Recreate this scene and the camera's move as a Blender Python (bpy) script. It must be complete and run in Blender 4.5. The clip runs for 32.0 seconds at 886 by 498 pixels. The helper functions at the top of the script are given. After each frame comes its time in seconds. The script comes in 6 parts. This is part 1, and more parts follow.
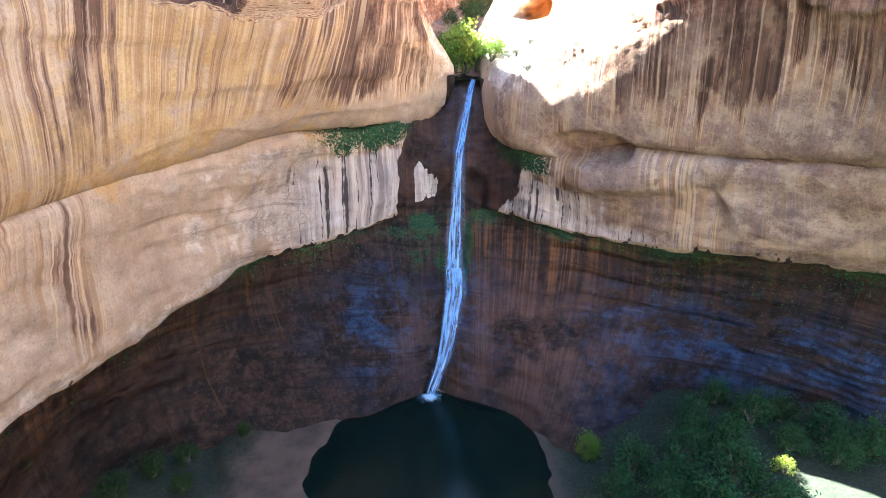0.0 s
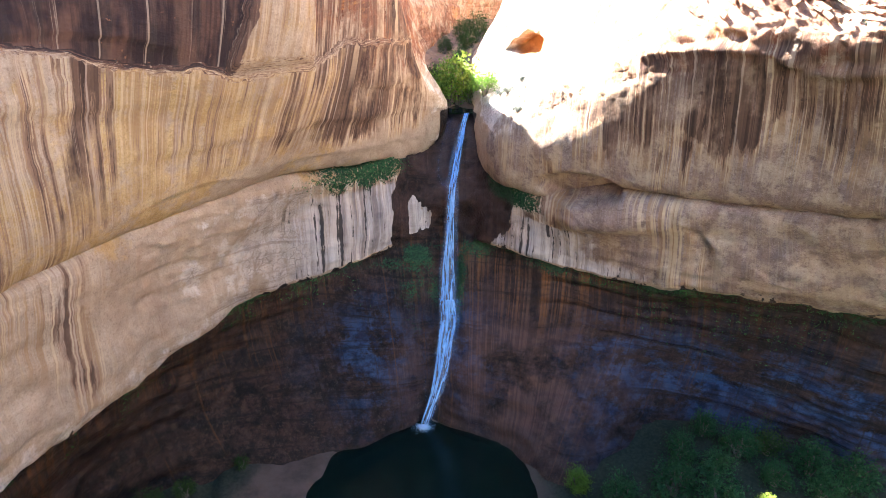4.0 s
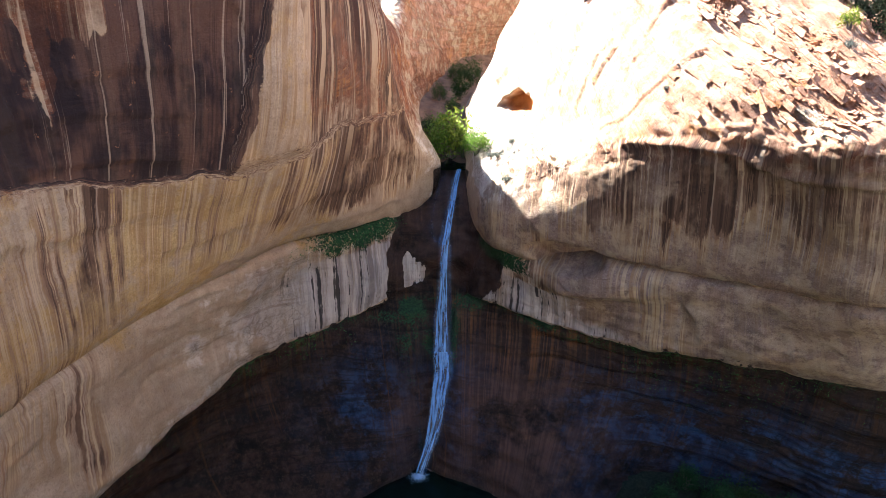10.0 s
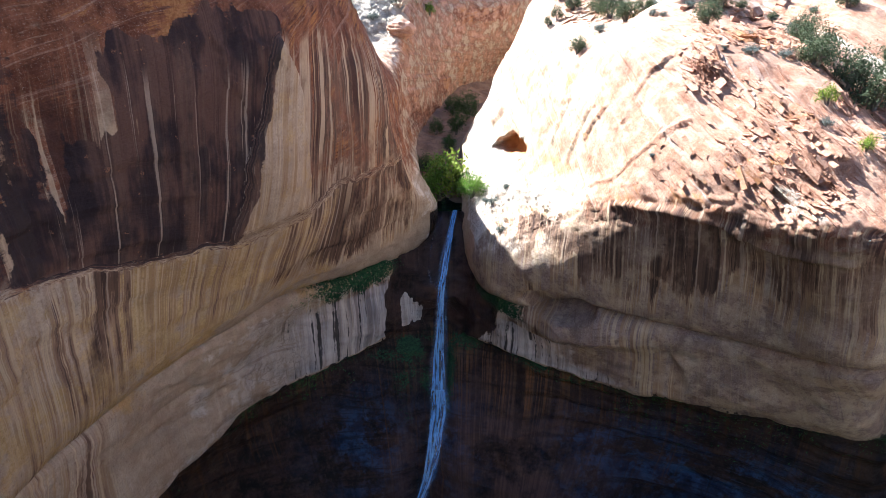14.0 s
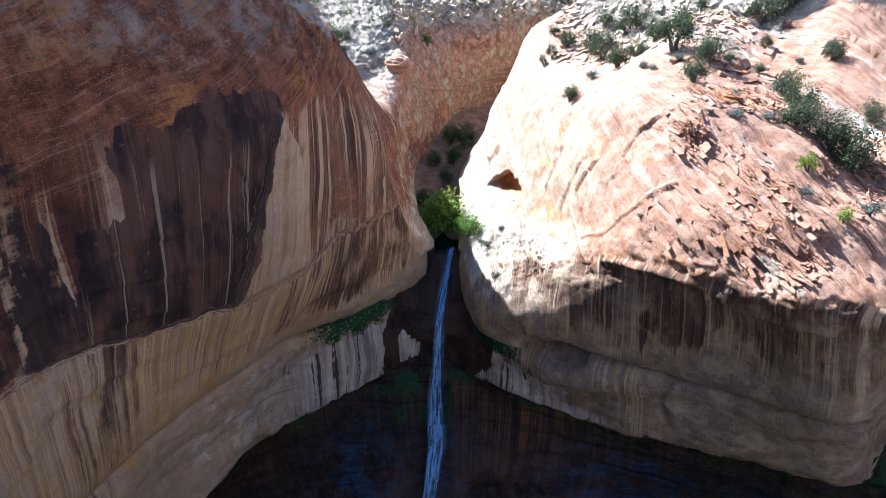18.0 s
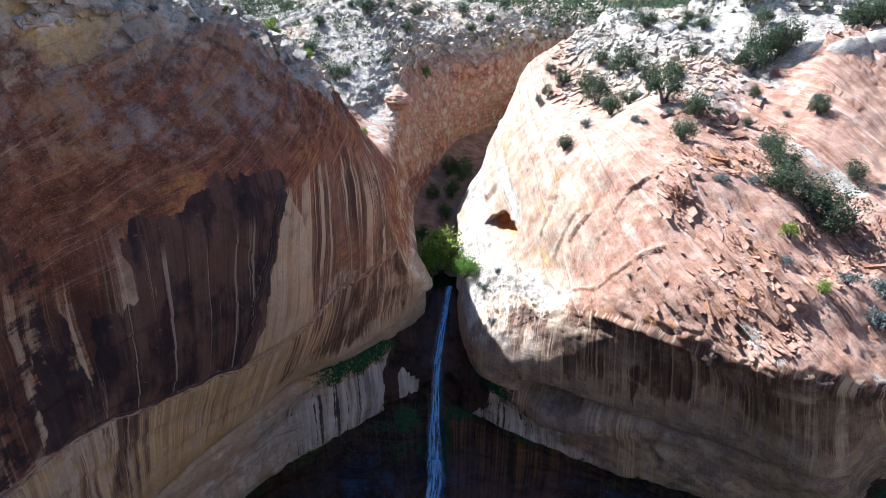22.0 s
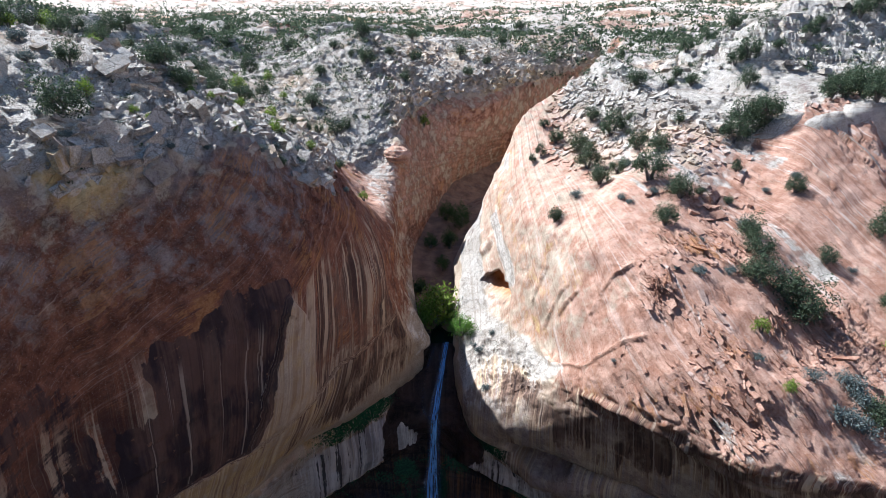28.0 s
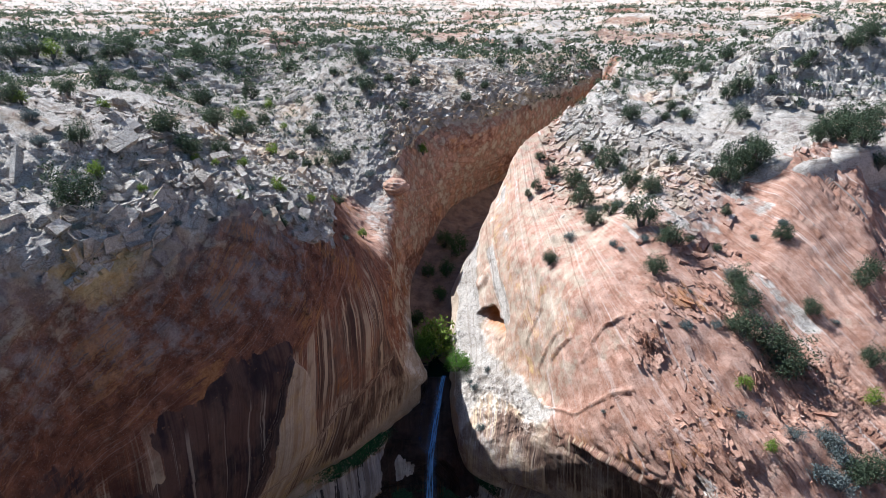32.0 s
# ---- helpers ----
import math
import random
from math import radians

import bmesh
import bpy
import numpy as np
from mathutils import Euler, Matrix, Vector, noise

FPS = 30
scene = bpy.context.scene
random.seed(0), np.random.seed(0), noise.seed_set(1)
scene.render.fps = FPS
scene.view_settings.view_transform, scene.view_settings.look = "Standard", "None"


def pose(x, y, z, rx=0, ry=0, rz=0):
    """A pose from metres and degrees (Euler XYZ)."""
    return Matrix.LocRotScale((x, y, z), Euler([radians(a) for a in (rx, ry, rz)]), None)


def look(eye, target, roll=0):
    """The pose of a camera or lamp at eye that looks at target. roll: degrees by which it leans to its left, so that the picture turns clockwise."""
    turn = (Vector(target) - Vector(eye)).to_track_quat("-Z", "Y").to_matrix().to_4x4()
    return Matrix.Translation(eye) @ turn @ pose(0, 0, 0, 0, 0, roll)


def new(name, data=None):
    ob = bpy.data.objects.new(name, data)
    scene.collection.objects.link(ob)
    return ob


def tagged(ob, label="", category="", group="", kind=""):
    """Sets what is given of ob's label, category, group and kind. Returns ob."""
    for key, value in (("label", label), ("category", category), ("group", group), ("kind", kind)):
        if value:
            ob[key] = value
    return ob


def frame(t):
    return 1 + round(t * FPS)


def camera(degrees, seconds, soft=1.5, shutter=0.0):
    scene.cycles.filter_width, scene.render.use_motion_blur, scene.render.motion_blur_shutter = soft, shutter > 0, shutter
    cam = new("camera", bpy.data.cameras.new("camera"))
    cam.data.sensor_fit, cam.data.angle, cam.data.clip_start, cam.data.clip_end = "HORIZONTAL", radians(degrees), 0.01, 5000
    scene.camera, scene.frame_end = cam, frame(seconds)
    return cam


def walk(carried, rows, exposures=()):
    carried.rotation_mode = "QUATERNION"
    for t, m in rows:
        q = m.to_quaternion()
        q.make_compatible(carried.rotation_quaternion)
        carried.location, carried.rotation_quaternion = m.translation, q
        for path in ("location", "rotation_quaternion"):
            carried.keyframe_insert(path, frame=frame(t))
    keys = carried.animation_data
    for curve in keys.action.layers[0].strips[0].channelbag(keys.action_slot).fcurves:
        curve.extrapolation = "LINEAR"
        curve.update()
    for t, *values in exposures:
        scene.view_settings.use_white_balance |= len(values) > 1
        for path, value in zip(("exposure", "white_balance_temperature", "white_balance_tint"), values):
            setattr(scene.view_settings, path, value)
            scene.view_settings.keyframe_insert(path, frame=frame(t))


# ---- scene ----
cam = camera(76.4, 32.0, soft=0.8)
METRES, EYE, TILT, LEAN, TURN = 49.0, 44.5, -22.0, 0.0, 0.0
ROWS = [
    (0.0, 0.0, 0.0, 0.0, 0.0, 0.0, 0.0),
    (0.5, 0.0028, -0.0038, 0.0112, 0.04, 0.0, 0.0),
    (1.0, 0.0058, -0.0075, 0.0226, 0.06, -0.0, -0.0),
    (1.5, 0.0083, -0.0108, 0.0338, 0.07, -0.01, 0.02),
    (2.0, 0.0105, -0.014, 0.045, 0.06, -0.03, 0.05),
    (2.5, 0.0126, -0.0171, 0.0563, 0.07, -0.04, 0.07),
    (3.0, 0.0149, -0.0204, 0.0679, 0.09, -0.07, 0.09),
    (3.5, 0.0177, -0.0238, 0.0788, 0.1, -0.08, 0.12),
    (5.5, 0.0236, -0.037, 0.1268, -0.01, -0.11, 0.24),
    (6.0, 0.0256, -0.0414, 0.1401, -0.02, -0.13, 0.27),
    (6.5, 0.0273, -0.0462, 0.1525, 0.02, -0.14, 0.27),
    (7.0, 0.0288, -0.0511, 0.1648, 0.02, -0.14, 0.28),
    (7.5, 0.0309, -0.0557, 0.1783, 0.02, -0.14, 0.31),
    (8.0, 0.0325, -0.0603, 0.1919, 0.01, -0.14, 0.32),
    (8.5, 0.0341, -0.065, 0.2055, 0.01, -0.16, 0.34),
    (9.0, 0.0362, -0.0703, 0.2194, 0.04, -0.17, 0.36),
    (9.5, 0.038, -0.0754, 0.2332, 0.04, -0.19, 0.37),
    (10.0, 0.0396, -0.0808, 0.2471, 0.1, -0.21, 0.36),
    (10.5, 0.0409, -0.0856, 0.2618, 0.08, -0.21, 0.39),
    (11.0, 0.0426, -0.0901, 0.2767, 0.09, -0.23, 0.41),
    (11.5, 0.0434, -0.0948, 0.2917, 0.07, -0.24, 0.42),
    (12.0, 0.0447, -0.0998, 0.3069, 0.08, -0.24, 0.43),
    (12.5, 0.0461, -0.1052, 0.3227, 0.09, -0.26, 0.43),
    (13.0, 0.0468, -0.1106, 0.3382, 0.07, -0.27, 0.45),
    (13.5, 0.0487, -0.1161, 0.3526, 0.1, -0.27, 0.46),
    (14.0, 0.0493, -0.1214, 0.3671, 0.06, -0.27, 0.48),
    (14.5, 0.0506, -0.1265, 0.3815, 0.11, -0.3, 0.48),
    (16.5, 0.0577, -0.1451, 0.4395, 0.11, -0.33, 0.55),
    (17.0, 0.0596, -0.1493, 0.4543, 0.12, -0.34, 0.57),
    (17.5, 0.061, -0.1536, 0.4688, 0.13, -0.34, 0.58),
    (18.0, 0.0623, -0.1585, 0.4834, 0.14, -0.35, 0.6),
    (18.5, 0.0627, -0.1634, 0.4979, 0.12, -0.36, 0.62),
    (19.0, 0.0643, -0.1693, 0.5122, 0.15, -0.37, 0.64),
    (19.5, 0.0651, -0.1751, 0.5266, 0.16, -0.38, 0.64),
    (20.0, 0.0662, -0.1811, 0.5422, 0.18, -0.38, 0.63),
    (20.5, 0.0668, -0.1864, 0.5577, 0.18, -0.37, 0.63),
    (21.0, 0.0682, -0.1925, 0.5739, 0.21, -0.38, 0.64),
    (21.5, 0.0691, -0.1981, 0.591, 0.19, -0.38, 0.67),
    (22.0, 0.0701, -0.2031, 0.6077, 0.18, -0.41, 0.68),
    (22.5, 0.0718, -0.2086, 0.6229, 0.18, -0.43, 0.69),
    (23.0, 0.0731, -0.216, 0.638, 0.19, -0.45, 0.71),
    (23.5, 0.0751, -0.2226, 0.6532, 0.2, -0.45, 0.73),
    (24.0, 0.0772, -0.2283, 0.6689, 0.15, -0.46, 0.78),
    (24.5, 0.0787, -0.2327, 0.685, 0.14, -0.45, 0.82),
    (25.0, 0.0798, -0.2375, 0.702, 0.13, -0.46, 0.82),
    (25.5, 0.0811, -0.2441, 0.7195, 0.16, -0.5, 0.79),
    (27.5, 0.0823, -0.272, 0.7877, 0.18, -0.6, 0.75),
    (28.0, 0.083, -0.2782, 0.8055, 0.19, -0.61, 0.76),
    (28.5, 0.0845, -0.2837, 0.8238, 0.2, -0.63, 0.76),
    (29.0, 0.0884, -0.2913, 0.8392, 0.2, -0.66, 0.73),
    (29.5, 0.0925, -0.2974, 0.8533, 0.22, -0.72, 0.7),
    (30.0, 0.0956, -0.3028, 0.8678, 0.24, -0.77, 0.67),
    (30.5, 0.0951, -0.3044, 0.8838, 0.17, -0.81, 0.68),
    (31.0, 0.0934, -0.3064, 0.9022, 0.15, -0.84, 0.63),
    (31.5, 0.0934, -0.3116, 0.9206, 0.12, -0.91, 0.6),
    (32.0, 0.0922, -0.3196, 0.9384, 0.13, -0.94, 0.57),
]
from mathutils.bvhtree import BVHTree

EXPOSURES = ((0.0, 4.45, 6100, 8), (3.0, 4.2, 6100, 8), (6.0, 3.68, 6180, 8), (9.0, 3.12, 6180, 9), (13.0, 2.5, 5700, 8), (19.0, 1.86, 5150, 7), (25.0, 1.45, 5100, 7), (32.0, 0.98, 5200, 9))
walk(cam, [(t, pose(0, 0, EYE, TILT, LEAN, TURN) @ pose(METRES * x, METRES * y, METRES * z, 90 + pitch, roll, yaw)) for t, x, y, z, yaw, pitch, roll in ROWS], EXPOSURES)

# ---- light: morning sun from beyond the canyon, clear sky ----
SUN = Vector((-0.52, 0.38, 0.76)).normalized()
world = bpy.data.worlds.new("sky")
scene.world = world
world.use_nodes = True
wn, wl = world.node_tree.nodes, world.node_tree.links
sky = wn.new("ShaderNodeTexSky")
sky.sky_type, sky.sun_disc = "NISHITA", False
sky.sun_elevation = math.asin(SUN.z)
sky.sun_rotation = math.atan2(SUN.x, SUN.y)
sky.altitude = 1700
wl.new(sky.outputs[0], wn["Background"].inputs[0])
wn["Background"].inputs[1].default_value = 0.066
sun_data = bpy.data.lights.new("sun", "SUN")
sun_data.energy, sun_data.angle, sun_data.color = 5.0, radians(0.53), (1.0, 0.95, 0.88)
sun = new("sun", sun_data)
sun.matrix_world = look(SUN * 300, (0, 0, 0))


# ---- noise on arrays of points ----
def hash01(ix, iy, iz, seed):
    h = (ix * 374761393 + iy * 668265263 + iz * 2147483647 + seed * 974634777) & 0xFFFFFFFF
    h = ((h ^ (h >> 13)) * 1274126177) & 0xFFFFFFFF
    h = ((h ^ (h >> 16)) * 2246822519) & 0xFFFFFFFF
    return ((h ^ (h >> 15)) & 0xFFFFFF) / float(0xFFFFFF)


def vnoise(p, seed=0):
    """Smooth noise from -1 to 1 at points p (n, 3)."""
    i = np.floor(p).astype(np.int64)
    f = p - i
    f = f * f * f * (f * (f * 6 - 15) + 10)
    out = np.zeros(len(p))
    for dx in (0, 1):
        wx = f[:, 0] if dx else 1 - f[:, 0]
        for dy in (0, 1):
            wy = f[:, 1] if dy else 1 - f[:, 1]
            for dz in (0, 1):
                wz = f[:, 2] if dz else 1 - f[:, 2]
                out += wx * wy * wz * hash01(i[:, 0] + dx, i[:, 1] + dy, i[:, 2] + dz, seed)
    return out * 2 - 1


def fbm(p, octaves=4, seed=0, gain=0.5):
    total, amp = np.zeros(len(p)), 1.0
    for k in range(octaves):
        total += amp * vnoise(p * (2.03 ** k), seed + k)
        amp *= gain
    return total


def cells(p, seed=0):
    """Distance to the border of the nearest cell and a random number for that cell."""
    i = np.floor(p).astype(np.int64)
    best, second, ident = np.full(len(p), 9.0), np.full(len(p), 9.0), np.zeros(len(p))
    for dx in (-1, 0, 1):
        for dy in (-1, 0, 1):
            for dz in (-1, 0, 1):
                c = i + np.array((dx, dy, dz))
                q = np.stack([c[:, k] + hash01(c[:, 0], c[:, 1], c[:, 2], seed + 11 * k) for k in range(3)], 1)
                d = np.sqrt(((q - p) ** 2).sum(1))
                near = d < best
                second = np.where(near, best, np.minimum(second, d))
                ident = np.where(near, hash01(c[:, 0], c[:, 1], c[:, 2], seed + 77), ident)
                best = np.where(near, d, best)
    return second - best, ident


def smooth(a, b, x):
    t = np.clip((x - a) / (b - a), 0, 1)
    return t * t * (3 - 2 * t)


def bump_at(x, centre, width):
    return np.exp(-((x - centre) / width) ** 2)


# ---- sheets of rock: profiles side by side, joined by smooth curves ----
def spline(net, params, axis):
    """Catmull-Rom through the rows of net along an axis."""
    net = np.moveaxis(net, axis, 0)
    n = len(net)
    k = np.clip(np.floor(params).astype(int), 0, n - 2)
    t = (params - k).reshape((-1,) + (1,) * (net.ndim - 1))
    p0, p1, p2, p3 = net[np.maximum(k - 1, 0)], net[k], net[k + 1], net[np.minimum(k + 2, n - 1)]
    out = 0.5 * (2 * p1 + (p2 - p0) * t + (2 * p0 - 5 * p1 + 4 * p2 - p3) * t ** 2 + (3 * p1 - p0 - 3 * p2 + p3) * t ** 3)
    return np.moveaxis(out, 0, axis)


def steps(lengths, sizes):
    """Spline parameters so that each segment is cut into pieces of about its size."""
    out = []
    for k, (length, size) in enumerate(zip(lengths, sizes)):
        m = max(2, int(length / size))
        out += [k + j / m for j in range(m)]
    return np.array(out + [len(lengths)])


class Sheet:
    def __init__(self, net, sizes_s, sizes_b):
        net = np.array(net, float)
        self.net = net
        ls = np.sqrt((np.diff(net, axis=0) ** 2).sum(2)).mean(1)
        lb = np.sqrt((np.diff(net, axis=1) ** 2).sum(2)).mean(0)
        self.us, self.ub = steps(ls, sizes_s), steps(lb, sizes_b)
        grid = spline(spline(net, self.us, 0), self.ub, 1)
        self.shape = grid.shape[:2]
        self.p = grid.reshape(-1, 3)
        self.u = np.repeat(self.us, len(self.ub))
        self.b = np.tile(self.ub, len(self.us))
        along = np.concatenate([[0], np.cumsum(ls)])
        up = np.concatenate([[0], np.cumsum(lb)])
        self.along = np.interp(self.u, np.arange(len(along)), along)
        self.up = np.interp(self.b, np.arange(len(up)), up)

    def runs(self, band):
        """Metres along the wall, the same all the way down a fall line."""
        line = spline(spline(self.net, self.us, 0), np.array([float(band)]), 1)[:, 0]
        t = np.gradient(line, axis=0) * (1, 1, 0)
        t /= np.maximum(np.sqrt((t ** 2).sum(1)), 1e-9)[:, None]
        k = np.repeat(np.arange(len(self.us)), len(self.ub))
        offset = ((self.p - line[k]) * t[k]).sum(1)
        arc = np.concatenate([[0], np.cumsum(np.sqrt((np.diff(line, axis=0) ** 2).sum(1)))])
        return arc[k] + np.clip(offset, -14, 14)

    def normals(self, flip=False):
        g = self.p.reshape(*self.shape, 3)
        n = np.cross(np.gradient(g, axis=0), np.gradient(g, axis=1)).reshape(-1, 3)
        n /= np.maximum(np.sqrt((n ** 2).sum(1)), 1e-9)[:, None]
        return -n if flip else n

    def build(self, name, material, flip, zones):
        a, b = self.shape
        i = np.arange(a * b).reshape(a, b)
        q = np.stack([i[:-1, :-1], i[1:, :-1], i[1:, 1:], i[:-1, 1:]], -1).reshape(-1, 4)
        if flip:
            q = q[:, ::-1]
        return mesh_object(name, self.p, q, material, zones)


def mesh_object(name, p, quads, material, zones=None):
    me = bpy.data.meshes.new(name)
    me.vertices.add(len(p))
    me.vertices.foreach_set("co", np.asarray(p, np.float32).ravel())
    me.loops.add(quads.size)
    me.loops.foreach_set("vertex_index", np.asarray(quads, np.int32).ravel())
    me.polygons.add(len(quads))
    me.polygons.foreach_set("loop_start", np.arange(0, quads.size, 4, dtype=np.int32))
    me.polygons.foreach_set("use_smooth", np.ones(len(quads), bool))
    for key, value in (zones or {}).items():
        at = me.attributes.new(key, "FLOAT_COLOR", "POINT")
        at.data.foreach_set("color", np.asarray(value, np.float32).ravel())
    me.materials.append(material)
    me.update(calc_edges=True)
    me.validate()
    return new(name, me)


# ---- materials ----
class Nodes:
    """Short names for building a node material."""

    def __init__(self, name):
        self.mat = bpy.data.materials.new(name)
        self.mat.use_nodes = True
        self.tree = self.mat.node_tree
        self.bsdf = self.tree.nodes["Principled BSDF"]

    def add(self, kind):
        return self.tree.nodes.new(kind)

    def put(self, socket, value):
        if isinstance(value, bpy.types.NodeSocket):
            self.tree.links.new(value, socket)
        elif value is not None:
            if socket.type == "RGBA" and len(value) == 3:
                value = (*value, 1)
            socket.default_value = value

    def math(self, op, a, b=None, c=None):
        n = self.add("ShaderNodeMath")
        n.operation = op
        for k, v in enumerate((a, b, c)):
            self.put(n.inputs[k], v)
        return n.outputs[0]

    def ramp(self, x, lo, hi, out_lo=0.0, out_hi=1.0):
        n = self.add("ShaderNodeMapRange")
        n.interpolation_type = "SMOOTHSTEP"
        for k, v in enumerate((x, lo, hi, out_lo, out_hi)):
            self.put(n.inputs[k], v)
        return n.outputs[0]

    def mix(self, f, a, b, blend="MIX"):
        n = self.add("ShaderNodeMix")
        n.data_type, n.blend_type = "RGBA", blend
        self.put(n.inputs[0], f)
        self.put(n.inputs[6], a)
        self.put(n.inputs[7], b)
        return n.outputs[2]

    def noise(self, vector, scale, detail=4.0, rough=0.55, warp=0.0):
        n = self.add("ShaderNodeTexNoise")
        self.put(n.inputs["Vector"], vector)
        self.put(n.inputs["Scale"], scale)
        self.put(n.inputs["Detail"], detail)
        self.put(n.inputs["Roughness"], rough)
        self.put(n.inputs["Distortion"], warp)
        return n.outputs[0]

    def scaled(self, vector, sx, sy, sz):
        n = self.add("ShaderNodeMapping")
        n.vector_type = "POINT"
        self.put(n.inputs["Vector"], vector)
        n.inputs["Scale"].default_value = (sx, sy, sz)
        return n.outputs[0]

    def attribute(self, name):
        n = self.add("ShaderNodeAttribute")
        n.attribute_name = name
        return n

    def split(self, name):
        n = self.attribute(name)
        s = self.add("ShaderNodeSeparateColor")
        self.tree.links.new(n.outputs["Color"], s.inputs[0])
        return s.outputs[0], s.outputs[1], s.outputs[2], n.outputs["Alpha"]

    def place(self):
        return self.add("ShaderNodeTexCoord").outputs["Object"]

    def finish(self, color, rough, height=None, strength=0.5, distance=0.1):
        self.put(self.bsdf.inputs["Base Color"], color)
        self.put(self.bsdf.inputs["Roughness"], rough)
        if height is not None:
            n = self.add("ShaderNodeBump")
            n.inputs["Strength"].default_value = strength
            n.inputs["Distance"].default_value = distance
            self.put(n.inputs["Height"], height)
            self.put(self.bsdf.inputs["Normal"], n.outputs[0])
        return self.mat


def rock_material():
    """Sandstone. Zones: tint (red, pale, yellow, grey) and coat (varnish streaks, solid varnish, moss, damp with
    painted shade).
    """
    m = Nodes("sandstone")
    red, pale, yellow, grey = m.split("tint")
    streak, varnish, moss, wet_shaded = m.split("coat")
    salmon_or_sheen, dirt, rust, orange = m.split("hue")
    along, up, layer, course = m.split("flow")

    def runs(sx, sy, detail, rough, shift, warp=0.0):
        v = m.add("ShaderNodeCombineXYZ")
        m.put(v.inputs[0], m.math("MULTIPLY", along, sx))
        m.put(v.inputs[1], m.math("MULTIPLY", up, sy))
        m.put(v.inputs[2], m.math("MULTIPLY_ADD", course, 7.3, shift))
        return m.noise(v.outputs[0], 1.0, detail, rough, warp)

    at = m.place()
    big = m.noise(at, 0.09, 3, 0.6)
    mid = m.noise(at, 0.6, 6, 0.65)
    fine = m.noise(at, 4.0, 6, 0.7)
    # body of the stone
    tan = m.mix(m.ramp(mid, 0.32, 0.68), (0.46, 0.345, 0.235), (0.57, 0.445, 0.31))
    reds = m.mix(m.ramp(mid, 0.34, 0.66), (0.15, 0.058, 0.032), (0.31, 0.13, 0.068))
    pales = m.mix(m.ramp(mid, 0.3, 0.7), (0.62, 0.53, 0.42), (0.86, 0.765, 0.635))
    golds = m.mix(m.ramp(mid, 0.3, 0.7), (0.50, 0.328, 0.13), (0.66, 0.472, 0.23))
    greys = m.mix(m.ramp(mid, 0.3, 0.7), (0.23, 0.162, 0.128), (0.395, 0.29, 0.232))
    edge = m.ramp(m.noise(at, 0.4, 6, 0.7), 0.25, 0.75, -0.5, 0.5)

    def zone(w):
        return m.ramp(m.math("ADD", w, m.math("MULTIPLY", edge, m.ramp(w, 0.0, 0.25))), 0.25, 0.75)

    col = m.mix(zone(red), tan, reds)
    pinks = m.mix(m.ramp(mid, 0.32, 0.68), (0.39, 0.195, 0.12), (0.62, 0.38, 0.265))
    col = m.mix(zone(salmon_or_sheen), col, pinks)
    col = m.mix(zone(yellow), col, golds)
    col = m.mix(zone(pale), col, pales)
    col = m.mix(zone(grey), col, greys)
    # bedding lines
    v = m.add("ShaderNodeCombineXYZ")
    m.put(v.inputs[0], m.math("MULTIPLY", layer, 1.9))
    m.put(v.inputs[1], m.math("MULTIPLY", along, 0.05))
    m.put(v.inputs[2], m.math("MULTIPLY", up, 0.02))
    bed = m.noise(v.outputs[0], 1.0, 7, 0.72, 0.1)
    col = m.mix(m.math("MULTIPLY", m.ramp(bed, 0.52, 0.64, 0.0, 0.42), m.ramp(m.math("ADD", m.math("ADD", salmon_or_sheen, pale), m.math("MULTIPLY", red, 0.4)), 0.0, 0.7, 0.22, 1.0)), col, (0.32, 0.21, 0.16), "MULTIPLY")
    col = m.mix(m.math("MULTIPLY", m.ramp(bed, 0.43, 0.36, 0.0, 0.45), m.ramp(m.math("MULTIPLY_ADD", red, 0.6, salmon_or_sheen), 0.2, 0.6, 0.18, 1.0)), col, m.mix(m.ramp(red, 0.2, 0.6), (0.66, 0.53, 0.43), (0.50, 0.33, 0.24)))
    # pale beds, some metres apart
    v = m.add("ShaderNodeCombineXYZ")
    m.put(v.inputs[0], m.math("MULTIPLY", layer, 1.7))
    m.put(v.inputs[1], m.math("MULTIPLY", along, 0.02))
    stripe = m.noise(v.outputs[0], 1.0, 4, 0.65, 0.0)
    col = m.mix(m.math("MULTIPLY", m.math("MULTIPLY", m.ramp(stripe, 0.595, 0.615, 0.0, 0.55), m.ramp(salmon_or_sheen, 0.3, 0.7)), m.ramp(m.noise(at, 0.16, 4, 0.65), 0.44, 0.56)), col, (0.72, 0.62, 0.52))
    litter = m.noise(at, 1.8, 7, 0.75)
    col = m.mix(m.math("MULTIPLY", m.ramp(litter, 0.54, 0.62, 0.0, 0.8), dirt), col, (0.30, 0.15, 0.095))
    col = m.mix(m.ramp(fine, 0.5, 0.66, 0.0, 0.34), col, (0.30, 0.23, 0.19), "MULTIPLY")
    grain = m.noise(at, 7.5, 4, 0.8)
    col = m.mix(m.ramp(grain, 0.33, 0.52, 0.32, 0.0), col, (0.42, 0.35, 0.30), "MULTIPLY")
    col = m.mix(m.ramp(grain, 0.56, 0.68, 0.0, 0.3), col, (0.82, 0.72, 0.6))
    # fine slanting scratches of the cross-beds, and pits of rough weathered crust
    v = m.add("ShaderNodeCombineXYZ")
    m.put(v.inputs[0], m.math("MULTIPLY", layer, 5.0))
    m.put(v.inputs[1], m.math("MULTIPLY", along, 0.4))
    m.put(v.inputs[2], m.math("MULTIPLY", up, 0.1))
    scratch = m.noise(v.outputs[0], 1.0, 4, 0.7, 0.0)
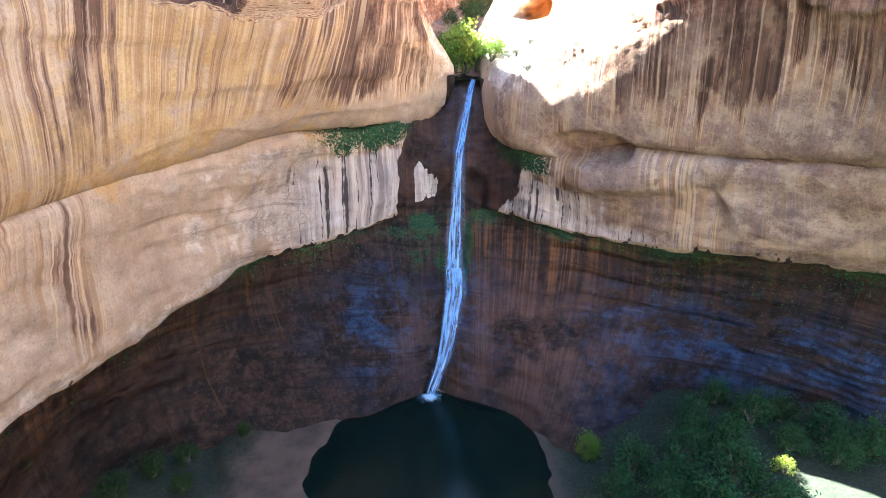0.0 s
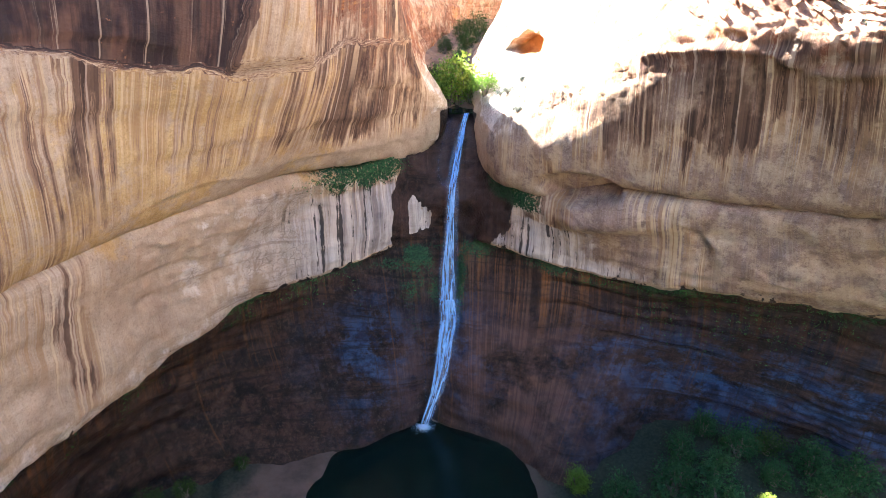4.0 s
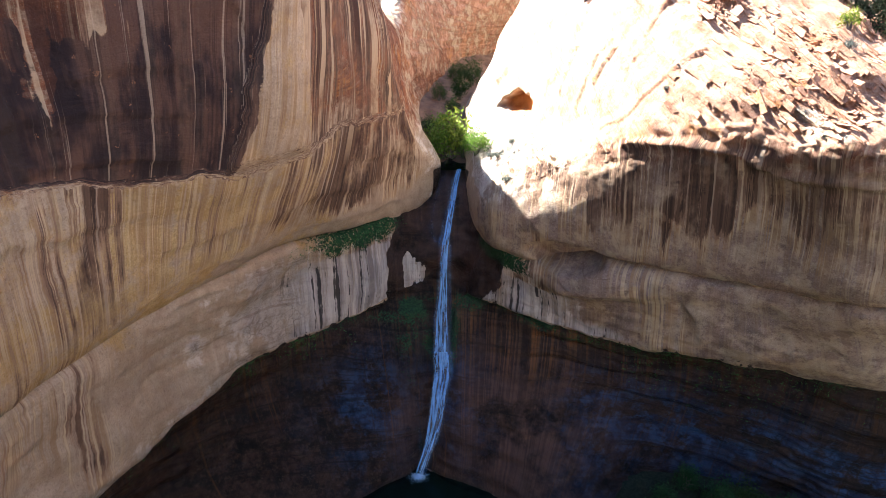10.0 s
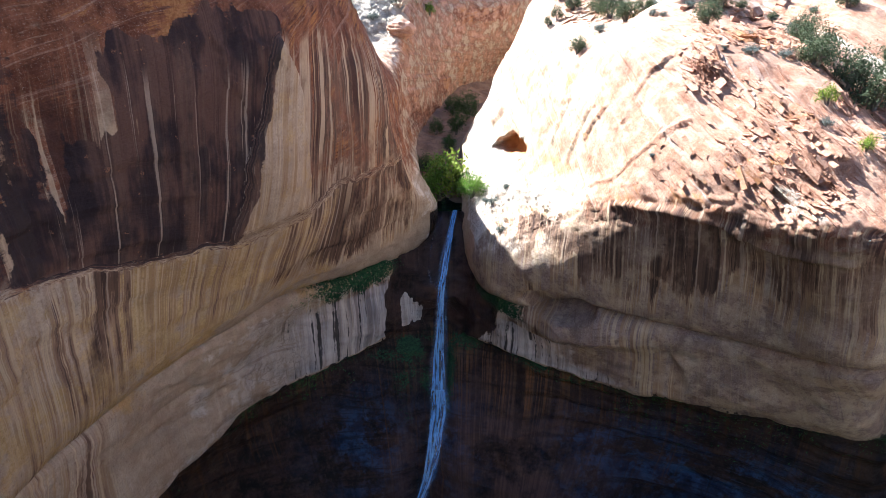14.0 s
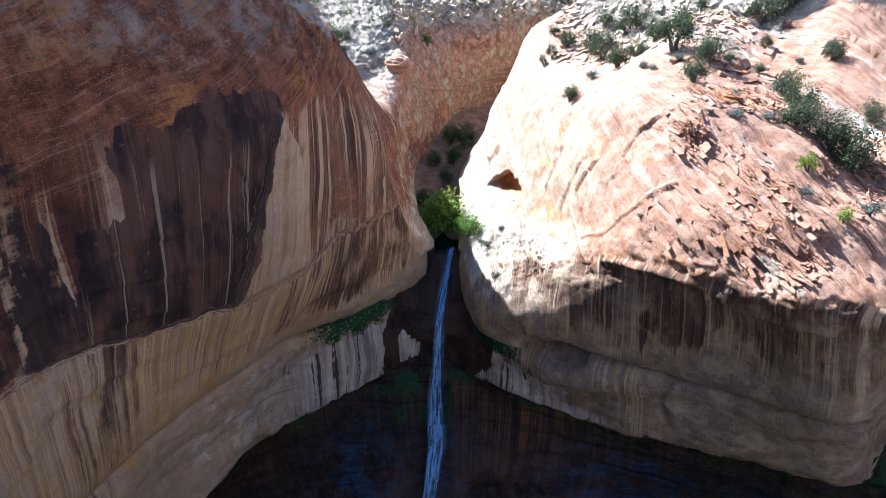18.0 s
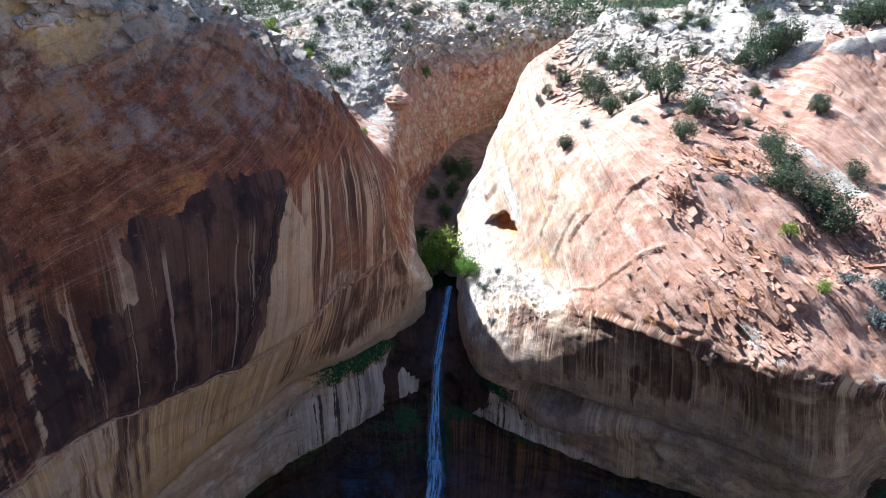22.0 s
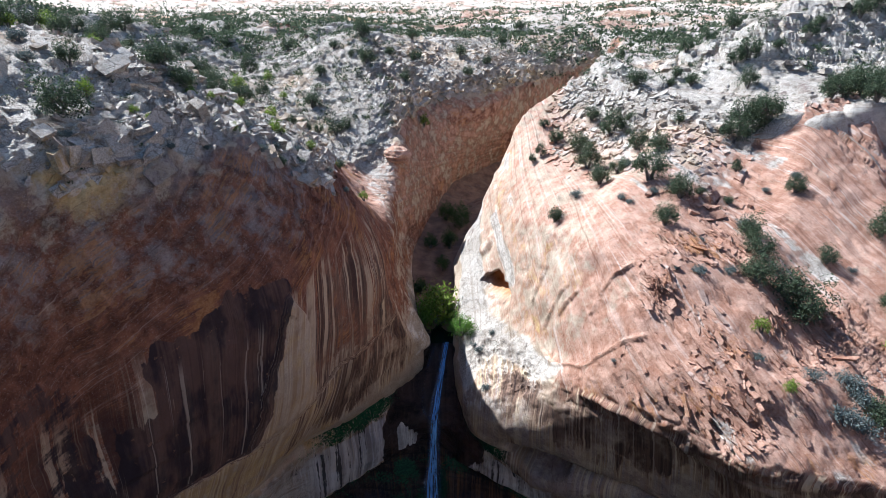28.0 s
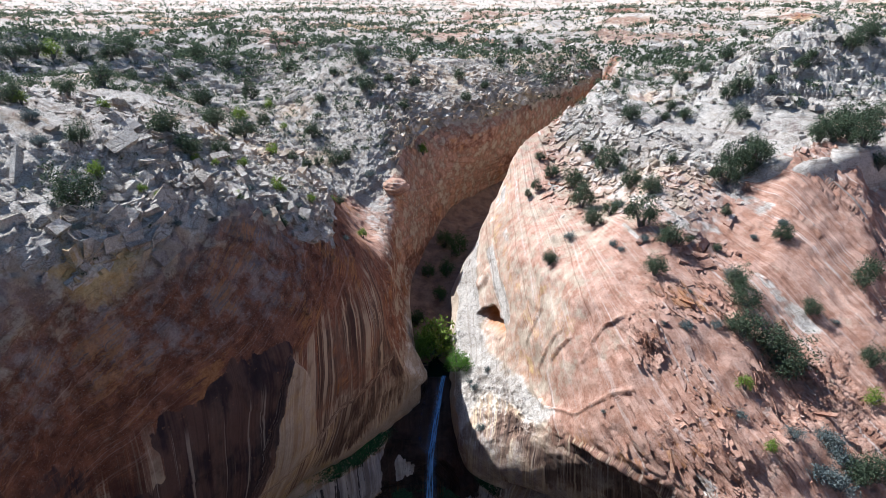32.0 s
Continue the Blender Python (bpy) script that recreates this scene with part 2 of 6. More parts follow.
    worn = m.ramp(m.math("ADD", red, grey), 0.3, 0.8)
    col = m.mix(m.math("MULTIPLY", m.ramp(scratch, 0.62, 0.70, 0.0, 0.55), worn), col, (0.48, 0.34, 0.24))
    col = m.mix(m.math("MULTIPLY", m.ramp(scratch, 0.42, 0.34, 0.0, 0.5), worn), col, (0.10, 0.055, 0.04))
    glow = m.math("MULTIPLY", m.ramp(m.math("ADD", m.math("MULTIPLY", m.noise(at, 0.2, 5, 0.65), 0.6), m.math("MULTIPLY", scratch, 0.4)), 0.53, 0.60, 0.0, 0.7), m.ramp(red, 0.4, 0.8))
    col = m.mix(glow, col, m.mix(m.ramp(fine, 0.4, 0.6), (0.34, 0.14, 0.045), (0.52, 0.25, 0.09)))
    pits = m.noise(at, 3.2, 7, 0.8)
    craggy = m.math("MAXIMUM", m.ramp(m.math("ADD", pale, grey), 0.2, 0.8, 0.0, 0.6), m.ramp(salmon_or_sheen, 0.2, 0.8, 0.0, 0.6))
    craggy = m.math("MULTIPLY", craggy, m.ramp(wet_shaded, 0.1, 0.5, 1.0, 0.0))
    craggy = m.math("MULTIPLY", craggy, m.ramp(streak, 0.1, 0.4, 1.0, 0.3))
    # the pits are darkened in the colour too, as shade in their hollows
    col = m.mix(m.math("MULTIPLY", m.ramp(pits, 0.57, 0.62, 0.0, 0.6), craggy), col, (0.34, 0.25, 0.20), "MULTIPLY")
    # open joints
    joint = m.add("ShaderNodeTexVoronoi")
    joint.feature = "DISTANCE_TO_EDGE"
    warped = m.add("ShaderNodeVectorMath")
    warped.operation = "MULTIPLY_ADD"
    soft = m.add("ShaderNodeTexNoise")
    soft.inputs["Scale"].default_value = 0.7
    m.put(soft.inputs["Vector"], at)
    m.put(warped.inputs[0], soft.outputs["Color"])
    warped.inputs[1].default_value = (1.6, 1.6, 1.6)
    m.put(warped.inputs[2], m.scaled(at, 1, 1, 1.7))
    m.put(joint.inputs["Vector"], warped.outputs[0])
    joint.inputs["Scale"].default_value = 0.6
    crack = m.math("MULTIPLY", m.ramp(joint.outputs["Distance"], 0.0, 0.055, 1.0, 0.0), m.ramp(pale, 0.3, 0.8))
    crack = m.math("MULTIPLY", crack, m.ramp(streak, 0.05, 0.3, 1.0, 0.0))
    crack = m.math("MULTIPLY", crack, m.ramp(m.noise(at, 0.25, 3, 0.6), 0.42, 0.55))
    crack = m.math("MULTIPLY", crack, m.ramp(wet_shaded, 0.1, 0.5, 1.0, 0.0))
    col = m.mix(m.math("MULTIPLY", crack, 0.5), col, (0.10, 0.07, 0.055))
    # broken crust: narrow blocks between dark joints
    turned = m.add("ShaderNodeMapping")
    m.put(turned.inputs["Vector"], warped.outputs[0])
    turned.inputs["Rotation"].default_value = (0.0, 0.0, 1.05)
    turned.inputs["Scale"].default_value = (0.75, 1.9, 1.5)
    shard = m.add("ShaderNodeTexVoronoi")
    shard.feature = "DISTANCE_TO_EDGE"
    m.put(shard.inputs["Vector"], turned.outputs[0])
    shard_id = m.add("ShaderNodeTexVoronoi")
    m.put(shard_id.inputs["Vector"], turned.outputs[0])
    shard_tone = m.add("ShaderNodeSeparateColor")
    m.put(shard_tone.inputs[0], shard_id.outputs["Color"])
    crusty = m.math("MULTIPLY", m.math("MULTIPLY", m.ramp(pale, 0.35, 0.7), m.ramp(streak, 0.03, 0.2, 1.0, 0.0)), m.ramp(wet_shaded, 0.05, 0.3, 1.0, 0.0))
    split_line = m.math("MULTIPLY", m.ramp(shard.outputs["Distance"], 0.0, 0.05, 1.0, 0.0), crusty)
    col = m.mix(m.math("MULTIPLY", m.ramp(shard_tone.outputs[1], 0.5, 1.0, 0.0, 0.35), crusty), col, (0.50, 0.43, 0.38), "MULTIPLY")
    col = m.mix(m.math("MULTIPLY", split_line, 0.7), col, (0.085, 0.06, 0.05))
    # runs of varnish down the wall
    run1 = runs(1.05, 0.006, 6, 0.7, 0.0)
    run2 = runs(2.9, 0.016, 5, 0.68, 3.1)
    run3 = runs(0.17, 0.045, 4, 0.6, 5.7)
    cut = runs(0.95, 0.11, 6, 0.7, 9.2)
    amount = m.math("ADD", m.math("MULTIPLY", run1, 0.52), m.math("MULTIPLY", run2, 0.48))
    amount = m.math("ADD", amount, m.math("MULTIPLY", m.math("SUBTRACT", run3, 0.5), 0.5))
    amount = m.math("ADD", amount, m.math("MULTIPLY", m.math("SUBTRACT", cut, 0.5), 0.42))
    amount = m.math("ADD", amount, m.math("MULTIPLY", m.math("SUBTRACT", streak, 0.6), 0.26))
    shown = m.math("MULTIPLY", m.ramp(streak, 0.03, 0.3), m.ramp(runs(0.22, 0.16, 5, 0.65, 30.0), 0.38, 0.56, 0.25, 1.0))
    col = m.mix(m.math("MULTIPLY", m.ramp(run1, 0.46, 0.51, 0.0, 0.7), shown), col, m.mix(m.ramp(red, 0.3, 0.7), (0.40, 0.25, 0.125), (0.15, 0.062, 0.036)))
    col = m.mix(m.math("MULTIPLY", m.ramp(m.math("ADD", run2, m.math("MULTIPLY", red, 0.02)), 0.47, 0.42, 0.0, 0.6), shown), col, (0.70, 0.55, 0.34))
    tonal = m.mix(m.ramp(run2, 0.4, 0.6), (0.19, 0.105, 0.07), (0.35, 0.225, 0.145))
    col = m.mix(m.math("MULTIPLY", m.ramp(amount, 0.495, 0.515, 0.0, 0.85), shown), col, tonal)
    col = m.mix(m.math("MULTIPLY", m.ramp(amount, 0.55, 0.568, 0.0, 0.92), shown), col, m.mix(m.ramp(run2, 0.4, 0.6), (0.05, 0.032, 0.026), (0.15, 0.09, 0.06)))
    bold = runs(0.75, 0.007, 3, 0.55, 52.0)
    inred = m.math("MULTIPLY", shown, m.ramp(red, 0.3, 0.7))
    col = m.mix(m.math("MULTIPLY", m.ramp(bold, 0.555, 0.57, 0.0, 0.8), inred), col, (0.60, 0.45, 0.29))
    col = m.mix(m.math("MULTIPLY", m.ramp(bold, 0.45, 0.435, 0.0, 0.8), inred), col, (0.07, 0.034, 0.027))
    patch = m.math("ADD", varnish, m.math("MULTIPLY", m.math("SUBTRACT", runs(0.4, 0.25, 7, 0.7, 15.0), 0.5), 0.7))
    patch = m.math("ADD", patch, m.math("MULTIPLY", m.math("SUBTRACT", runs(1.3, 0.07, 5, 0.7, 18.0), 0.5), 0.4))
    patch = m.math("ADD", patch, m.math("MULTIPLY", m.math("SUBTRACT", runs(0.16, 1.1, 5, 0.7, 25.0), 0.5), 0.5))
    coat = m.mix(m.ramp(m.math("ADD", m.math("MULTIPLY", runs(0.28, 0.12, 4, 0.6, 41.0), 0.75), m.math("MULTIPLY", run1, 0.25)), 0.44, 0.56), (0.036, 0.026, 0.028), (0.14, 0.078, 0.057))
    coat = m.mix(m.ramp(run2, 0.52, 0.6, 0.0, 0.45), coat, (0.032, 0.02, 0.019))
    chips = m.noise(at, 1.1, 6, 0.75)
    coat = m.mix(m.ramp(chips, 0.64, 0.67, 0.0, 0.75), coat, (0.30, 0.15, 0.08))
    col = m.mix(m.math("MULTIPLY", m.math("MULTIPLY", m.ramp(patch, 0.40, 0.50), m.ramp(varnish, 0.02, 0.2)), 0.95), col, coat)
    light = m.math("MULTIPLY", m.ramp(runs(1.9, 0.02, 5, 0.65, 12.4), 0.59, 0.64, 0.0, 0.5), m.ramp(streak, 0.2, 0.6))
    col = m.mix(light, col, (0.60, 0.47, 0.34))
    thin = m.math("MULTIPLY", m.ramp(runs(2.2, 0.09, 5, 0.7, 21.7), 0.66, 0.68, 0.0, 0.75), m.ramp(varnish, 0.2, 0.6))
    col = m.mix(thin, col, (0.34, 0.225, 0.14))
    # white lime crust with black drips beside the falls
    lime, *_ = m.split("crust")
    limed = m.ramp(m.math("ADD", lime, m.math("ADD", m.math("MULTIPLY", m.math("SUBTRACT", runs(0.7, 0.12, 6, 0.7, 71.0), 0.5), 0.9), m.math("MULTIPLY", m.math("SUBTRACT", mid, 0.5), 0.7))), 0.40, 0.75, 0.0, 0.62)
    limed = m.math("MULTIPLY", limed, m.ramp(lime, 0.03, 0.25))
    col = m.mix(limed, col, m.mix(m.ramp(runs(1.6, 0.05, 5, 0.7, 75.0), 0.4, 0.6), (0.40, 0.36, 0.335), (0.80, 0.765, 0.73)))
    drip = m.math("MULTIPLY", m.ramp(m.math("ADD", runs(1.5, 0.04, 5, 0.65, 78.0), m.math("MULTIPLY", m.math("SUBTRACT", mid, 0.5), 0.25)), 0.565, 0.6, 0.0, 0.9), m.ramp(lime, 0.25, 0.6))
    col = m.mix(drip, col, (0.035, 0.03, 0.03))
    # damp walls under the overhang, with its deep shade put into near-black colours
    damp_shade = m.mix(m.ramp(m.noise(at, 0.5, 6, 0.7), 0.36, 0.64), (0.002, 0.0017, 0.0017), (0.044, 0.023, 0.016))
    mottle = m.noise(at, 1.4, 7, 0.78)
    damp_shade = m.mix(m.ramp(mottle, 0.52, 0.6, 0.0, 0.6), damp_shade, (0.075, 0.048, 0.03))
    damp_shade = m.mix(m.ramp(mottle, 0.46, 0.4, 0.0, 0.7), damp_shade, (0.003, 0.0025, 0.0025))
    # the sky's blue reflection, painted as streaky colour on the wall
    sky_sheen = m.math("ADD", m.math("MULTIPLY", runs(0.22, 0.3, 6, 0.7, 60.0), 0.7), m.math("MULTIPLY", mottle, 0.3))
    damp_shade = m.mix(m.math("MULTIPLY", m.ramp(sky_sheen, 0.44, 0.54, 0.0, 0.9), salmon_or_sheen), damp_shade, m.mix(m.ramp(mid, 0.4, 0.6), (0.005, 0.02, 0.06), (0.03, 0.085, 0.19)))
    damp_shade = m.mix(m.ramp(run2, 0.53, 0.66, 0.0, 0.7), damp_shade, m.mix(m.ramp(run3, 0.45, 0.6), (0.005, 0.0035, 0.003), (0.10, 0.043, 0.012)))
    damp_shade = m.mix(m.math("MULTIPLY", m.ramp(m.math("ADD", run2, m.math("MULTIPLY", m.math("SUBTRACT", cut, 0.5), 0.5)), 0.46, 0.58), rust), damp_shade, m.mix(m.ramp(run1, 0.42, 0.58), (0.19, 0.085, 0.025), (0.09, 0.052, 0.032)))
    damp_shade = m.mix(m.ramp(bed, 0.5, 0.64, 0.0, 0.75), damp_shade, (0.005, 0.004, 0.0035))
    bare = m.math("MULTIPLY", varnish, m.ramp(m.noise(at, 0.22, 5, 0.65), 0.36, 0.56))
    damp_shade = m.mix(m.math("MULTIPLY", bare, 0.85), damp_shade, m.mix(m.ramp(run2, 0.42, 0.58), (0.095, 0.055, 0.045), (0.15, 0.088, 0.07)))
    damp_shade = m.mix(m.ramp(grain, 0.6, 0.68, 0.0, 0.5), damp_shade, (0.11, 0.09, 0.08))
    col = m.mix(m.ramp(m.math("ADD", wet_shaded, m.math("MULTIPLY", m.math("SUBTRACT", run2, 0.5), 0.8)), 0.35, 0.6), col, damp_shade)
    # inside of the cave turned orange, to carry warm bounced light in its colour
    col = m.mix(orange, col, m.mix(m.ramp(mid, 0.35, 0.65), (0.50, 0.19, 0.06), (0.66, 0.33, 0.12)))
    leaf = m.noise(at, 3.2, 6, 0.75)
    mossy = m.math("MULTIPLY", m.ramp(m.math("ADD", leaf, m.math("MULTIPLY", moss, 0.3)), 0.6, 0.68), m.ramp(moss, 0.1, 0.5))
    col = m.mix(mossy, col, m.mix(m.ramp(fine, 0.35, 0.65), (0.008, 0.032, 0.016), (0.034, 0.105, 0.04)))
    col = m.mix(m.ramp(big, 0.3, 0.7, 0.0, 0.3), col, (0.50, 0.42, 0.36), "MULTIPLY")
    rough = m.ramp(wet_shaded, 0.2, 0.8, 0.9, m.ramp(m.noise(at, 0.17, 5, 0.65), 0.42, 0.6, 0.35, 0.65))
    h = m.math("ADD", m.math("MULTIPLY", fine, 0.35), m.math("MULTIPLY", bed, m.ramp(m.math("ADD", salmon_or_sheen, pale), 0.0, 0.6, 0.22, 0.6)))
    h = m.math("ADD", h, m.math("MULTIPLY", m.noise(at, 1.3, 7, 0.75), 0.8))
    # flat flakes broken off the face
    flake = m.add("ShaderNodeTexVoronoi")
    m.put(flake.inputs["Vector"], warped.outputs[0])
    flake.inputs["Scale"].default_value = 0.5
    tone = m.add("ShaderNodeSeparateColor")
    m.put(tone.inputs[0], flake.outputs["Color"])
    h = m.math("ADD", h, m.math("MULTIPLY", tone.outputs[0], 0.5))
    h = m.math("SUBTRACT", h, m.math("MULTIPLY", m.math("MULTIPLY", pits, craggy), 0.9))
    h = m.math("ADD", h, m.math("MULTIPLY", m.math("MULTIPLY", scratch, worn), 0.25))
    h = m.math("SUBTRACT", h, m.math("MULTIPLY", crack, 0.3))
    h = m.math("SUBTRACT", h, m.math("MULTIPLY", split_line, 0.4))
    h = m.math("ADD", h, m.math("MULTIPLY", m.math("MULTIPLY", shard_tone.outputs[0], crusty), 0.6))
    h = m.math("ADD", h, m.math("MULTIPLY", grain, 0.12))
    m.put(m.bsdf.inputs["Specular IOR Level"], m.ramp(wet_shaded, 0.2, 0.8, 0.15, 0.26))
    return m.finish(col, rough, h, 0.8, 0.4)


ROCK = rock_material()


# ---- the amphitheatre's lower wall: foot, two courses of the alcove, recess, lip, belly, top, inner edge ----
ALCOVE_WEST = [
    # first two rows: unseen wall behind the camera, added to bounce light forward
    [(-52, -130, -1), (-50, -130, 7), (-48, -130, 12), (-46, -130, 15), (-42, -130, 15.5), (-40, -130, 24), (-38, -130, 33), (-46, -130, 35)],
    [(-46, -45, -1), (-44, -45, 7), (-42, -45, 12), (-39, -45, 15), (-34, -45, 15.5), (-32, -45, 24), (-30, -45, 33), (-40, -45, 35)],
    [(-41, 8, -1), (-39.5, 8, 7), (-38.5, 8, 11), (-36, 8, 17), (-31.5, 6, 18), (-29.5, 4, 25), (-28, 3, 33), (-36, 3, 35)],
    [(-35, 38, -1), (-35.5, 36, 6), (-35, 34, 12.2), (-33, 32, 17.6), (-30.3, 30, 18.4), (-29, 28, 26), (-27.8, 27, 33), (-36, 28, 35)],
    [(-31, 46, -1), (-32.5, 46, 7), (-32, 45, 12.5), (-31, 42, 17), (-28.6, 40, 17.8), (-27.5, 38, 26.6), (-27, 37, 33), (-35, 40, 35)],
    [(-23.5, 49.5, -1), (-26.3, 53.8, 7), (-27, 54.5, 12.5), (-26.5, 52.5, 18.3), (-25.5, 50, 19), (-25.3, 48.2, 26.1), (-24, 47.3, 33), (-31, 51, 35)],
]
ALCOVE_BACK = [
    [(-16, 52.2, -1), (-18.3, 59.5, 7), (-19.8, 63, 14), (-20.8, 60.5, 19), (-21, 58, 19.9), (-20.5, 56.6, 26), (-19.6, 54.5, 33), (-26, 60, 35)],
    [(-10, 54.8, -1), (-12, 61.5, 7), (-14, 66, 14), (-15.5, 66.8, 18.6), (-16, 65.4, 19.6), (-17.3, 61.9, 27), (-16.6, 60.3, 33), (-22, 67, 35)],
    [(-6.5, 57.6, -1), (-7, 62.4, 7), (-8, 67, 14), (-8.8, 70.4, 18.6), (-9.1, 69.4, 19.9), (-10, 68, 27), (-9.8, 67, 32.5), (-13, 73, 34.5)],
    [(-3.4, 59.6, -1), (-4, 63, 7), (-4, 67.5, 14), (-4, 71.5, 19), (-3.6, 73.2, 22), (-2.4, 73.2, 27.6), (-1.3, 77.2, 33), (-1.5, 83, 37)],
    [(-1.5, 61.3, -1), (-0.6, 64.3, 7), (0.9, 68.8, 13), (1.4, 72.8, 19.5), (1.5, 74.6, 23), (2.1, 73.2, 28.4), (3.5, 79.2, 35.2), (4.2, 84.5, 37.2)],
    [(2, 59.3, -1), (2.8, 62.3, 7), (3.6, 67, 14), (4.2, 71.3, 20), (4.6, 72.6, 22), (4.9, 72.4, 27.6), (5.9, 76.4, 33), (6.5, 82, 36)],
]
ALCOVE_EAST = [
    [(8.5, 55, -1), (9, 60.5, 7), (8, 66, 14), (7, 70.6, 20.8), (6.6, 69.6, 22.3), (8.7, 67.2, 26.7), (8.5, 67, 31), (9, 73, 34)],
    [(14.5, 47.5, -1), (17, 59.5, 7.6), (17, 64.5, 14), (17.2, 64.9, 20), (17.4, 63.4, 21.2), (16, 62.8, 26.5), (15, 63.2, 30.5), (17, 70, 34)],
    [(25, 53.5, -1), (26, 61, 8), (25.5, 63.5, 13), (26, 61.5, 19.8), (26.3, 57.5, 21.6), (23.7, 58, 28), (22, 58.6, 31.5), (26, 66, 34)],
    [(33.5, 54.5, -1), (33.5, 59, 8), (33, 60.5, 13), (33.5, 58, 20), (33, 53.8, 22.3), (30.5, 53.6, 28), (29, 54, 32), (34, 62, 34)],
    [(42, 52, -1), (41, 54.4, 8), (42, 55.5, 13), (42.5, 55, 20), (40.8, 50.4, 22.3), (37, 49.6, 28), (35.6, 49, 33), (41, 58, 35)],
    [(52, 46, -1), (51, 49, 8), (51.5, 50.5, 13), (51, 50, 20), (46.5, 47.5, 23), (43.5, 45.6, 28.5), (41, 44.6, 33.5), (47, 55, 35)],
    [(60, 50, -1), (60, 53, 8), (60, 54, 14), (60, 54, 21), (55, 53, 25), (53, 51, 29), (52, 48.5, 34), (58, 60, 35)],
    [(75, 45, -1), (75, 50, 8), (75, 52, 14), (75, 52, 21), (74, 50, 25), (74, 48, 29), (74, 46, 34), (80, 62, 35)],
    # last two rows are out of view, added as a sunlit wall for warm bounce
    [(98, 15, -1), (97, 14, 8), (97, 13, 14), (96, 13, 21), (93, 12, 25), (93, 12, 29), (93, 12, 34), (102, 16, 35)],
    [(92, -130, -1), (91, -130, 8), (91, -130, 14), (90, -130, 21), (88, -130, 25), (88, -130, 29), (88, -130, 34), (96, -130, 35)],
]

# ---- the west cliff: inner edge, foot on the ledge, face, brow, rim, bench behind, far bench ----
WEST_NEAR = [
    # rows behind the camera are unseen, added to close the canyon for bounced light
    [(-46, -130, 34), (-38, -130, 33), (-35, -130, 42), (-33, -130, 50), (-32, -130, 56), (-32, -130, 62), (-33, -130, 67), (-35, -130, 73), (-38, -130, 78), (-44, -130, 82), (-58, -130, 85), (-95, -130, 88)],
    [(-40, -45, 34), (-30, -45, 33), (-27, -45, 42), (-25, -45, 50), (-24, -45, 56), (-24, -45, 62), (-25, -45, 67), (-27, -45, 73), (-30, -45, 78), (-36, -45, 82), (-50, -45, 85), (-85, -45, 88)],
    [(-36, 3, 34), (-28, 3, 33.3), (-25.5, 4, 42), (-24, 5, 50), (-23.5, 5, 56), (-23, 5, 62), (-23.5, 6, 67), (-24.5, 6, 73), (-26, 7, 78), (-31, 8, 82), (-45, 10, 86), (-80, 10, 89)],
]
WEST_FACE = [
    [(-36, 28, 34), (-27.6, 27, 33.3), (-24.8, 28, 42), (-24.4, 30, 50), (-23.9, 32, 56), (-22.5, 32, 62), (-22.3, 32, 67), (-22.3, 32, 73), (-23.5, 33, 78.3), (-27, 36, 81.2), (-42, 40, 86.5), (-80, 45, 89)],
    [(-35, 40, 34), (-26.7, 36.5, 33.3), (-23, 38.3, 43), (-21, 38, 50), (-19.4, 38.8, 56), (-19.3, 38.2, 61), (-20, 37.4, 66), (-20.5, 38, 72), (-20.7, 40.5, 77.8), (-23.4, 43.7, 80.2), (-34, 53, 85.6), (-79, 66, 88)],
    [(-31, 51, 34), (-23.6, 47.6, 33.3), (-18.3, 47.3, 42), (-15.3, 45.6, 50), (-14.3, 45.2, 56), (-13.2, 45, 61), (-14, 44.9, 65), (-16.5, 44.3, 70.5), (-18.2, 47.5, 76.6), (-21.8, 53.5, 80.2), (-31, 63, 83.6), (-76, 86, 85)],
    [(-26, 60, 34), (-19.5, 54.2, 33.5), (-14.3, 53.5, 41.5), (-11.3, 51.3, 50), (-10.3, 50, 56), (-9.8, 49.6, 61), (-9.3, 51.5, 65), (-11.5, 53.5, 71), (-14.8, 55, 76.2), (-20, 60.5, 79.2), (-28, 70, 81.2), (-70, 104, 82.5)],
    [(-22, 67, 34), (-16.2, 60.5, 33.3), (-11, 60.2, 41), (-9.3, 57, 50), (-8.9, 55.2, 56), (-8.8, 54.9, 61), (-8.6, 55.8, 65), (-10.5, 58, 70), (-14, 62, 74.6), (-18.4, 67, 76.4), (-26, 79, 76.8), (-60, 116, 82)],
    [(-13, 73, 34.5), (-9.7, 66.7, 33), (-7.5, 64, 42), (-6.5, 62.5, 48.5), (-6.7, 61.3, 54), (-7, 61, 60), (-7.8, 62, 65.4), (-9.8, 65, 69), (-12.5, 69, 72), (-16.8, 75.5, 73), (-24, 89, 71.6), (-50, 126, 76)],
]
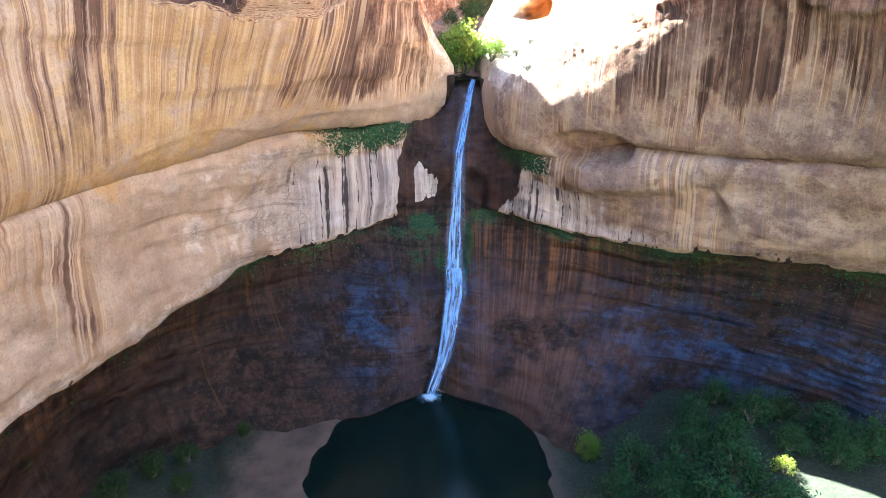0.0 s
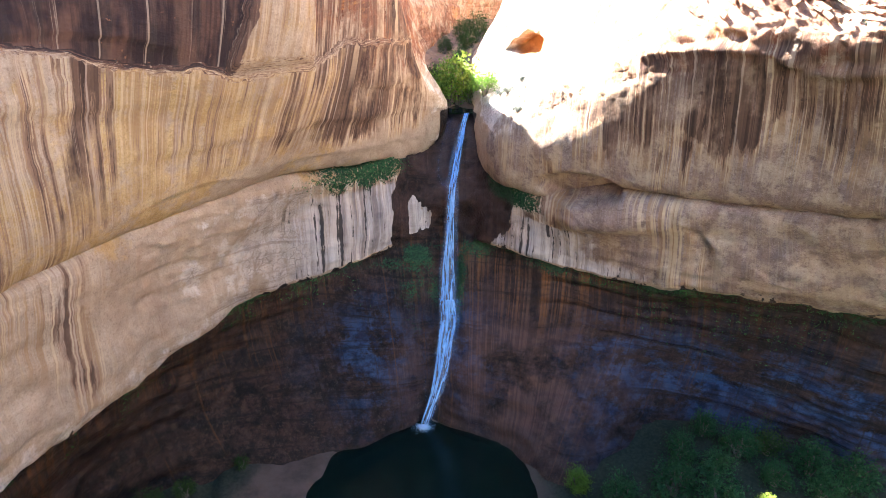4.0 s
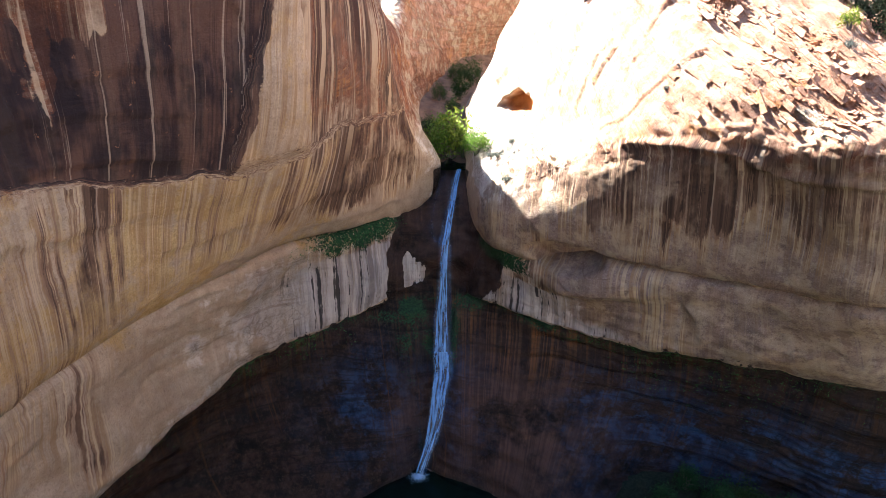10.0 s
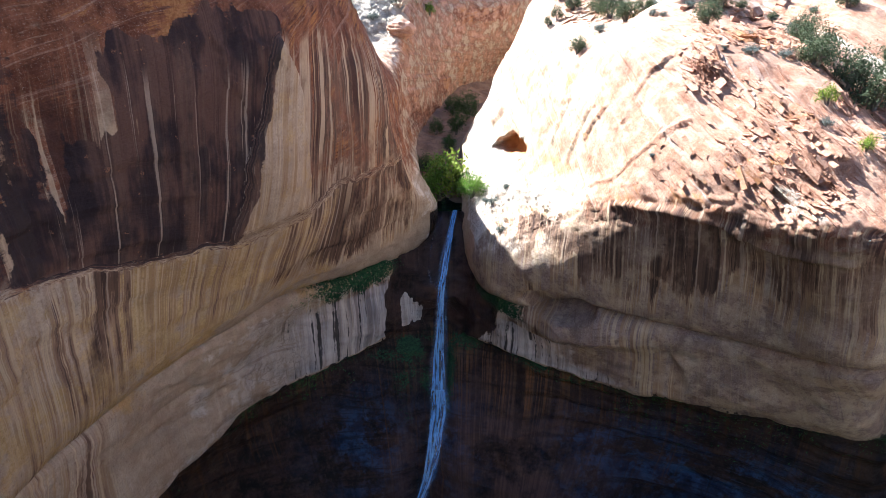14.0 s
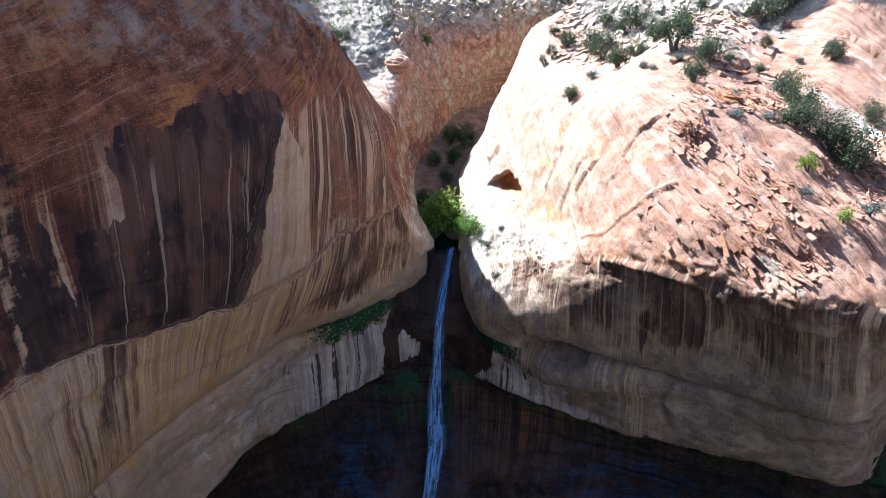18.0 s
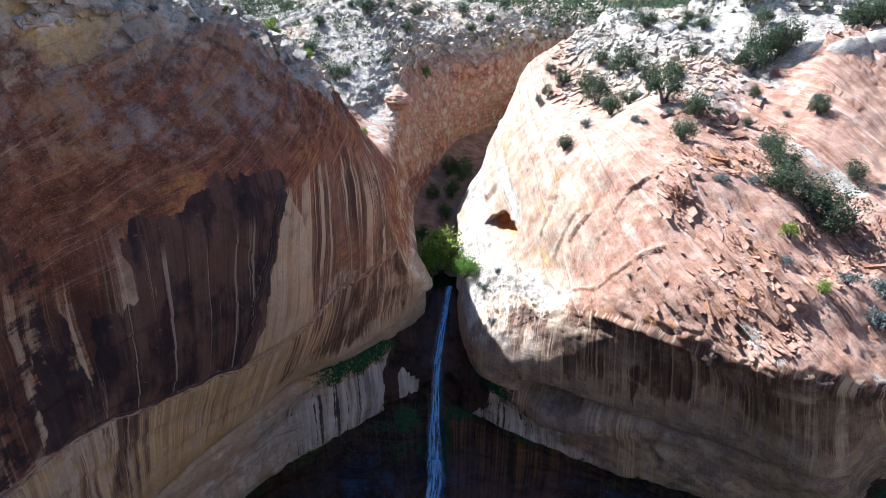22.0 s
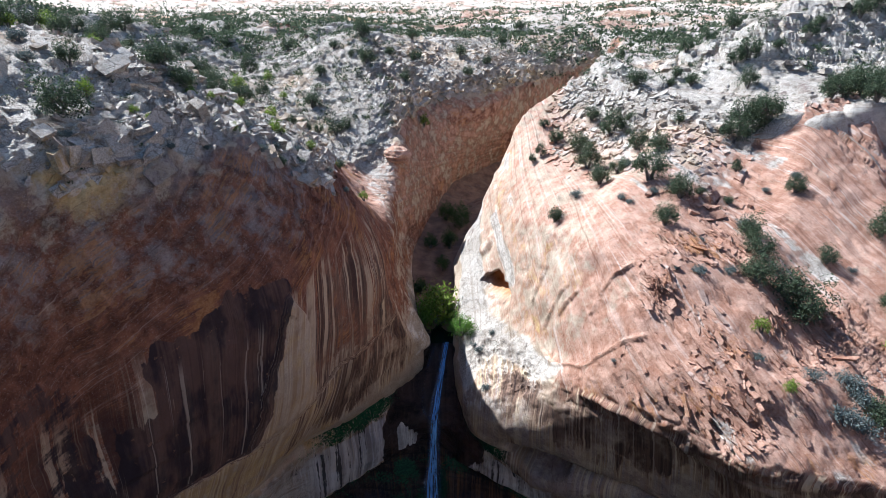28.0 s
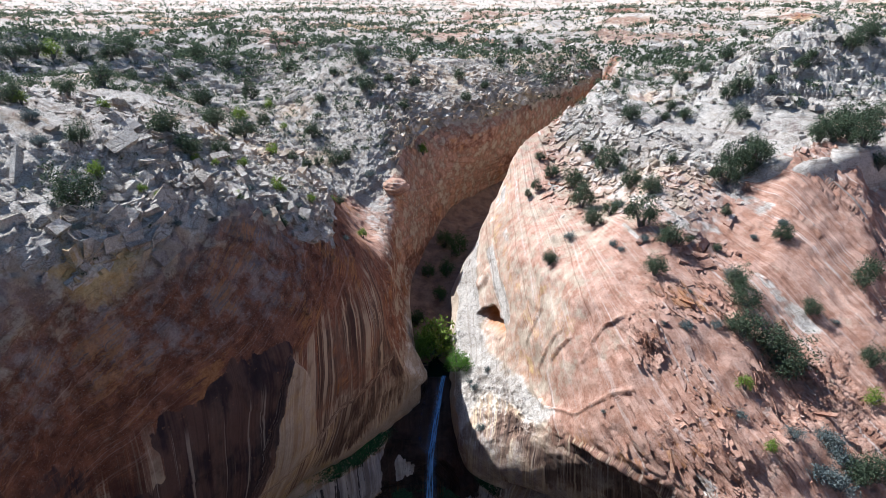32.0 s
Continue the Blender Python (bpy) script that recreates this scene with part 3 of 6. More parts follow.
WEST_SLOT = [
    [(-5, 80, 33.5), (-2.8, 75.6, 32.2), (-2.6, 73.6, 39.6), (-3.7, 70.8, 46), (-4.4, 68, 52), (-5.2, 66.8, 58.5), (-6.3, 68.5, 62.5), (-8, 72, 64.6), (-10.5, 77, 66.3), (-15, 83.5, 70.2), (-21, 98, 68.6), (-42, 133, 74)],
    [(-0.6, 85, 34), (1.0, 79.4, 34.6), (1.3, 78.8, 38.6), (-1.9, 77.2, 43.4), (-4.1, 75.5, 51), (-4.9, 75.5, 55.5), (-6, 77, 58.5), (-7.5, 80, 61), (-10, 85, 61.4), (-13, 91, 62.8), (-19, 106, 65.4), (-34, 137, 74)],
    [(-5, 91, 38), (-1, 86.5, 39), (-2.2, 85.5, 43), (-3.6, 84.5, 48), (-4.1, 84, 51.4), (-4.3, 84.3, 54.2), (-5.1, 85.8, 56.2), (-6.6, 88.5, 57.6), (-8.3, 92, 57.8), (-10.8, 98, 59.2), (-17, 112, 66), (-28, 138, 77)],
    [(-6, 102, 42), (-2.5, 100, 43), (-3.5, 99.5, 46), (-4.4, 98.5, 49), (-4.6, 98.3, 51.5), (-4.6, 98.3, 53.8), (-5.0, 98.8, 55.6), (-5.8, 100, 57), (-6.8, 102, 58.2), (-9, 106, 60.6), (-13, 116, 68), (-23, 142, 80)],
]
WEST_BEND = [
    [(-1, 118, 43), (0, 112, 45), (-1, 110, 48), (-2, 108, 51), (-2.8, 107, 53.5), (-3.2, 107, 56), (-3.5, 107.5, 58), (-3.8, 108.5, 60.5), (-4.3, 110.5, 63), (-5.2, 115, 66), (-8, 126, 73.4), (-17, 150, 82.5)],
    [(6.1, 137.2, 42.5), (7.1, 133, 44.6), (6.1, 131, 47.7), (4.5, 127.8, 50.9), (3, 125.8, 54), (1.9, 124.7, 57.1), (1.3, 124.7, 59.7), (0.9, 125.2, 62.3), (0.9, 127.1, 65.4), (0.9, 132, 69.1), (0.9, 140.3, 73.7), (4, 174.6, 79.5)],
    [(23.3, 158.2, 41.4), (21.1, 152.9, 44.6), (19.5, 150.7, 47.9), (17.9, 147.5, 51.1), (17.1, 145.4, 54.3), (16.3, 143.8, 56.9), (15.8, 142.7, 59.6), (15.8, 142.2, 62.8), (16.3, 142.7, 66), (16.8, 146.4, 69.3), (17.9, 156.1, 74.1), (21.1, 190.3, 78.9)],
    [(42.4, 180.5, 39.2), (40.2, 176, 42.6), (39, 174.9, 47.1), (37.9, 172.6, 50.5), (36.8, 170.4, 53.9), (36.2, 169.2, 57.3), (35.7, 168.1, 60.7), (35.7, 168.1, 64.1), (36.2, 168.7, 67.5), (36.8, 171.5, 70.9), (37.9, 181.7, 74.8), (41.3, 212.2, 78.8)],
    [(71, 216.5, 37.7), (67.3, 212.8, 42.6), (66, 211.5, 46.4), (64.8, 210.3, 50.1), (64.2, 209.1, 53.8), (63.5, 207.8, 57.5), (63.5, 207.8, 61.2), (63.5, 207.8, 65), (63.5, 208.4, 68.7), (63.5, 211.5, 72.4), (63.5, 222.7, 76.1), (66, 253.7, 79.8)],
]

# ---- the east dome: inner edge, foot on the ledge, face, brow, slope, crown, far slope ----
EAST_FACE = [
    # two unseen rows, added so sunlit rock throws warm light back
    [(98, -130, 34), (88, -130, 34), (86, -130, 39), (84, -130, 44), (84, -130, 47), (86, -130, 50), (89, -130, 53), (94, -130, 57), (100, -130, 62), (114, -130, 70), (140, -130, 80)],
    [(104, 16, 34), (93, 12, 34), (90, 10, 39), (88, 9, 44), (87, 9, 47), (88, 11, 50), (90, 13, 52), (94, 16, 55), (100, 20, 60), (113, 26, 68), (138, 34, 80)],
    [(80, 62, 34), (74, 46, 34), (72, 42, 39), (70, 38, 44), (66.5, 36.5, 47.6), (69, 42, 50), (70, 46, 51.5), (71, 52, 53.5), (72, 58, 56), (75, 70, 61.5), (85, 99, 75)],
    [(58, 60, 34), (52, 48.3, 33.5), (49.5, 43.8, 39), (46.3, 40.2, 44.3), (45, 39.2, 47.2), (47.5, 43.5, 49), (48, 47.5, 51), (49.5, 52.5, 53.4), (52, 57.5, 55.8), (58.5, 69, 62), (67, 91, 74)],
    [(47, 55, 34.5), (41, 44.4, 33.5), (38, 42.4, 39), (34.4, 41.3, 44.4), (32.4, 40.5, 48.4), (35.5, 43.5, 51.2), (38, 46, 53), (41, 51, 53.2), (44, 57.5, 55.8), (50.5, 70, 63.2), (58, 87, 72.8)],
    [(41, 58, 34), (35.8, 48.6, 33.2), (32.2, 48, 38.5), (30.6, 46.5, 43), (29, 43.2, 47.7), (30.5, 44.8, 50.3), (32.3, 46.5, 53.5), (34.5, 50.5, 55.8), (37.8, 57.8, 58.6), (46, 71, 62.8), (53, 91, 70)],
    [(34, 62, 34), (29, 54, 32.2), (27, 51.9, 37.5), (26, 50, 43), (25.2, 47.6, 48), (25.9, 48.8, 52), (27, 52.4, 54.5), (28.6, 55.2, 57.6), (31.3, 58, 60.2), (42, 74, 63.5), (51, 92, 70)],
    [(26, 66, 34), (21.4, 58.6, 32), (19.8, 56.5, 36.5), (19.2, 55.8, 41.5), (20.4, 54.6, 46), (22.3, 54.8, 51), (24, 56, 55.5), (26, 58, 58.5), (28.5, 61.5, 61.2), (38, 77, 65.6), (48, 96, 70.8)],
]
EAST_NOTCH = [
    [(17, 70, 34), (14.5, 62.8, 30.6), (13.8, 60, 36.3), (13.8, 61, 40), (15.5, 62, 43), (18.3, 62.5, 46), (19.3, 63.5, 51.5), (20.8, 64.8, 56.4), (23.6, 68.2, 61.2), (35, 82.5, 66.6), (46, 101, 71.5)],
    [(9, 73, 34), (8.5, 66.8, 31), (8, 64.2, 35.8), (9.6, 64, 39.5), (12.5, 67.5, 42), (16, 69.5, 45.5), (17.3, 70.5, 51), (19.2, 71.5, 56), (22.5, 75.5, 60.5), (34, 91, 65.5), (44, 106, 72)],
    [(7.5, 80, 34), (6.2, 73.5, 31.5), (6.1, 69.5, 35.8), (6.9, 69.5, 38.6), (9.6, 72.8, 41), (13.5, 76, 44.3), (15.3, 77, 50), (17, 78, 55.5), (20.5, 82, 60.6), (32, 98, 65.8), (42, 112, 73.5)],
    [(7, 86, 35), (5.3, 80, 36.2), (5.7, 78.5, 37.8), (6.7, 77.3, 39.2), (8.5, 78.7, 41), (11.5, 81.5, 43.5), (13, 83, 48), (14.5, 84, 53.5), (18.5, 88, 60.3), (31, 104, 66), (41, 117, 74)],
    [(7, 94, 38), (5.3, 88.5, 39.3), (5.9, 88, 41.3), (6.5, 88, 43), (8.5, 88.5, 45), (10.5, 89, 47.5), (12.5, 90, 51), (14.5, 92, 55.5), (18.5, 96, 61), (29, 111, 67.5), (41, 123, 75.8)],
    [(7, 108, 42), (6.5, 103, 44), (7.5, 102, 46), (8.8, 101.5, 48), (10.2, 101.5, 50.5), (11.5, 102, 53), (13.5, 103, 56.5), (16, 105, 60.5), (20, 108, 64.8), (29, 119, 70), (42, 131, 77)],
    [(14, 122, 44), (12.5, 118, 46), (13.5, 117, 48.5), (15, 116.5, 51), (16.3, 116.5, 54), (17.7, 117, 58.5), (19.3, 118, 63), (21.2, 118.5, 68.2), (25.5, 122, 70), (34, 130, 73.5), (47, 142, 77.3)],
    [(26, 136, 45), (25, 133, 48), (26, 132, 51), (27, 131.5, 54), (28, 131.5, 57), (29.5, 132, 60), (31, 133, 63), (33, 134, 66.5), (36, 135.5, 69.5), (43, 142, 73), (55, 155, 76)],
    [(50, 152, 46), (49, 149, 50), (49.5, 148, 53), (50, 148, 56), (50.5, 148, 59), (51, 148, 62), (52, 148.5, 65), (53, 149, 69), (55, 150, 72), (59, 156, 75), (66, 166, 77.5)],
]


def tuck(net):
    """Adds one more row that dives under the open country behind."""
    out = []
    for row in net:
        a, b = np.array(row[-2], float), np.array(row[-1], float)
        d = (b - a) * (1, 1, 0)
        d /= max(np.linalg.norm(d), 1e-6)
        out.append([*row, tuple(b + d * 9 + np.array((0, 0, -9)))])
    return out


def rgba(*columns):
    return np.stack(columns, 1)


DETAIL = 0.23
lower = Sheet(ALCOVE_WEST + ALCOVE_BACK + ALCOVE_EAST, [4.0, 3.0, 0.7] + [DETAIL] * 14 + [0.7, 2.5, 5.0], [DETAIL] * 3 + [0.2] + [DETAIL] * 2 + [0.8])
west = Sheet(tuck(WEST_NEAR + WEST_FACE + WEST_SLOT + WEST_BEND), [4.0, 3.0, 0.5] + [DETAIL] * 9 + [DETAIL * 1.2] * 3 + [0.45, 0.5, 0.7, 1.0], [0.8] + [DETAIL] * 8 + [0.24, 0.34, 1.2])
east = Sheet(tuck(EAST_FACE + EAST_NOTCH), [5.0, 2.0, 0.45, 0.3] + [DETAIL] * 8 + [0.35, 0.45, 0.6, 0.9], [0.8] + [DETAIL] * 7 + [0.28, 0.36, 1.2])


def hollow(q):
    """The shallow hollow under the east wall, beside the falls."""
    along = (q[:, 0] - 15.8) * 0.8 - (q[:, 1] - 60.8) * 0.6
    inward = (q[:, 0] - 15.8) * 0.6 + (q[:, 1] - 60.8) * 0.8
    d = np.sqrt((along / 4.6) ** 2 + (inward / 4.0) ** 2 + ((q[:, 2] - 31.8) / 1.9) ** 2)
    return (2.4 * smooth(1.1, 0.8, d))[:, None] * np.array((0.5, 0.86, 0.0))


def ledges(q, step, sharp=0.2):
    """Stair-like profile across bedding planes: a slow rise and a sharp drop."""
    t = q / step
    f = t - np.floor(t)
    return np.where(f < 1 - sharp, f / (1 - sharp), (1 - f) / sharp) - 0.5


# lower wall
p, n = lower.p, lower.normals(True)
plumb = 32 * np.arctan2(p[:, 0] - 3, p[:, 1] - 32)
u, b = lower.u - 1, lower.b
inside = smooth(3.9, 3.3, b)
mask = 0.5 + 0.5 * vnoise(p * 0.1, 9)
bed = p[:, 2] + 0.08 * p[:, 0] + 0.12 * p[:, 1] + 0.8 * fbm(p * 0.06, 3, 5)
relief = fbm(p * (0.12, 0.12, 0.2), 4, 3) * 0.5 + fbm(p * 0.5, 5, 8) * 0.16
relief += inside * (ledges(bed, 3.1, 0.3) * 0.8 * mask + ledges(bed + 0.4 * fbm(p * 0.4, 2, 10), 0.9, 0.25) * 0.25 * (1 - mask)) * (0.5 + 1.1 * smooth(10.5, 12.5, u))
relief += (1 - inside) * ledges(bed, 2.3, 0.1) * 0.16 * smooth(-0.2, 0.3, vnoise(p * 0.15, 12))
relief -= bump_at(u, 12.45, 0.75) * bump_at(b, 5.45, 0.55) * 2.6
relief += 0.5 * smooth(0.15, 0.0, np.abs(u - 13.6 - 0.1 * (b - 5)) ) * bump_at(b, 5, 0.5)
relief -= 0.45 * smooth(13.5, 13.62, u - 0.15 * np.sin(3 * b)) * bump_at(b, 4.9, 0.55) * smooth(16, 14.5, u)
relief += (1 - inside) * 0.14 * (ledges(bed + 0.6 * fbm(p * 0.25, 3, 111), 1.4, 0.12) * smooth(0.0, 0.35, vnoise(p * 0.2, 112)) + 0.16 * fbm(p * 1.1, 4, 113, 0.6) * smooth(10.5, 12, u))
relief *= smooth(0, 0.3, b)
lower.p = p + n * relief[:, None]
lower.p = lower.p + hollow(lower.p)
p = lower.p
falls = smooth(7.5, 7.62, u + 0.09 * fbm(p * (0.8, 0.8, 0.2), 3, 15)) * smooth(11.2, 11.05, u + 0.12 * fbm(p * (0.8, 0.8, 0.2), 3, 16))
above = smooth(3.85, 4.0, b)
ragged = fbm(p * (0.5, 0.5, 0.15), 3, 17)
mossw = smooth(2.4, 3.3, b) * inside * (0.55 + 0.7 * fbm(p * 0.12, 3, 14)) * (0.35 + 0.65 * np.maximum(smooth(8, 5, u), smooth(11.5, 13.5, u)))
mossw += inside * bump_at(b, 3.3, 0.5) * (0.25 + 0.7 * fbm(p * 0.35, 3, 13))
mossw += smooth(5.35, 5.75, b + 0.2 * ragged) * smooth(5.9, 7.0, u) * smooth(7.9, 7.4, u) * 0.8 + smooth(5.2, 5.5, b) * smooth(10.2, 10.6, u) * smooth(11.9, 11.3, u) * 0.8
mossw += 1.0 * bump_at(u, 8.3, 0.6) * bump_at(b, 2.5, 0.9) * (0.75 + 0.6 * ragged) + 0.7 * bump_at(u, 9.75, 0.3) * bump_at(b, 2.5, 0.9)
drips = fbm(p * (1.6, 1.6, 0.12), 3, 19)
calcite = smooth(-4.0, -3.7, p[:, 0] + 0.25 * drips) * smooth(-0.8, -1.1, p[:, 0] + 0.25 * drips) * smooth(21.5, 21.9, p[:, 2] + 0.5 * drips) * smooth(27.4, 26.2, p[:, 2] + 1.2 * drips) * (b > 3.9) * (1 - 0.4 * smooth(0.35, 0.6, drips))
# everything under the lip takes the painted shade, and the chute by the falls
wet_shaded_w = np.maximum(smooth(3.98, 3.5, b - 0.35 * np.maximum(drips, 0)), falls * (1 - calcite))
pale = above * (smooth(4.2, 5.4, u + 0.9 * fbm(p * 0.2, 4, 28)) * smooth(12.2, 11.2, u) * (0.9 + 0.5 * ragged) * smooth(6.0, 5.6, b) + 0.55 * bump_at(b, 4.08, 0.2)) * (1 - falls) + calcite
lime = calcite + above * (1 - falls) * (smooth(5.2, 6.9, u) * smooth(7.75, 7.55, u) * smooth(5.7, 5.2, b) + smooth(13.0, 11.4, u) * smooth(10.9, 11.1, u) * smooth(5.3, 4.9, b) + 0.45 * bump_at(b, 4.1, 0.2) * smooth(4.5, 6, u) * smooth(13.6, 12.5, u))
lower_zones = {
    "tint": rgba(0 * u, np.clip(pale, 0, 1), np.clip(0.5 * above * smooth(0.1, 0.5, vnoise(p * 0.12, 18)), 0, 1), 0.2 * inside + 0.55 * above * smooth(11.2, 12.2, u) + 0.25 * above * smooth(12, 12.6, u) * smooth(13.2, 12.6, u) * smooth(5.2, 5.6, b)),
    "coat": rgba(np.clip(above * (0.12 + 0.75 * bump_at(u, 7.2, 0.5) + 0.75 * bump_at(u, 11.2, 0.6) + 0.85 * bump_at(u, 2.93, 0.14) * smooth(4.1, 4.6, b) + 0.25 * smooth(3.5, 2.9, u) * smooth(4.6, 5.6, b) + 0.35 * bump_at(u, 13.2, 0.25)), 0, 1), np.clip(inside * (bump_at(u, 11.2, 1.5) * bump_at(b, 1.2, 1.1) + 0.6 * bump_at(u, 8, 1.0) * bump_at(b, 1.0, 0.6)) + 0.55 * falls * above * (1 - calcite), 0, 1), np.clip(mossw, 0, 1), np.clip(wet_shaded_w, 0, 1)),
    # the first channel here places the painted sky sheen
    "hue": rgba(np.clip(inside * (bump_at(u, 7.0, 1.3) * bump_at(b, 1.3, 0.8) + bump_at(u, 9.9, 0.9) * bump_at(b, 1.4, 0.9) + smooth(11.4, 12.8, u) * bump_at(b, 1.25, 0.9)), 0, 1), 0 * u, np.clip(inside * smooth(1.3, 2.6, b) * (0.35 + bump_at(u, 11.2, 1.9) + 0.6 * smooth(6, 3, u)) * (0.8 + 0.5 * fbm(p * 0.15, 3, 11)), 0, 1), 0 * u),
    "flow": rgba(plumb, lower.up, bed, 0 * u),
    "crust": rgba(np.clip(lime, 0, 1), 0 * u, 0 * u, 0 * u),
}
tagged(lower.build("alcove_wall", ROCK, True, lower_zones), "damp sandstone alcove, its shade put into the colour, under a pale streaked overhang", "rock wall", kind="structure")

# west cliff
p, n = west.p, west.normals(True)
plumb = 0.42 * p[:, 0] + 0.91 * p[:, 1]
u, b = west.u - 1, west.b
z = p[:, 2]
brink = np.interp(u, (2, 3, 4, 5, 6, 7.2, 8.5, 10, 11.2), (7.75, 7.6, 7.85, 8.0, 7.3, 6.7, 9.3, 9.5, 8.8))
top = smooth(-0.2, 0.25, b - brink + 0.22 * fbm(p * 0.3, 3, 20))
gap, ident = cells(p * (0.75, 0.75, 1.2) + 0.35 * np.stack([fbm(p * 0.3, 2, 31 + k) for k in range(3)], 1), 5)
big_gap, big_id = cells(p * (0.21, 0.21, 0.34) + 0.25 * np.stack([fbm(p * 0.2, 2, 41 + k) for k in range(3)], 1), 6)
tip = smooth(48, 62, z)
bed = z + 0.22 * (1 - tip) * (p[:, 0] + 12) - (0.10 + 0.36 * tip) * (p[:, 1] - 48) + 1.2 * fbm(p * 0.06, 3, 21)
step_z = np.interp(u, (2.2, 3.46, 4.23, 5.4, 6.4, 7.5), (48, 46.2, 45, 45.2, 47, 47)) + 0.35 * fbm(p * 0.35, 3, 25)
upper = smooth(-0.25, 0.25, z - step_z)
relief = fbm(p * 0.07, 3, 22) * 0.45 + fbm(p * 0.45, 5, 23) * (0.05 + 0.08 * top)
relief += upper * 0.2 * smooth(8.5, 7.2, u)
flake_gap, flake_id = cells(p * (0.3, 0.3, 0.22) + 0.5 * np.stack([fbm(p * 0.3, 3, 131 + k) for k in range(3)], 1), 13)
relief += (1 - top) * (flake_id - 0.5) * 0.32 * smooth(0.0, 0.03, flake_gap) * smooth(-0.1, 0.25, vnoise(p * 0.09, 134))
relief += (1 - top) * ledges(bed + 0.5 * fbm(p * 0.3, 2, 27), 4.2, 0.08) * 0.2 * smooth(-0.1, 0.4, vnoise(p * 0.08, 24))
brow = smooth(61, 66, z) * (1 - top) * smooth(10, 8.5, u)
relief += smooth(64, 70, z) * (1 - top) * smooth(9, 8, u) * (0.22 * fbm(p * 0.8, 4, 28, 0.6) + ledges(bed + 0.3 * fbm(p * 0.4, 2, 29), 1.6, 0.3) * 0.3)
relief += brow * ((ident - 0.5) * 0.2 * smooth(0.02, 0.06, gap) - 0.14 * smooth(0.05, 0.0, gap) - 0.3 * smooth(0.05, 0.0, big_gap))
lens_gap, lens_id = cells(np.stack([0.42 * (0.47 * p[:, 0] + 0.88 * p[:, 1]), 1.05 * (0.88 * p[:, 0] - 0.47 * p[:, 1]), 0.9 * z], 1) + 0.3 * np.stack([fbm(p * 0.35, 2, 33 + k) for k in range(3)], 1), 11)
lens = (lens_id - 0.5) * 0.3 * smooth(0.0, 0.1, lens_gap) - 0.3 * smooth(0.08, 0.0, lens_gap)
blocky = (ident - 0.5) * 0.7 * smooth(0.02, 0.12, gap) - 0.35 * smooth(0.1, 0.0, gap)
relief += top * (blocky * 0.12 + lens + (big_id - 0.5) * 0.4 * smooth(0.0, 0.15, big_gap) - 0.4 * smooth(0.06, 0, big_gap) + ledges(bed + 0.3 * fbm(p * 0.3, 2, 29), 1.5, 0.14) * 0.3)
bend = smooth(10.6, 11.8, u)
relief += bend * (1 - top) * (ledges(bed * 0.9 + 0.35 * p[:, 0], 2.6, 0.15) * 0.2)
edge_u = u + 0.05 * fbm(p * 0.5, 3, 26)
slab = smooth(4.2, 4.28, edge_u - 0.035 * (z - 50)) * smooth(5.55, 5.45, edge_u + 0.06 * np.maximum(z - 56, 0)) * smooth(44.8, 46.5, z) * smooth(62.5, 61.9, z + 5.5 * np.maximum(u - 4.75, 0))
relief -= 0.5 * slab
relief *= smooth(0, 0.6, b)
west.p = p + n * relief[:, None]
p = west.p
z = p[:, 2]
slot = smooth(8.6, 10.0, u)
ragged = fbm(p * (0.35, 0.35, 0.12), 4, 51)
dark_patch = smooth(2.15, 2.75, u + 0.45 * ragged - 0.085 * np.maximum(z - 55, 0)) * smooth(4.5, 4.2, edge_u - 0.035 * (z - 50)) * upper * smooth(64.8, 62.0, z + 1.2 * ragged)
dark_patch = np.maximum(dark_patch, 0.42 * smooth(2.9, 2.1, u) * upper * smooth(67, 62, z + 1.5 * ragged))
stained = smooth(64, 58, z + ragged) * smooth(9.0, 8.2, u) * (0.62 + 0.25 * smooth(5, 6, u)) * smooth(35.5, 39.5, z + 1.5 * ragged + 4.5 * np.maximum(3.9 - u, 0)) * (1 - 0.4 * slab)
stained = stained * (upper + (1 - upper) * (0.85 + 0.15 * smooth(4.6, 5.6, u)))
stained = np.maximum(stained, (0.58 + 0.14 * smooth(4.8, 5.6, u)) * smooth(8.2, 7.6, u) * (1 - upper) * smooth(35, 38, z + 1.2 * ragged + 4.5 * np.maximum(3.9 - u, 0)))
stained = stained * (1 - 0.65 * upper * smooth(3.0, 2.3, u))
stained = np.maximum(stained, 0.95 * (1 - upper) * bump_at(u, 3.0, 0.16))
redw = smooth(45, 50, z + 1.5 * fbm(p * 0.15, 3, 53)) * (0.85 + 0.15 * smooth(55, 62, z)) * smooth(80, 70, z + 1.5 * fbm(p * 0.2, 3, 54)) * smooth(11, 9.5, u) * (1 - slab)
redw = np.maximum(redw, (0.6 + 0.35 * smooth(0.0, 0.5, vnoise(p * (0.08, 0.08, 0.2), 52))) * bend * smooth(8.6, 7.6, b + 0.4 * ragged))
redw = np.maximum(redw, 0.5 * slot * (1 - bend) * smooth(9, 8, b))
redw = np.maximum(redw, 0.6 * smooth(5.2, 7.0, u) * smooth(38, 45, z) * (1 - top)) * (1 - 0.85 * top)
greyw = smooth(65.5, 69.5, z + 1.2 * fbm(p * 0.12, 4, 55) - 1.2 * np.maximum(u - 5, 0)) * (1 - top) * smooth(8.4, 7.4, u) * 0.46
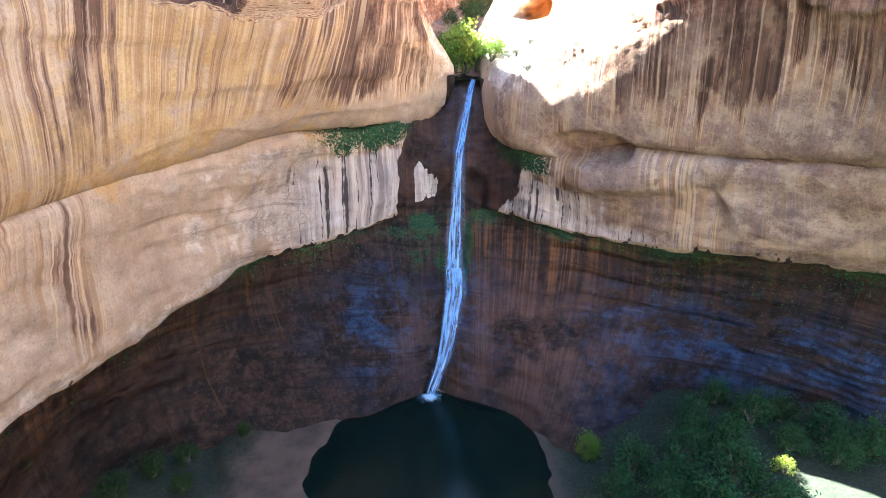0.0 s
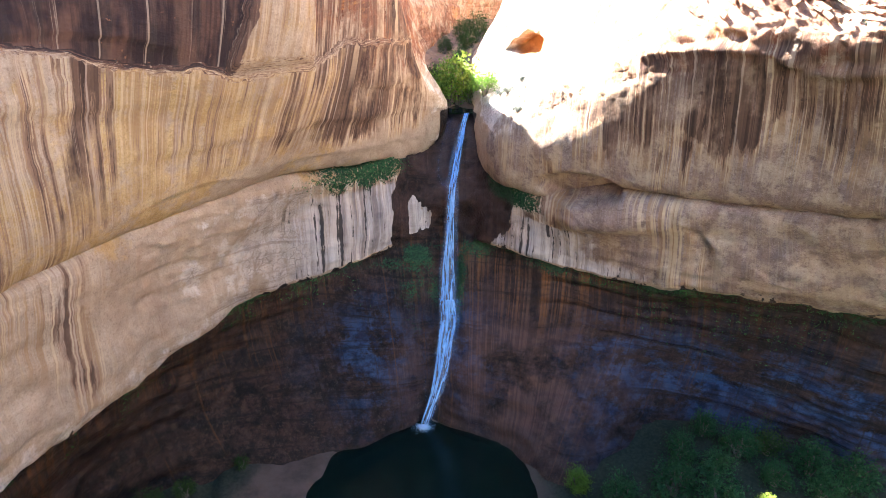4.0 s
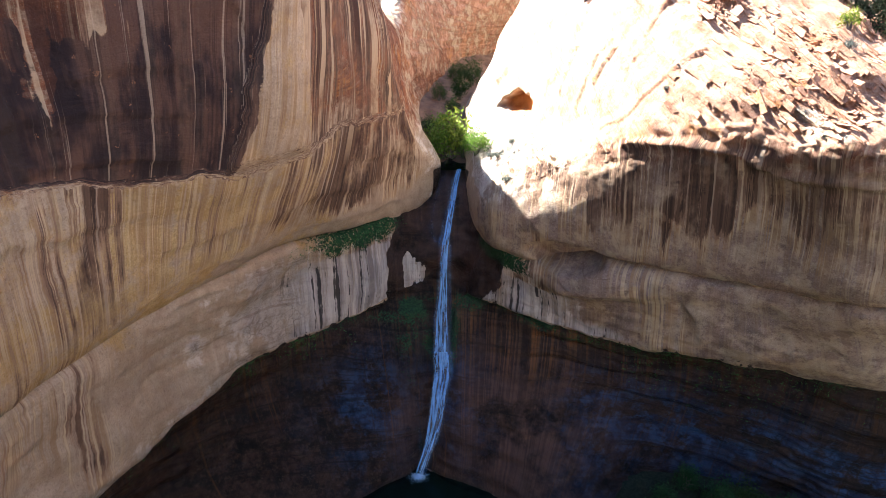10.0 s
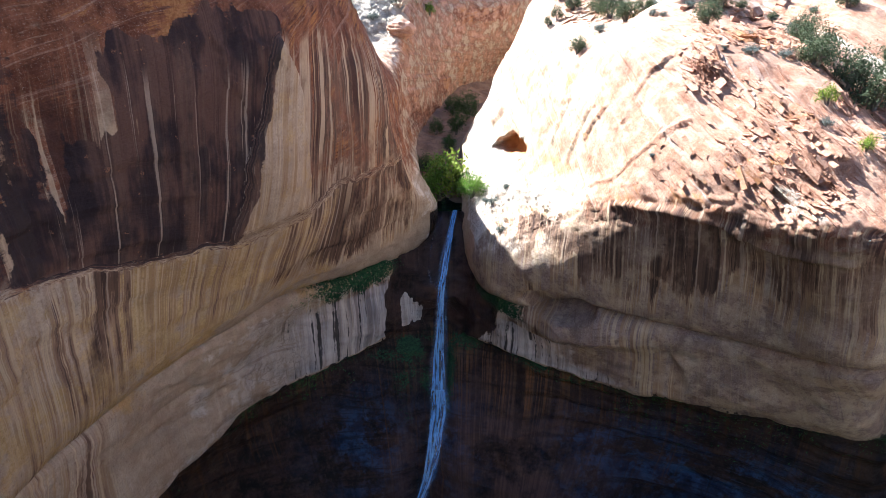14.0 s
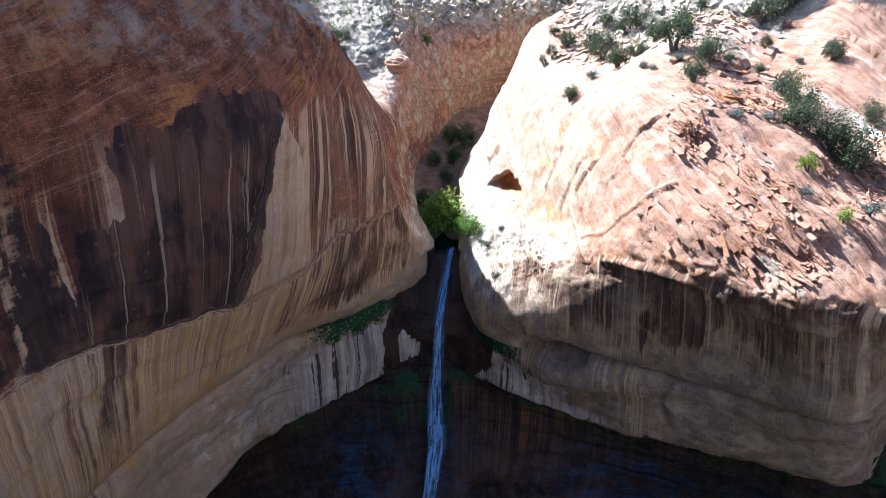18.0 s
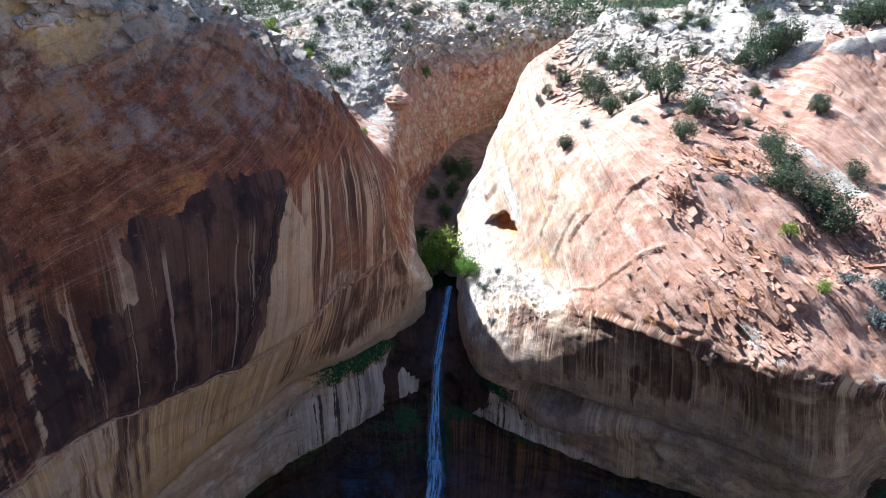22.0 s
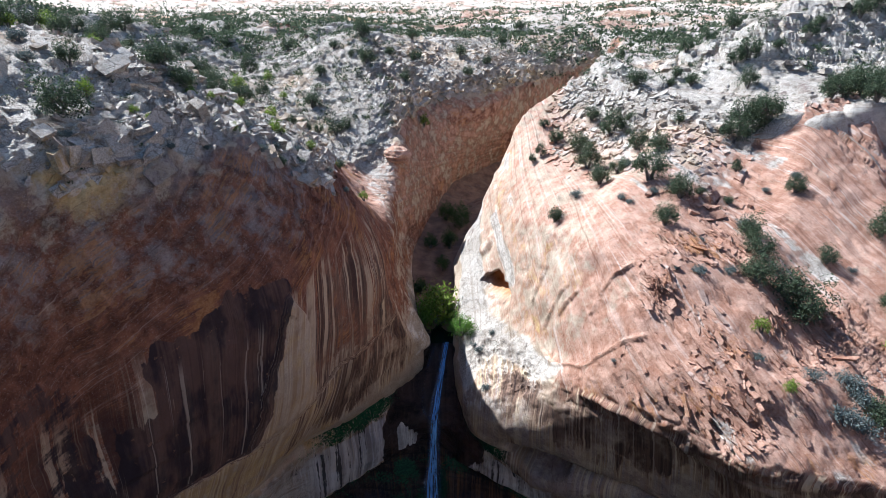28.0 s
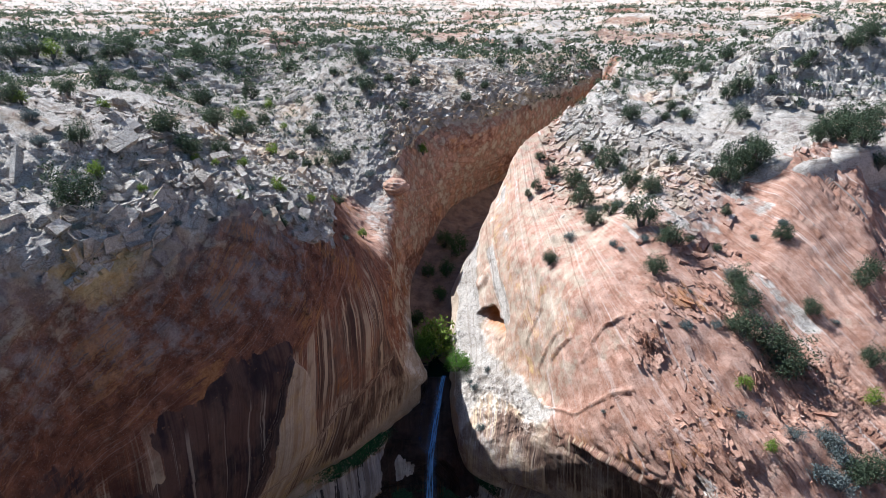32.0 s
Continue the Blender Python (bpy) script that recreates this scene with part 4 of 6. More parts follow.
goldw = 0.25 * slab + 0.65 * (1 - upper) * smooth(7.6, 6.4, u) * smooth(-0.8, 0.1, vnoise(p * 0.09, 50)) + bump_at(b, 7.8, 0.6) * smooth(1, 2.2, u) * smooth(4.4, 3.6, u) * 1.2 * smooth(-0.5, 0.0, vnoise(p * 0.12, 56))
palew = top * (1 - 0.2 * smooth(6.2, 7.4, u)) * (0.85 + 0.35 * fbm(p * 0.1, 3, 57) - 0.2 * smooth(9.6, 10.3, b)) * (1 - 0.5 * smooth(9.5, 10.5, u) * smooth(10.0, 9.0, b)) + 0.08 * slab + 0.45 * smooth(8.0, 8.8, u) * smooth(46, 42, z) + 0.5 * smooth(9.8, 10.6, u) * smooth(12.2, 11.4, u) * smooth(5.5, 7, b)
west_zones = {
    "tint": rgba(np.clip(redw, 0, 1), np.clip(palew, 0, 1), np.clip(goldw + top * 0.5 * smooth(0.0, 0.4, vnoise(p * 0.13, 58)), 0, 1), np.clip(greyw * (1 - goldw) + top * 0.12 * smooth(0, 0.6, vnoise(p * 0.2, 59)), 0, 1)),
    "coat": rgba(np.clip(stained, 0, 1), np.clip(dark_patch, 0, 1), 0 * u, 0.9 * smooth(8.45, 8.75, u) * smooth(9.6, 9.2, u) * smooth(38.5, 37.5, z)),
    "hue": rgba(np.clip(np.maximum(0.8 * smooth(8.8, 9.6, u) * smooth(12.5, 11.4, u) * smooth(5.5, 7, b) * (1 - 0.6 * top), 0.4 * bend * (1 - top)), 0, 1), top * (0.2 + 0.5 * smooth(9.4, 10.2, b)), 0 * u, 0 * u),
    "flow": rgba(plumb, west.up, bed, upper + 2 * slab),
}
west_top = top
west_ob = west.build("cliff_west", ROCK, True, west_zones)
west_cliff = tagged(west_ob, "tall sandstone cliff with dark varnish streaks and blocky white rim", "cliff", kind="structure")


def split_faces(ob, weight):
    """Flat, sharp-edged facets where the rock is broken."""
    me = ob.data
    loops = np.empty(len(me.loops), np.int32)
    me.loops.foreach_get("vertex_index", loops)
    me.polygons.foreach_set("use_smooth", weight[loops].reshape(-1, 4).mean(1) < 0.5)


# east dome
p, n = east.p, east.normals(False)
plumb = 42 * np.arctan2(p[:, 0] - 4, p[:, 1] - 18)
u, b = east.u - 2, east.b
z = p[:, 2]
shelf = smooth(5.2, 6.3, u)
brow_b = 3.7 + 0.7 * shelf
crown = smooth(0.0, 0.55, b - brow_b + 0.12 * fbm(p * 0.4, 3, 60))
slope = smooth(6.2, 4.2, u)
turned = smooth(16, 34, p[:, 0])
middle = np.array((25.0, 58.0, 57.0))
axis_west = np.array((-0.86, 0.18, -0.48))
axis_east = np.array(Vector((5.5, -12, -7.6)).cross(Vector((-0.1, -0.5, 0.85))).normalized())
across = (1 - turned) * ((p - middle) @ axis_west) + turned * ((p - middle) @ axis_east) + 0.7 * fbm(p * 0.05, 3, 61)
rubble = smooth(-0.25, 0.25, fbm(p * 0.13, 3, 64))
relief = fbm(p * 0.09, 4, 62) * 0.55 + fbm(p * 0.5, 5, 63) * 0.12
strike = p @ np.array(Vector((5.5, -12, -7.6)).normalized())
broken = smooth(-0.1, 0.35, vnoise(np.stack([across * 0.45, strike * 0.1, 0 * strike], 1), 92))
thin = smooth(-0.1, 0.3, vnoise(np.stack([across * 0.8, strike * 0.14, 0 * strike], 1), 93))
relief += crown * slope * (ledges(0.35 * fbm(p * 0.3, 3, 65) - across, 2.1, 0.1) * (0.3 + 0.5 * smooth(4.6, 6.0, b)) * broken + ledges(0.3 * fbm(p * 0.5, 3, 66) - across, 0.95, 0.14) * (0.2 + 0.22 * smooth(4.4, 5.2, b)) * thin) * (0.3 + 0.7 * rubble)
slab_gap, slab_id = cells(np.stack([strike * 0.22, across * 0.9, 0.5 * (p @ np.cross(axis_east, np.array(Vector((5.5, -12, -7.6)).normalized())))], 1) + 0.3 * np.stack([fbm(p * 0.4, 2, 161 + k) for k in range(3)], 1), 15)
relief += crown * slope * rubble * ((slab_id - 0.5) * 0.45 * smooth(0.0, 0.06, slab_gap) - 0.22 * smooth(0.07, 0.0, slab_gap)) * smooth(9.4, 8.6, b) * smooth(4.4, 5.2, b)
relief += crown * (1 - slope) * ledges(across * 0.9, 3.3, 0.06) * 0.14
gap, ident = cells(p * (0.65, 0.65, 0.9) + 0.3 * np.stack([fbm(p * 0.4, 2, 91 + k) for k in range(3)], 1), 7)
big_gap, big_id = cells(p * (0.2, 0.2, 0.3), 8)
rough_brow = bump_at(b, 3.9, 0.7) * smooth(8.8, 7.2, u)
relief += shelf * bump_at(b, 3.9, 0.9) * smooth(9.2, 8.2, u) * (0.42 * fbm(p * 0.9, 5, 79, 0.6) + 0.25 * np.abs(fbm(p * 0.45, 3, 80)))
bare = smooth(-0.2, 0.3, vnoise(p * 0.05, 67) + 0.3)
b_far = b - 1.3 * smooth(4.4, 2.6, u)
far_top = smooth(8.3, 9.2, b_far) * bare
relief += (0.55 * rough_brow + far_top * 0.35 + 0.12 * crown * slope * rubble) * ((ident - 0.5) * 0.8 * smooth(0.02, 0.13, gap) - 0.3 * smooth(0.1, 0, gap))
relief += far_top * (ledges(z + 0.2 * p[:, 0] + fbm(p * 0.1, 3, 68), 1.5, 0.2) * 0.45 + (big_id - 0.5) * 0.7 * smooth(0, 0.15, big_gap))
hx, hy, hz = p[:, 0] - 11.2, p[:, 1] - 82.4, z - 45.6
cave = smooth(1.1, 0.88, np.sqrt((hx / 3.7) ** 2 + (hy / 4.4) ** 2 + (hz / (1.0 + 1.5 * (hz > 0))) ** 2) + 0.16 * fbm(p * 0.6, 3, 99))
niche = smooth(1.2, 0.6, np.sqrt(((p[:, 0] - 10.8) / 1.6) ** 2 + ((p[:, 1] - 91.5) / 1.6) ** 2 + ((z - 50.5) / 3.2) ** 2))
relief -= 0.9 * niche


def groove(points, width):
    """One in the middle of an open joint that runs through points (u, b), fading to its sides."""
    wob_u, wob_b = u + 0.05 * fbm(p * 0.3, 3, 69), b + 0.06 * fbm(p * 0.3, 3, 70)
    best = np.full(len(u), 99.0)
    for (ua, ba), (uc, bc) in zip(points, points[1:]):
        du, db = (uc - ua) * 6.5, (bc - ba) * 4.5
        qu, qb = (wob_u - ua) * 6.5, (wob_b - ba) * 4.5
        t = np.clip((qu * du + qb * db) / (du * du + db * db), 0, 1)
        best = np.minimum(best, np.hypot(qu - t * du, qb - t * db))
    return smooth(width, 0.0, best)


JOINTS = [[(7.0, 5.1), (6.7, 4.9), (5.9, 4.75), (5.3, 4.7), (4.96, 5.37), (4.5, 5.7)], [(6.38, 6.68), (6.6, 6.0), (6.72, 5.37)], [(6.0, 6.64), (6.2, 6.3), (6.31, 5.84)], [(7.6, 7.4), (7.3, 6.6), (7.35, 5.6)], [(5.2, 7.6), (5.5, 7.0), (5.65, 6.1)], [(5.1, 4.0), (4.3, 3.85), (3.41, 3.6), (2.7, 3.42), (1.94, 3.25)]]
joints = sum(groove(j, w) for j, w in zip(JOINTS, (0.3, 0.22, 0.22, 0.22, 0.22, 0.55)))
relief -= 0.42 * np.clip(joints, 0, 1)
relief *= smooth(0, 0.6, b)
east.p = p + n * relief[:, None] + 3.6 * cave[:, None] * np.array((0.62, 0.78, 0.02))
east.p = east.p + hollow(east.p)
p = east.p
z = p[:, 2]
bands = vnoise(np.stack([across * 0.75, 0.05 * p[:, 0], 0.05 * p[:, 1]], 1), 73)
pinkw = crown * smooth(10.2, 9.0, b + 0.6 * fbm(p * 0.05, 3, 71) - 1.5 * smooth(5.0, 3, u)) * (0.53 + 0.42 * smooth(6.6, 4.6, u))
redw = 0.95 * bump_at(b, 4.15, 0.75) * (1 - shelf) + 0.75 * crown * rubble * slope * smooth(9.5, 8.5, b) * smooth(-0.2, 0.3, vnoise(p * 0.16, 77))
palew = crown * smooth(6.5, 8.5, u) * 0.25 * smooth(7.2, 6, b) + smooth(5.0, 4.5, b) * smooth(2.0, 2.7, b + 0.3 * fbm(p * 0.3, 3, 75)) * smooth(5.4, 6.2, u) * 0.95 + smooth(8.4, 9.2, b_far) * (0.8 + 0.5 * fbm(p * 0.05, 2, 72)) + 0.15 * crown * smooth(2.6, 1.6, u) + 0.55 * crown * smooth(0.42, 0.6, bands) * smooth(0.1, 0.4, vnoise(p * 0.16, 76))
stained = smooth(4.25, 3.75, b) * smooth(8.2, 6.6, u) * (0.14 + smooth(1.7, 2.5, b + 0.6 * fbm(p * (0.5, 0.5, 0.1), 3, 78)) * (0.7 + 0.3 * bump_at(u, 4.6, 1.8)))
brow_dark = bump_at(b, 3.1, 0.6) * smooth(1.2, 2.6, u) * smooth(7.0, 6.0, u) * 0.3
east_zones = {
    "tint": rgba(np.clip(redw, 0, 1), np.clip(palew, 0, 1), np.clip(0.25 * crown * smooth(5.4, 6.4, u) * smooth(8, 7, b) + crown * smooth(8.3, 9, b_far) * smooth(0.15, 0.45, vnoise(p * 0.045, 74)), 0, 1), np.clip(0.3 * bump_at(b, 3.5, 0.35) * shelf * smooth(0, 0.4, fbm(p * 0.4, 3, 98)) + 0.55 * smooth(3.8, 3.3, b) * smooth(8.2, 7.2, u), 0, 1)),
    "coat": rgba(np.clip(stained, 0, 1), np.clip(brow_dark, 0, 1), 0 * u, 0.9 * smooth(8.75, 8.95, u) * smooth(9.6, 9.3, u) * smooth(37.8, 37, z)),
    "hue": rgba(np.clip(pinkw, 0, 1), np.clip(crown * slope * rubble * smooth(9, 8, b), 0, 1), 0 * u, smooth(0.55, 0.95, cave)),
    "flow": rgba(plumb, east.up, across, 0 * u),
}
east_dome = tagged(east.build("cliff_east", ROCK, False, east_zones), "sunlit red and cream slickrock dome with tilted bedding and a shaded streaked face", "rock dome", kind="structure")

split_faces(east_dome, np.maximum(far_top, 0.8 * shelf * bump_at(east.b, 3.9, 0.9) * smooth(9.2, 8.2, east.u - 2)))

# ---- open country behind, to the horizon ----
SEAM = [row[-1] for row in WEST_NEAR + WEST_FACE + WEST_SLOT + WEST_BEND] + [row[-1] for row in (EAST_FACE + EAST_NOTCH)[::-1]]
ring = np.array(SEAM, float)


def inside_depth(x, y):
    """Metres inside the ring of the cliffs (minus: outside)."""
    odd = np.zeros(len(x), bool)
    dist = np.full(len(x), 1e9)
    closed = np.vstack([ring[:, :2], [(140, -135), (-95, -135)]])
    for a, c in zip(closed, np.roll(closed, -1, 0)):
        cond = (a[1] > y) != (c[1] > y)
        with np.errstate(divide="ignore", invalid="ignore"):
            xi = (c[0] - a[0]) * (y - a[1]) / (c[1] - a[1]) + a[0]
        odd ^= cond & (x < xi)
        d = c - a
        t = np.clip(((x - a[0]) * d[0] + (y - a[1]) * d[1]) / (d @ d), 0, 1)
        dist = np.minimum(dist, np.hypot(x - a[0] - t * d[0], y - a[1] - t * d[1]))
    return np.where(odd, dist, -dist)


# knolls and buttes of the open country: x, y, height, radius
HILLS = [(-18, 173, 9, 22), (-36, 200, 4, 26), (8, 172, -1.5, 22), (58, 127, 8, 17), (85, 132, 10.5, 20), (118, 150, 9, 30), (-82, 134, 8, 30), (-130, 150, 8, 60), (-46, 158, -3, 18), (170, 230, 6, 60), (-90, 250, 5, 50), (180, 420, 8, 110), (-120, 430, 8, 90), (330, 700, 18, 200), (-420, 900, 18, 300)]


def country(x, y):
    far = np.hypot(x, y - 80)
    q = np.stack([x, y, 0 * x], 1)
    base = 77 + 2 * smooth(500, 1200, far) + 3.5 * fbm(q * 0.012, 4, 81) * smooth(100, 300, far) + 14 * vnoise(q * 0.0021, 82) * smooth(350, 1100, far) + 70 * smooth(1500, 3600, far) + 40 * smooth(2600, 4400, far)
    for hx, hy, h, r in HILLS:
        base = base + h * np.exp(-((x - hx) ** 2 + (y - hy) ** 2) / r ** 2)
    seam_w = np.zeros(len(x))
    seam_z = np.zeros(len(x))
    for sx, sy, sz in SEAM:
        w = 1 / ((x - sx) ** 2 + (y - sy) ** 2 + 30) ** 2
        seam_w += w
        seam_z += w * sz
    nearest = np.sqrt(np.maximum(inside_depth(x, y) ** 2, 0))
    k = smooth(34, 3, nearest)
    return (1 - k) * base + k * seam_z / seam_w


angles = np.concatenate([np.linspace(-math.pi, -0.35, 130, endpoint=False), np.linspace(-0.35, math.pi + 0.0, 620)])
radii = np.concatenate([np.linspace(40, 190, 210, endpoint=False), np.geomspace(190, 4800, 170)])
A, R = np.meshgrid(angles, radii, indexing="ij")
x, y = (10 + R * np.cos(A)).ravel(), (60 + R * np.sin(A)).ravel()
z = country(x, y)
depth = inside_depth(x, y)
p = np.stack([x, y, z], 1)
near = smooth(700, 150, R.ravel())
gap, ident = cells(np.stack([x, y, z * 1.6], 1) * 0.42, 9)
big_gap, big_id = cells(np.stack([x, y, z * 1.6], 1) * 0.11, 10)
z = z + near * ((ident - 0.5) * 0.5 * smooth(0.02, 0.16, gap) - 0.3 * smooth(0.12, 0, gap) + (big_id - 0.5) * 1.4 * smooth(0, 0.15, big_gap) - 0.8 * smooth(0.1, 0, big_gap))
z = z + fbm(p * 0.05, 5, 83) * 2.2 * smooth(-2, -25, depth) + ledges(z + 0.05 * x, 3.0, 0.2) * 0.8 * smooth(-2, -25, depth)
z = z - 75 * smooth(4, 22, depth)
p = np.stack([x, y, z], 1)
na, nr = A.shape
i = np.arange(na * nr).reshape(na, nr)
quads = np.stack([i[:-1, :-1], i[:-1, 1:], i[1:, 1:], i[1:, :-1]], -1).reshape(-1, 4)
keep = (depth[quads] < 24).any(1)
soil = smooth(0.0, 0.5, fbm(p * (0.02, 0.02, 0.0), 4, 85))
land_zones = {
    "tint": rgba(np.clip(0.6 * soil + 0.25 * smooth(0.2, 0.6, vnoise(p * 0.03, 86)), 0, 1), np.clip((0.9 - 0.6 * soil) * (1 - 0.35 * smooth(180, 400, R.ravel())), 0, 1), np.clip(0.55 * smooth(0.2, 0.6, vnoise(p * 0.02, 87)) + 0.9 * np.exp(-((p[:, 0] - 62) ** 2 + (p[:, 1] - 117) ** 2) / 160) + 0.8 * np.exp(-((p[:, 0] - 72) ** 2 + (p[:, 1] - 126) ** 2) / 120), 0, 1), np.clip(0.35 * vnoise(p * 0.08, 88) + 0.15 * soil, 0, 1)),
    "coat": rgba(0 * x, 0 * x, 0 * x, 0 * x),
    "hue": rgba(0 * x, 0 * x, 0 * x, 0 * x),
    "flow": rgba(x, y, z, 0 * x),
}
p_land = p
land_weight = smooth(-3, -10, depth) * smooth(420, 120, R.ravel()) * (y > 60) * smooth(-0.3, 0.3, fbm(p * (0.03, 0.03, 0), 3, 89)) * np.minimum(R.ravel() / 100, 3)
plateau = tagged(mesh_object("ground_plateau", p, quads[keep], ROCK, land_zones), "pale broken slickrock plateau dotted with junipers", "ground", kind="structure")

split_faces(plateau, smooth(60, 200, np.hypot(p_land[:, 0], p_land[:, 1])))


# ---- floor of the amphitheatre, pool and canyon floor ----
def earth_material(name, dark, light, rough, scale):
    m = Nodes(name)
    at = m.place()
    a = m.noise(at, scale, 6, 0.65)
    f = m.noise(at, scale * 9, 5, 0.7)
    col = m.mix(m.ramp(a, 0.3, 0.7), dark, light)
    col = m.mix(m.ramp(f, 0.4, 0.75, 0.0, 0.5), col, tuple(0.4 * c for c in dark), "MIX")
    return m.finish(col, rough, m.math("ADD", m.math("MULTIPLY", a, 0.5), f), 0.5, 0.12)



def floor_material():
    """Sand round the pool, dark leaf litter and soil under the trees."""
    m = Nodes("sand_and_litter")
    at = m.place()
    a = m.noise(at, 0.35, 6, 0.65)
    f = m.noise(at, 3.0, 5, 0.7)
    s = m.add("ShaderNodeSeparateXYZ")
    m.put(s.inputs[0], at)
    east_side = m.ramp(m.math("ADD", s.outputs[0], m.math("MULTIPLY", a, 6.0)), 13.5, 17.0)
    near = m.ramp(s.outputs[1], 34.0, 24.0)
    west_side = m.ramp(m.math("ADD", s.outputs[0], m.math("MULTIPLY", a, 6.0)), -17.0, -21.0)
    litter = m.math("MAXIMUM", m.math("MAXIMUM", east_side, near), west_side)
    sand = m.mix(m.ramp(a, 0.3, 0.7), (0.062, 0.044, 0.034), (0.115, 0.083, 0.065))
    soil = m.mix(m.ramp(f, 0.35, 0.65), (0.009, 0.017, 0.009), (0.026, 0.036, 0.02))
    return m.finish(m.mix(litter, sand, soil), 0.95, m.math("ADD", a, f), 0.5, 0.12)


FLOOR_SOIL = floor_material()
STREAM_BED = earth_material("stream_bed", (0.12, 0.065, 0.04), (0.26, 0.15, 0.09), 0.8, 0.5)


def grid_object(name, xs, ys, height, material):
    X, Y = np.meshgrid(xs, ys, indexing="ij")
    x, y = X.ravel(), Y.ravel()
    z = height(x, y)
    i = np.arange(len(x)).reshape(X.shape)
    q = np.stack([i[:-1, :-1], i[1:, :-1], i[1:, 1:], i[:-1, 1:]], -1).reshape(-1, 4)
    return mesh_object(name, np.stack([x, y, z], 1), q, material)


def basin(x, y):
    """Below nought inside the pool."""
    r = np.sqrt(((x + 1.5) / 12.8) ** 2 + ((y - 47) / 14.5) ** 2)
    q = np.stack([x, y, 0 * x], 1)
    return r + 0.06 * fbm(q * 0.22, 3, 101)


def floor_height(x, y):
    q = np.stack([x, y, 0 * x], 1)
    r = basin(x, y)
    z = 0.25 + 0.9 * smooth(1.0, 1.9, r) + 0.3 * fbm(q * 0.15, 4, 102) * smooth(1.0, 1.5, r) + 2.2 * smooth(16, 34, x) + 1.5 * smooth(-26, -36, x)
    z = z - 2.6 * smooth(1.08, 0.7, r)
    brook = np.abs(x + 24 + 0.25 * (y - 46) - 1.2 * np.sin(y * 0.35))
    z = z - 0.8 * smooth(1.8, 0.6, brook) * smooth(56, 52, y)
    z = z + 1.5 * smooth(30, -60, y)
    return z


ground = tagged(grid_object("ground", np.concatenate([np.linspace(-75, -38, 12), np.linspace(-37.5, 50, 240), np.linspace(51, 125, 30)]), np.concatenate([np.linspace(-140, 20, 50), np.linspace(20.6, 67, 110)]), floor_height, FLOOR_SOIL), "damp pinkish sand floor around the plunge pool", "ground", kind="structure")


def water_material(name, color, rough, ripple):
    m = Nodes(name)
    at = m.place()
    b = m.bsdf
    m.put(b.inputs["Base Color"], color)
    b.inputs["Roughness"].default_value = rough
    b.inputs["IOR"].default_value = 1.33
    b.inputs["Transmission Weight"].default_value = 0.55
    h = m.math("ADD", m.noise(m.scaled(at, 0.8, 1.6, 1), 1.4, 4, 0.6), m.math("MULTIPLY", m.noise(at, 0.3, 3, 0.5), 1.2))
    n = m.add("ShaderNodeBump")
    n.inputs["Strength"].default_value = 0.35
    n.inputs["Distance"].default_value = ripple
    m.put(n.inputs["Height"], h)
    m.put(b.inputs["Normal"], n.outputs[0])
    return m.mat


POOL = water_material("pool_water", (0.006, 0.022, 0.017), 0.05, 0.08)
tagged(grid_object("water_pool", np.linspace(-17, 14, 40), np.linspace(30, 64, 40), lambda x, y: 0.0 * x, POOL), "dark green plunge pool with faint ripples", "water", kind="structure")


def canyon_height(x, y):
    q = np.stack([x, y, 0 * x], 1)
    mid_x = np.interp(y, (78, 90, 102, 122, 140, 160), (3.7, 2.2, 2.2, 7.5, 20, 38))
    z = np.interp(y, (78, 81, 86, 92, 102, 122, 150, 175), (35.5, 36.6, 37.5, 39.5, 43.2, 46.5, 47.5, 48.5))
    return z + np.minimum(0.035 * (x - mid_x) ** 2, 2.5) * smooth(80, 95, y) + 0.3 * fbm(q * 0.4, 4, 111) * smooth(80, 88, y) - 0.25 * smooth(1.3, 0.3, np.abs(x - mid_x)) * smooth(79, 84, y)


tagged(grid_object("ground_canyon", np.linspace(-9, 62, 240), np.linspace(83.6, 176, 240), canyon_height, STREAM_BED), "shaded earthy floor of the slot canyon", "ground", kind="structure")
tagged(grid_object("water_stream", np.linspace(1.6, 6.0, 30), np.linspace(80.7, 88, 40), lambda x, y: np.interp(y, (80, 81, 84, 88), (36.75, 37.0, 37.25, 37.6)) + 0.03 * fbm(np.stack([x, y, 0 * x], 1) * 1.5, 3, 112), POOL), "thin stream sliding to the brink of the falls", "water", kind="structure")


# ---- the waterfall ----
def part(name, me, parent, label=""):
    ob = new(name, me)
    ob.parent = parent
    if label:
        ob["label"] = label
    return ob


def mesh_from(name, p, quads, material, smooth_faces=True):
    me = bpy.data.meshes.new(name)
    me.vertices.add(len(p))
    me.vertices.foreach_set("co", np.asarray(p, np.float32).ravel())
    me.loops.add(quads.size)
    me.loops.foreach_set("vertex_index", np.asarray(quads, np.int32).ravel())
    me.polygons.add(len(quads))
    k = quads.shape[1]
    me.polygons.foreach_set("loop_start", np.arange(0, quads.size, k, dtype=np.int32))
    me.polygons.foreach_set("use_smooth", np.full(len(quads), smooth_faces))
    me.materials.append(material)
    me.update(calc_edges=True)
    return me


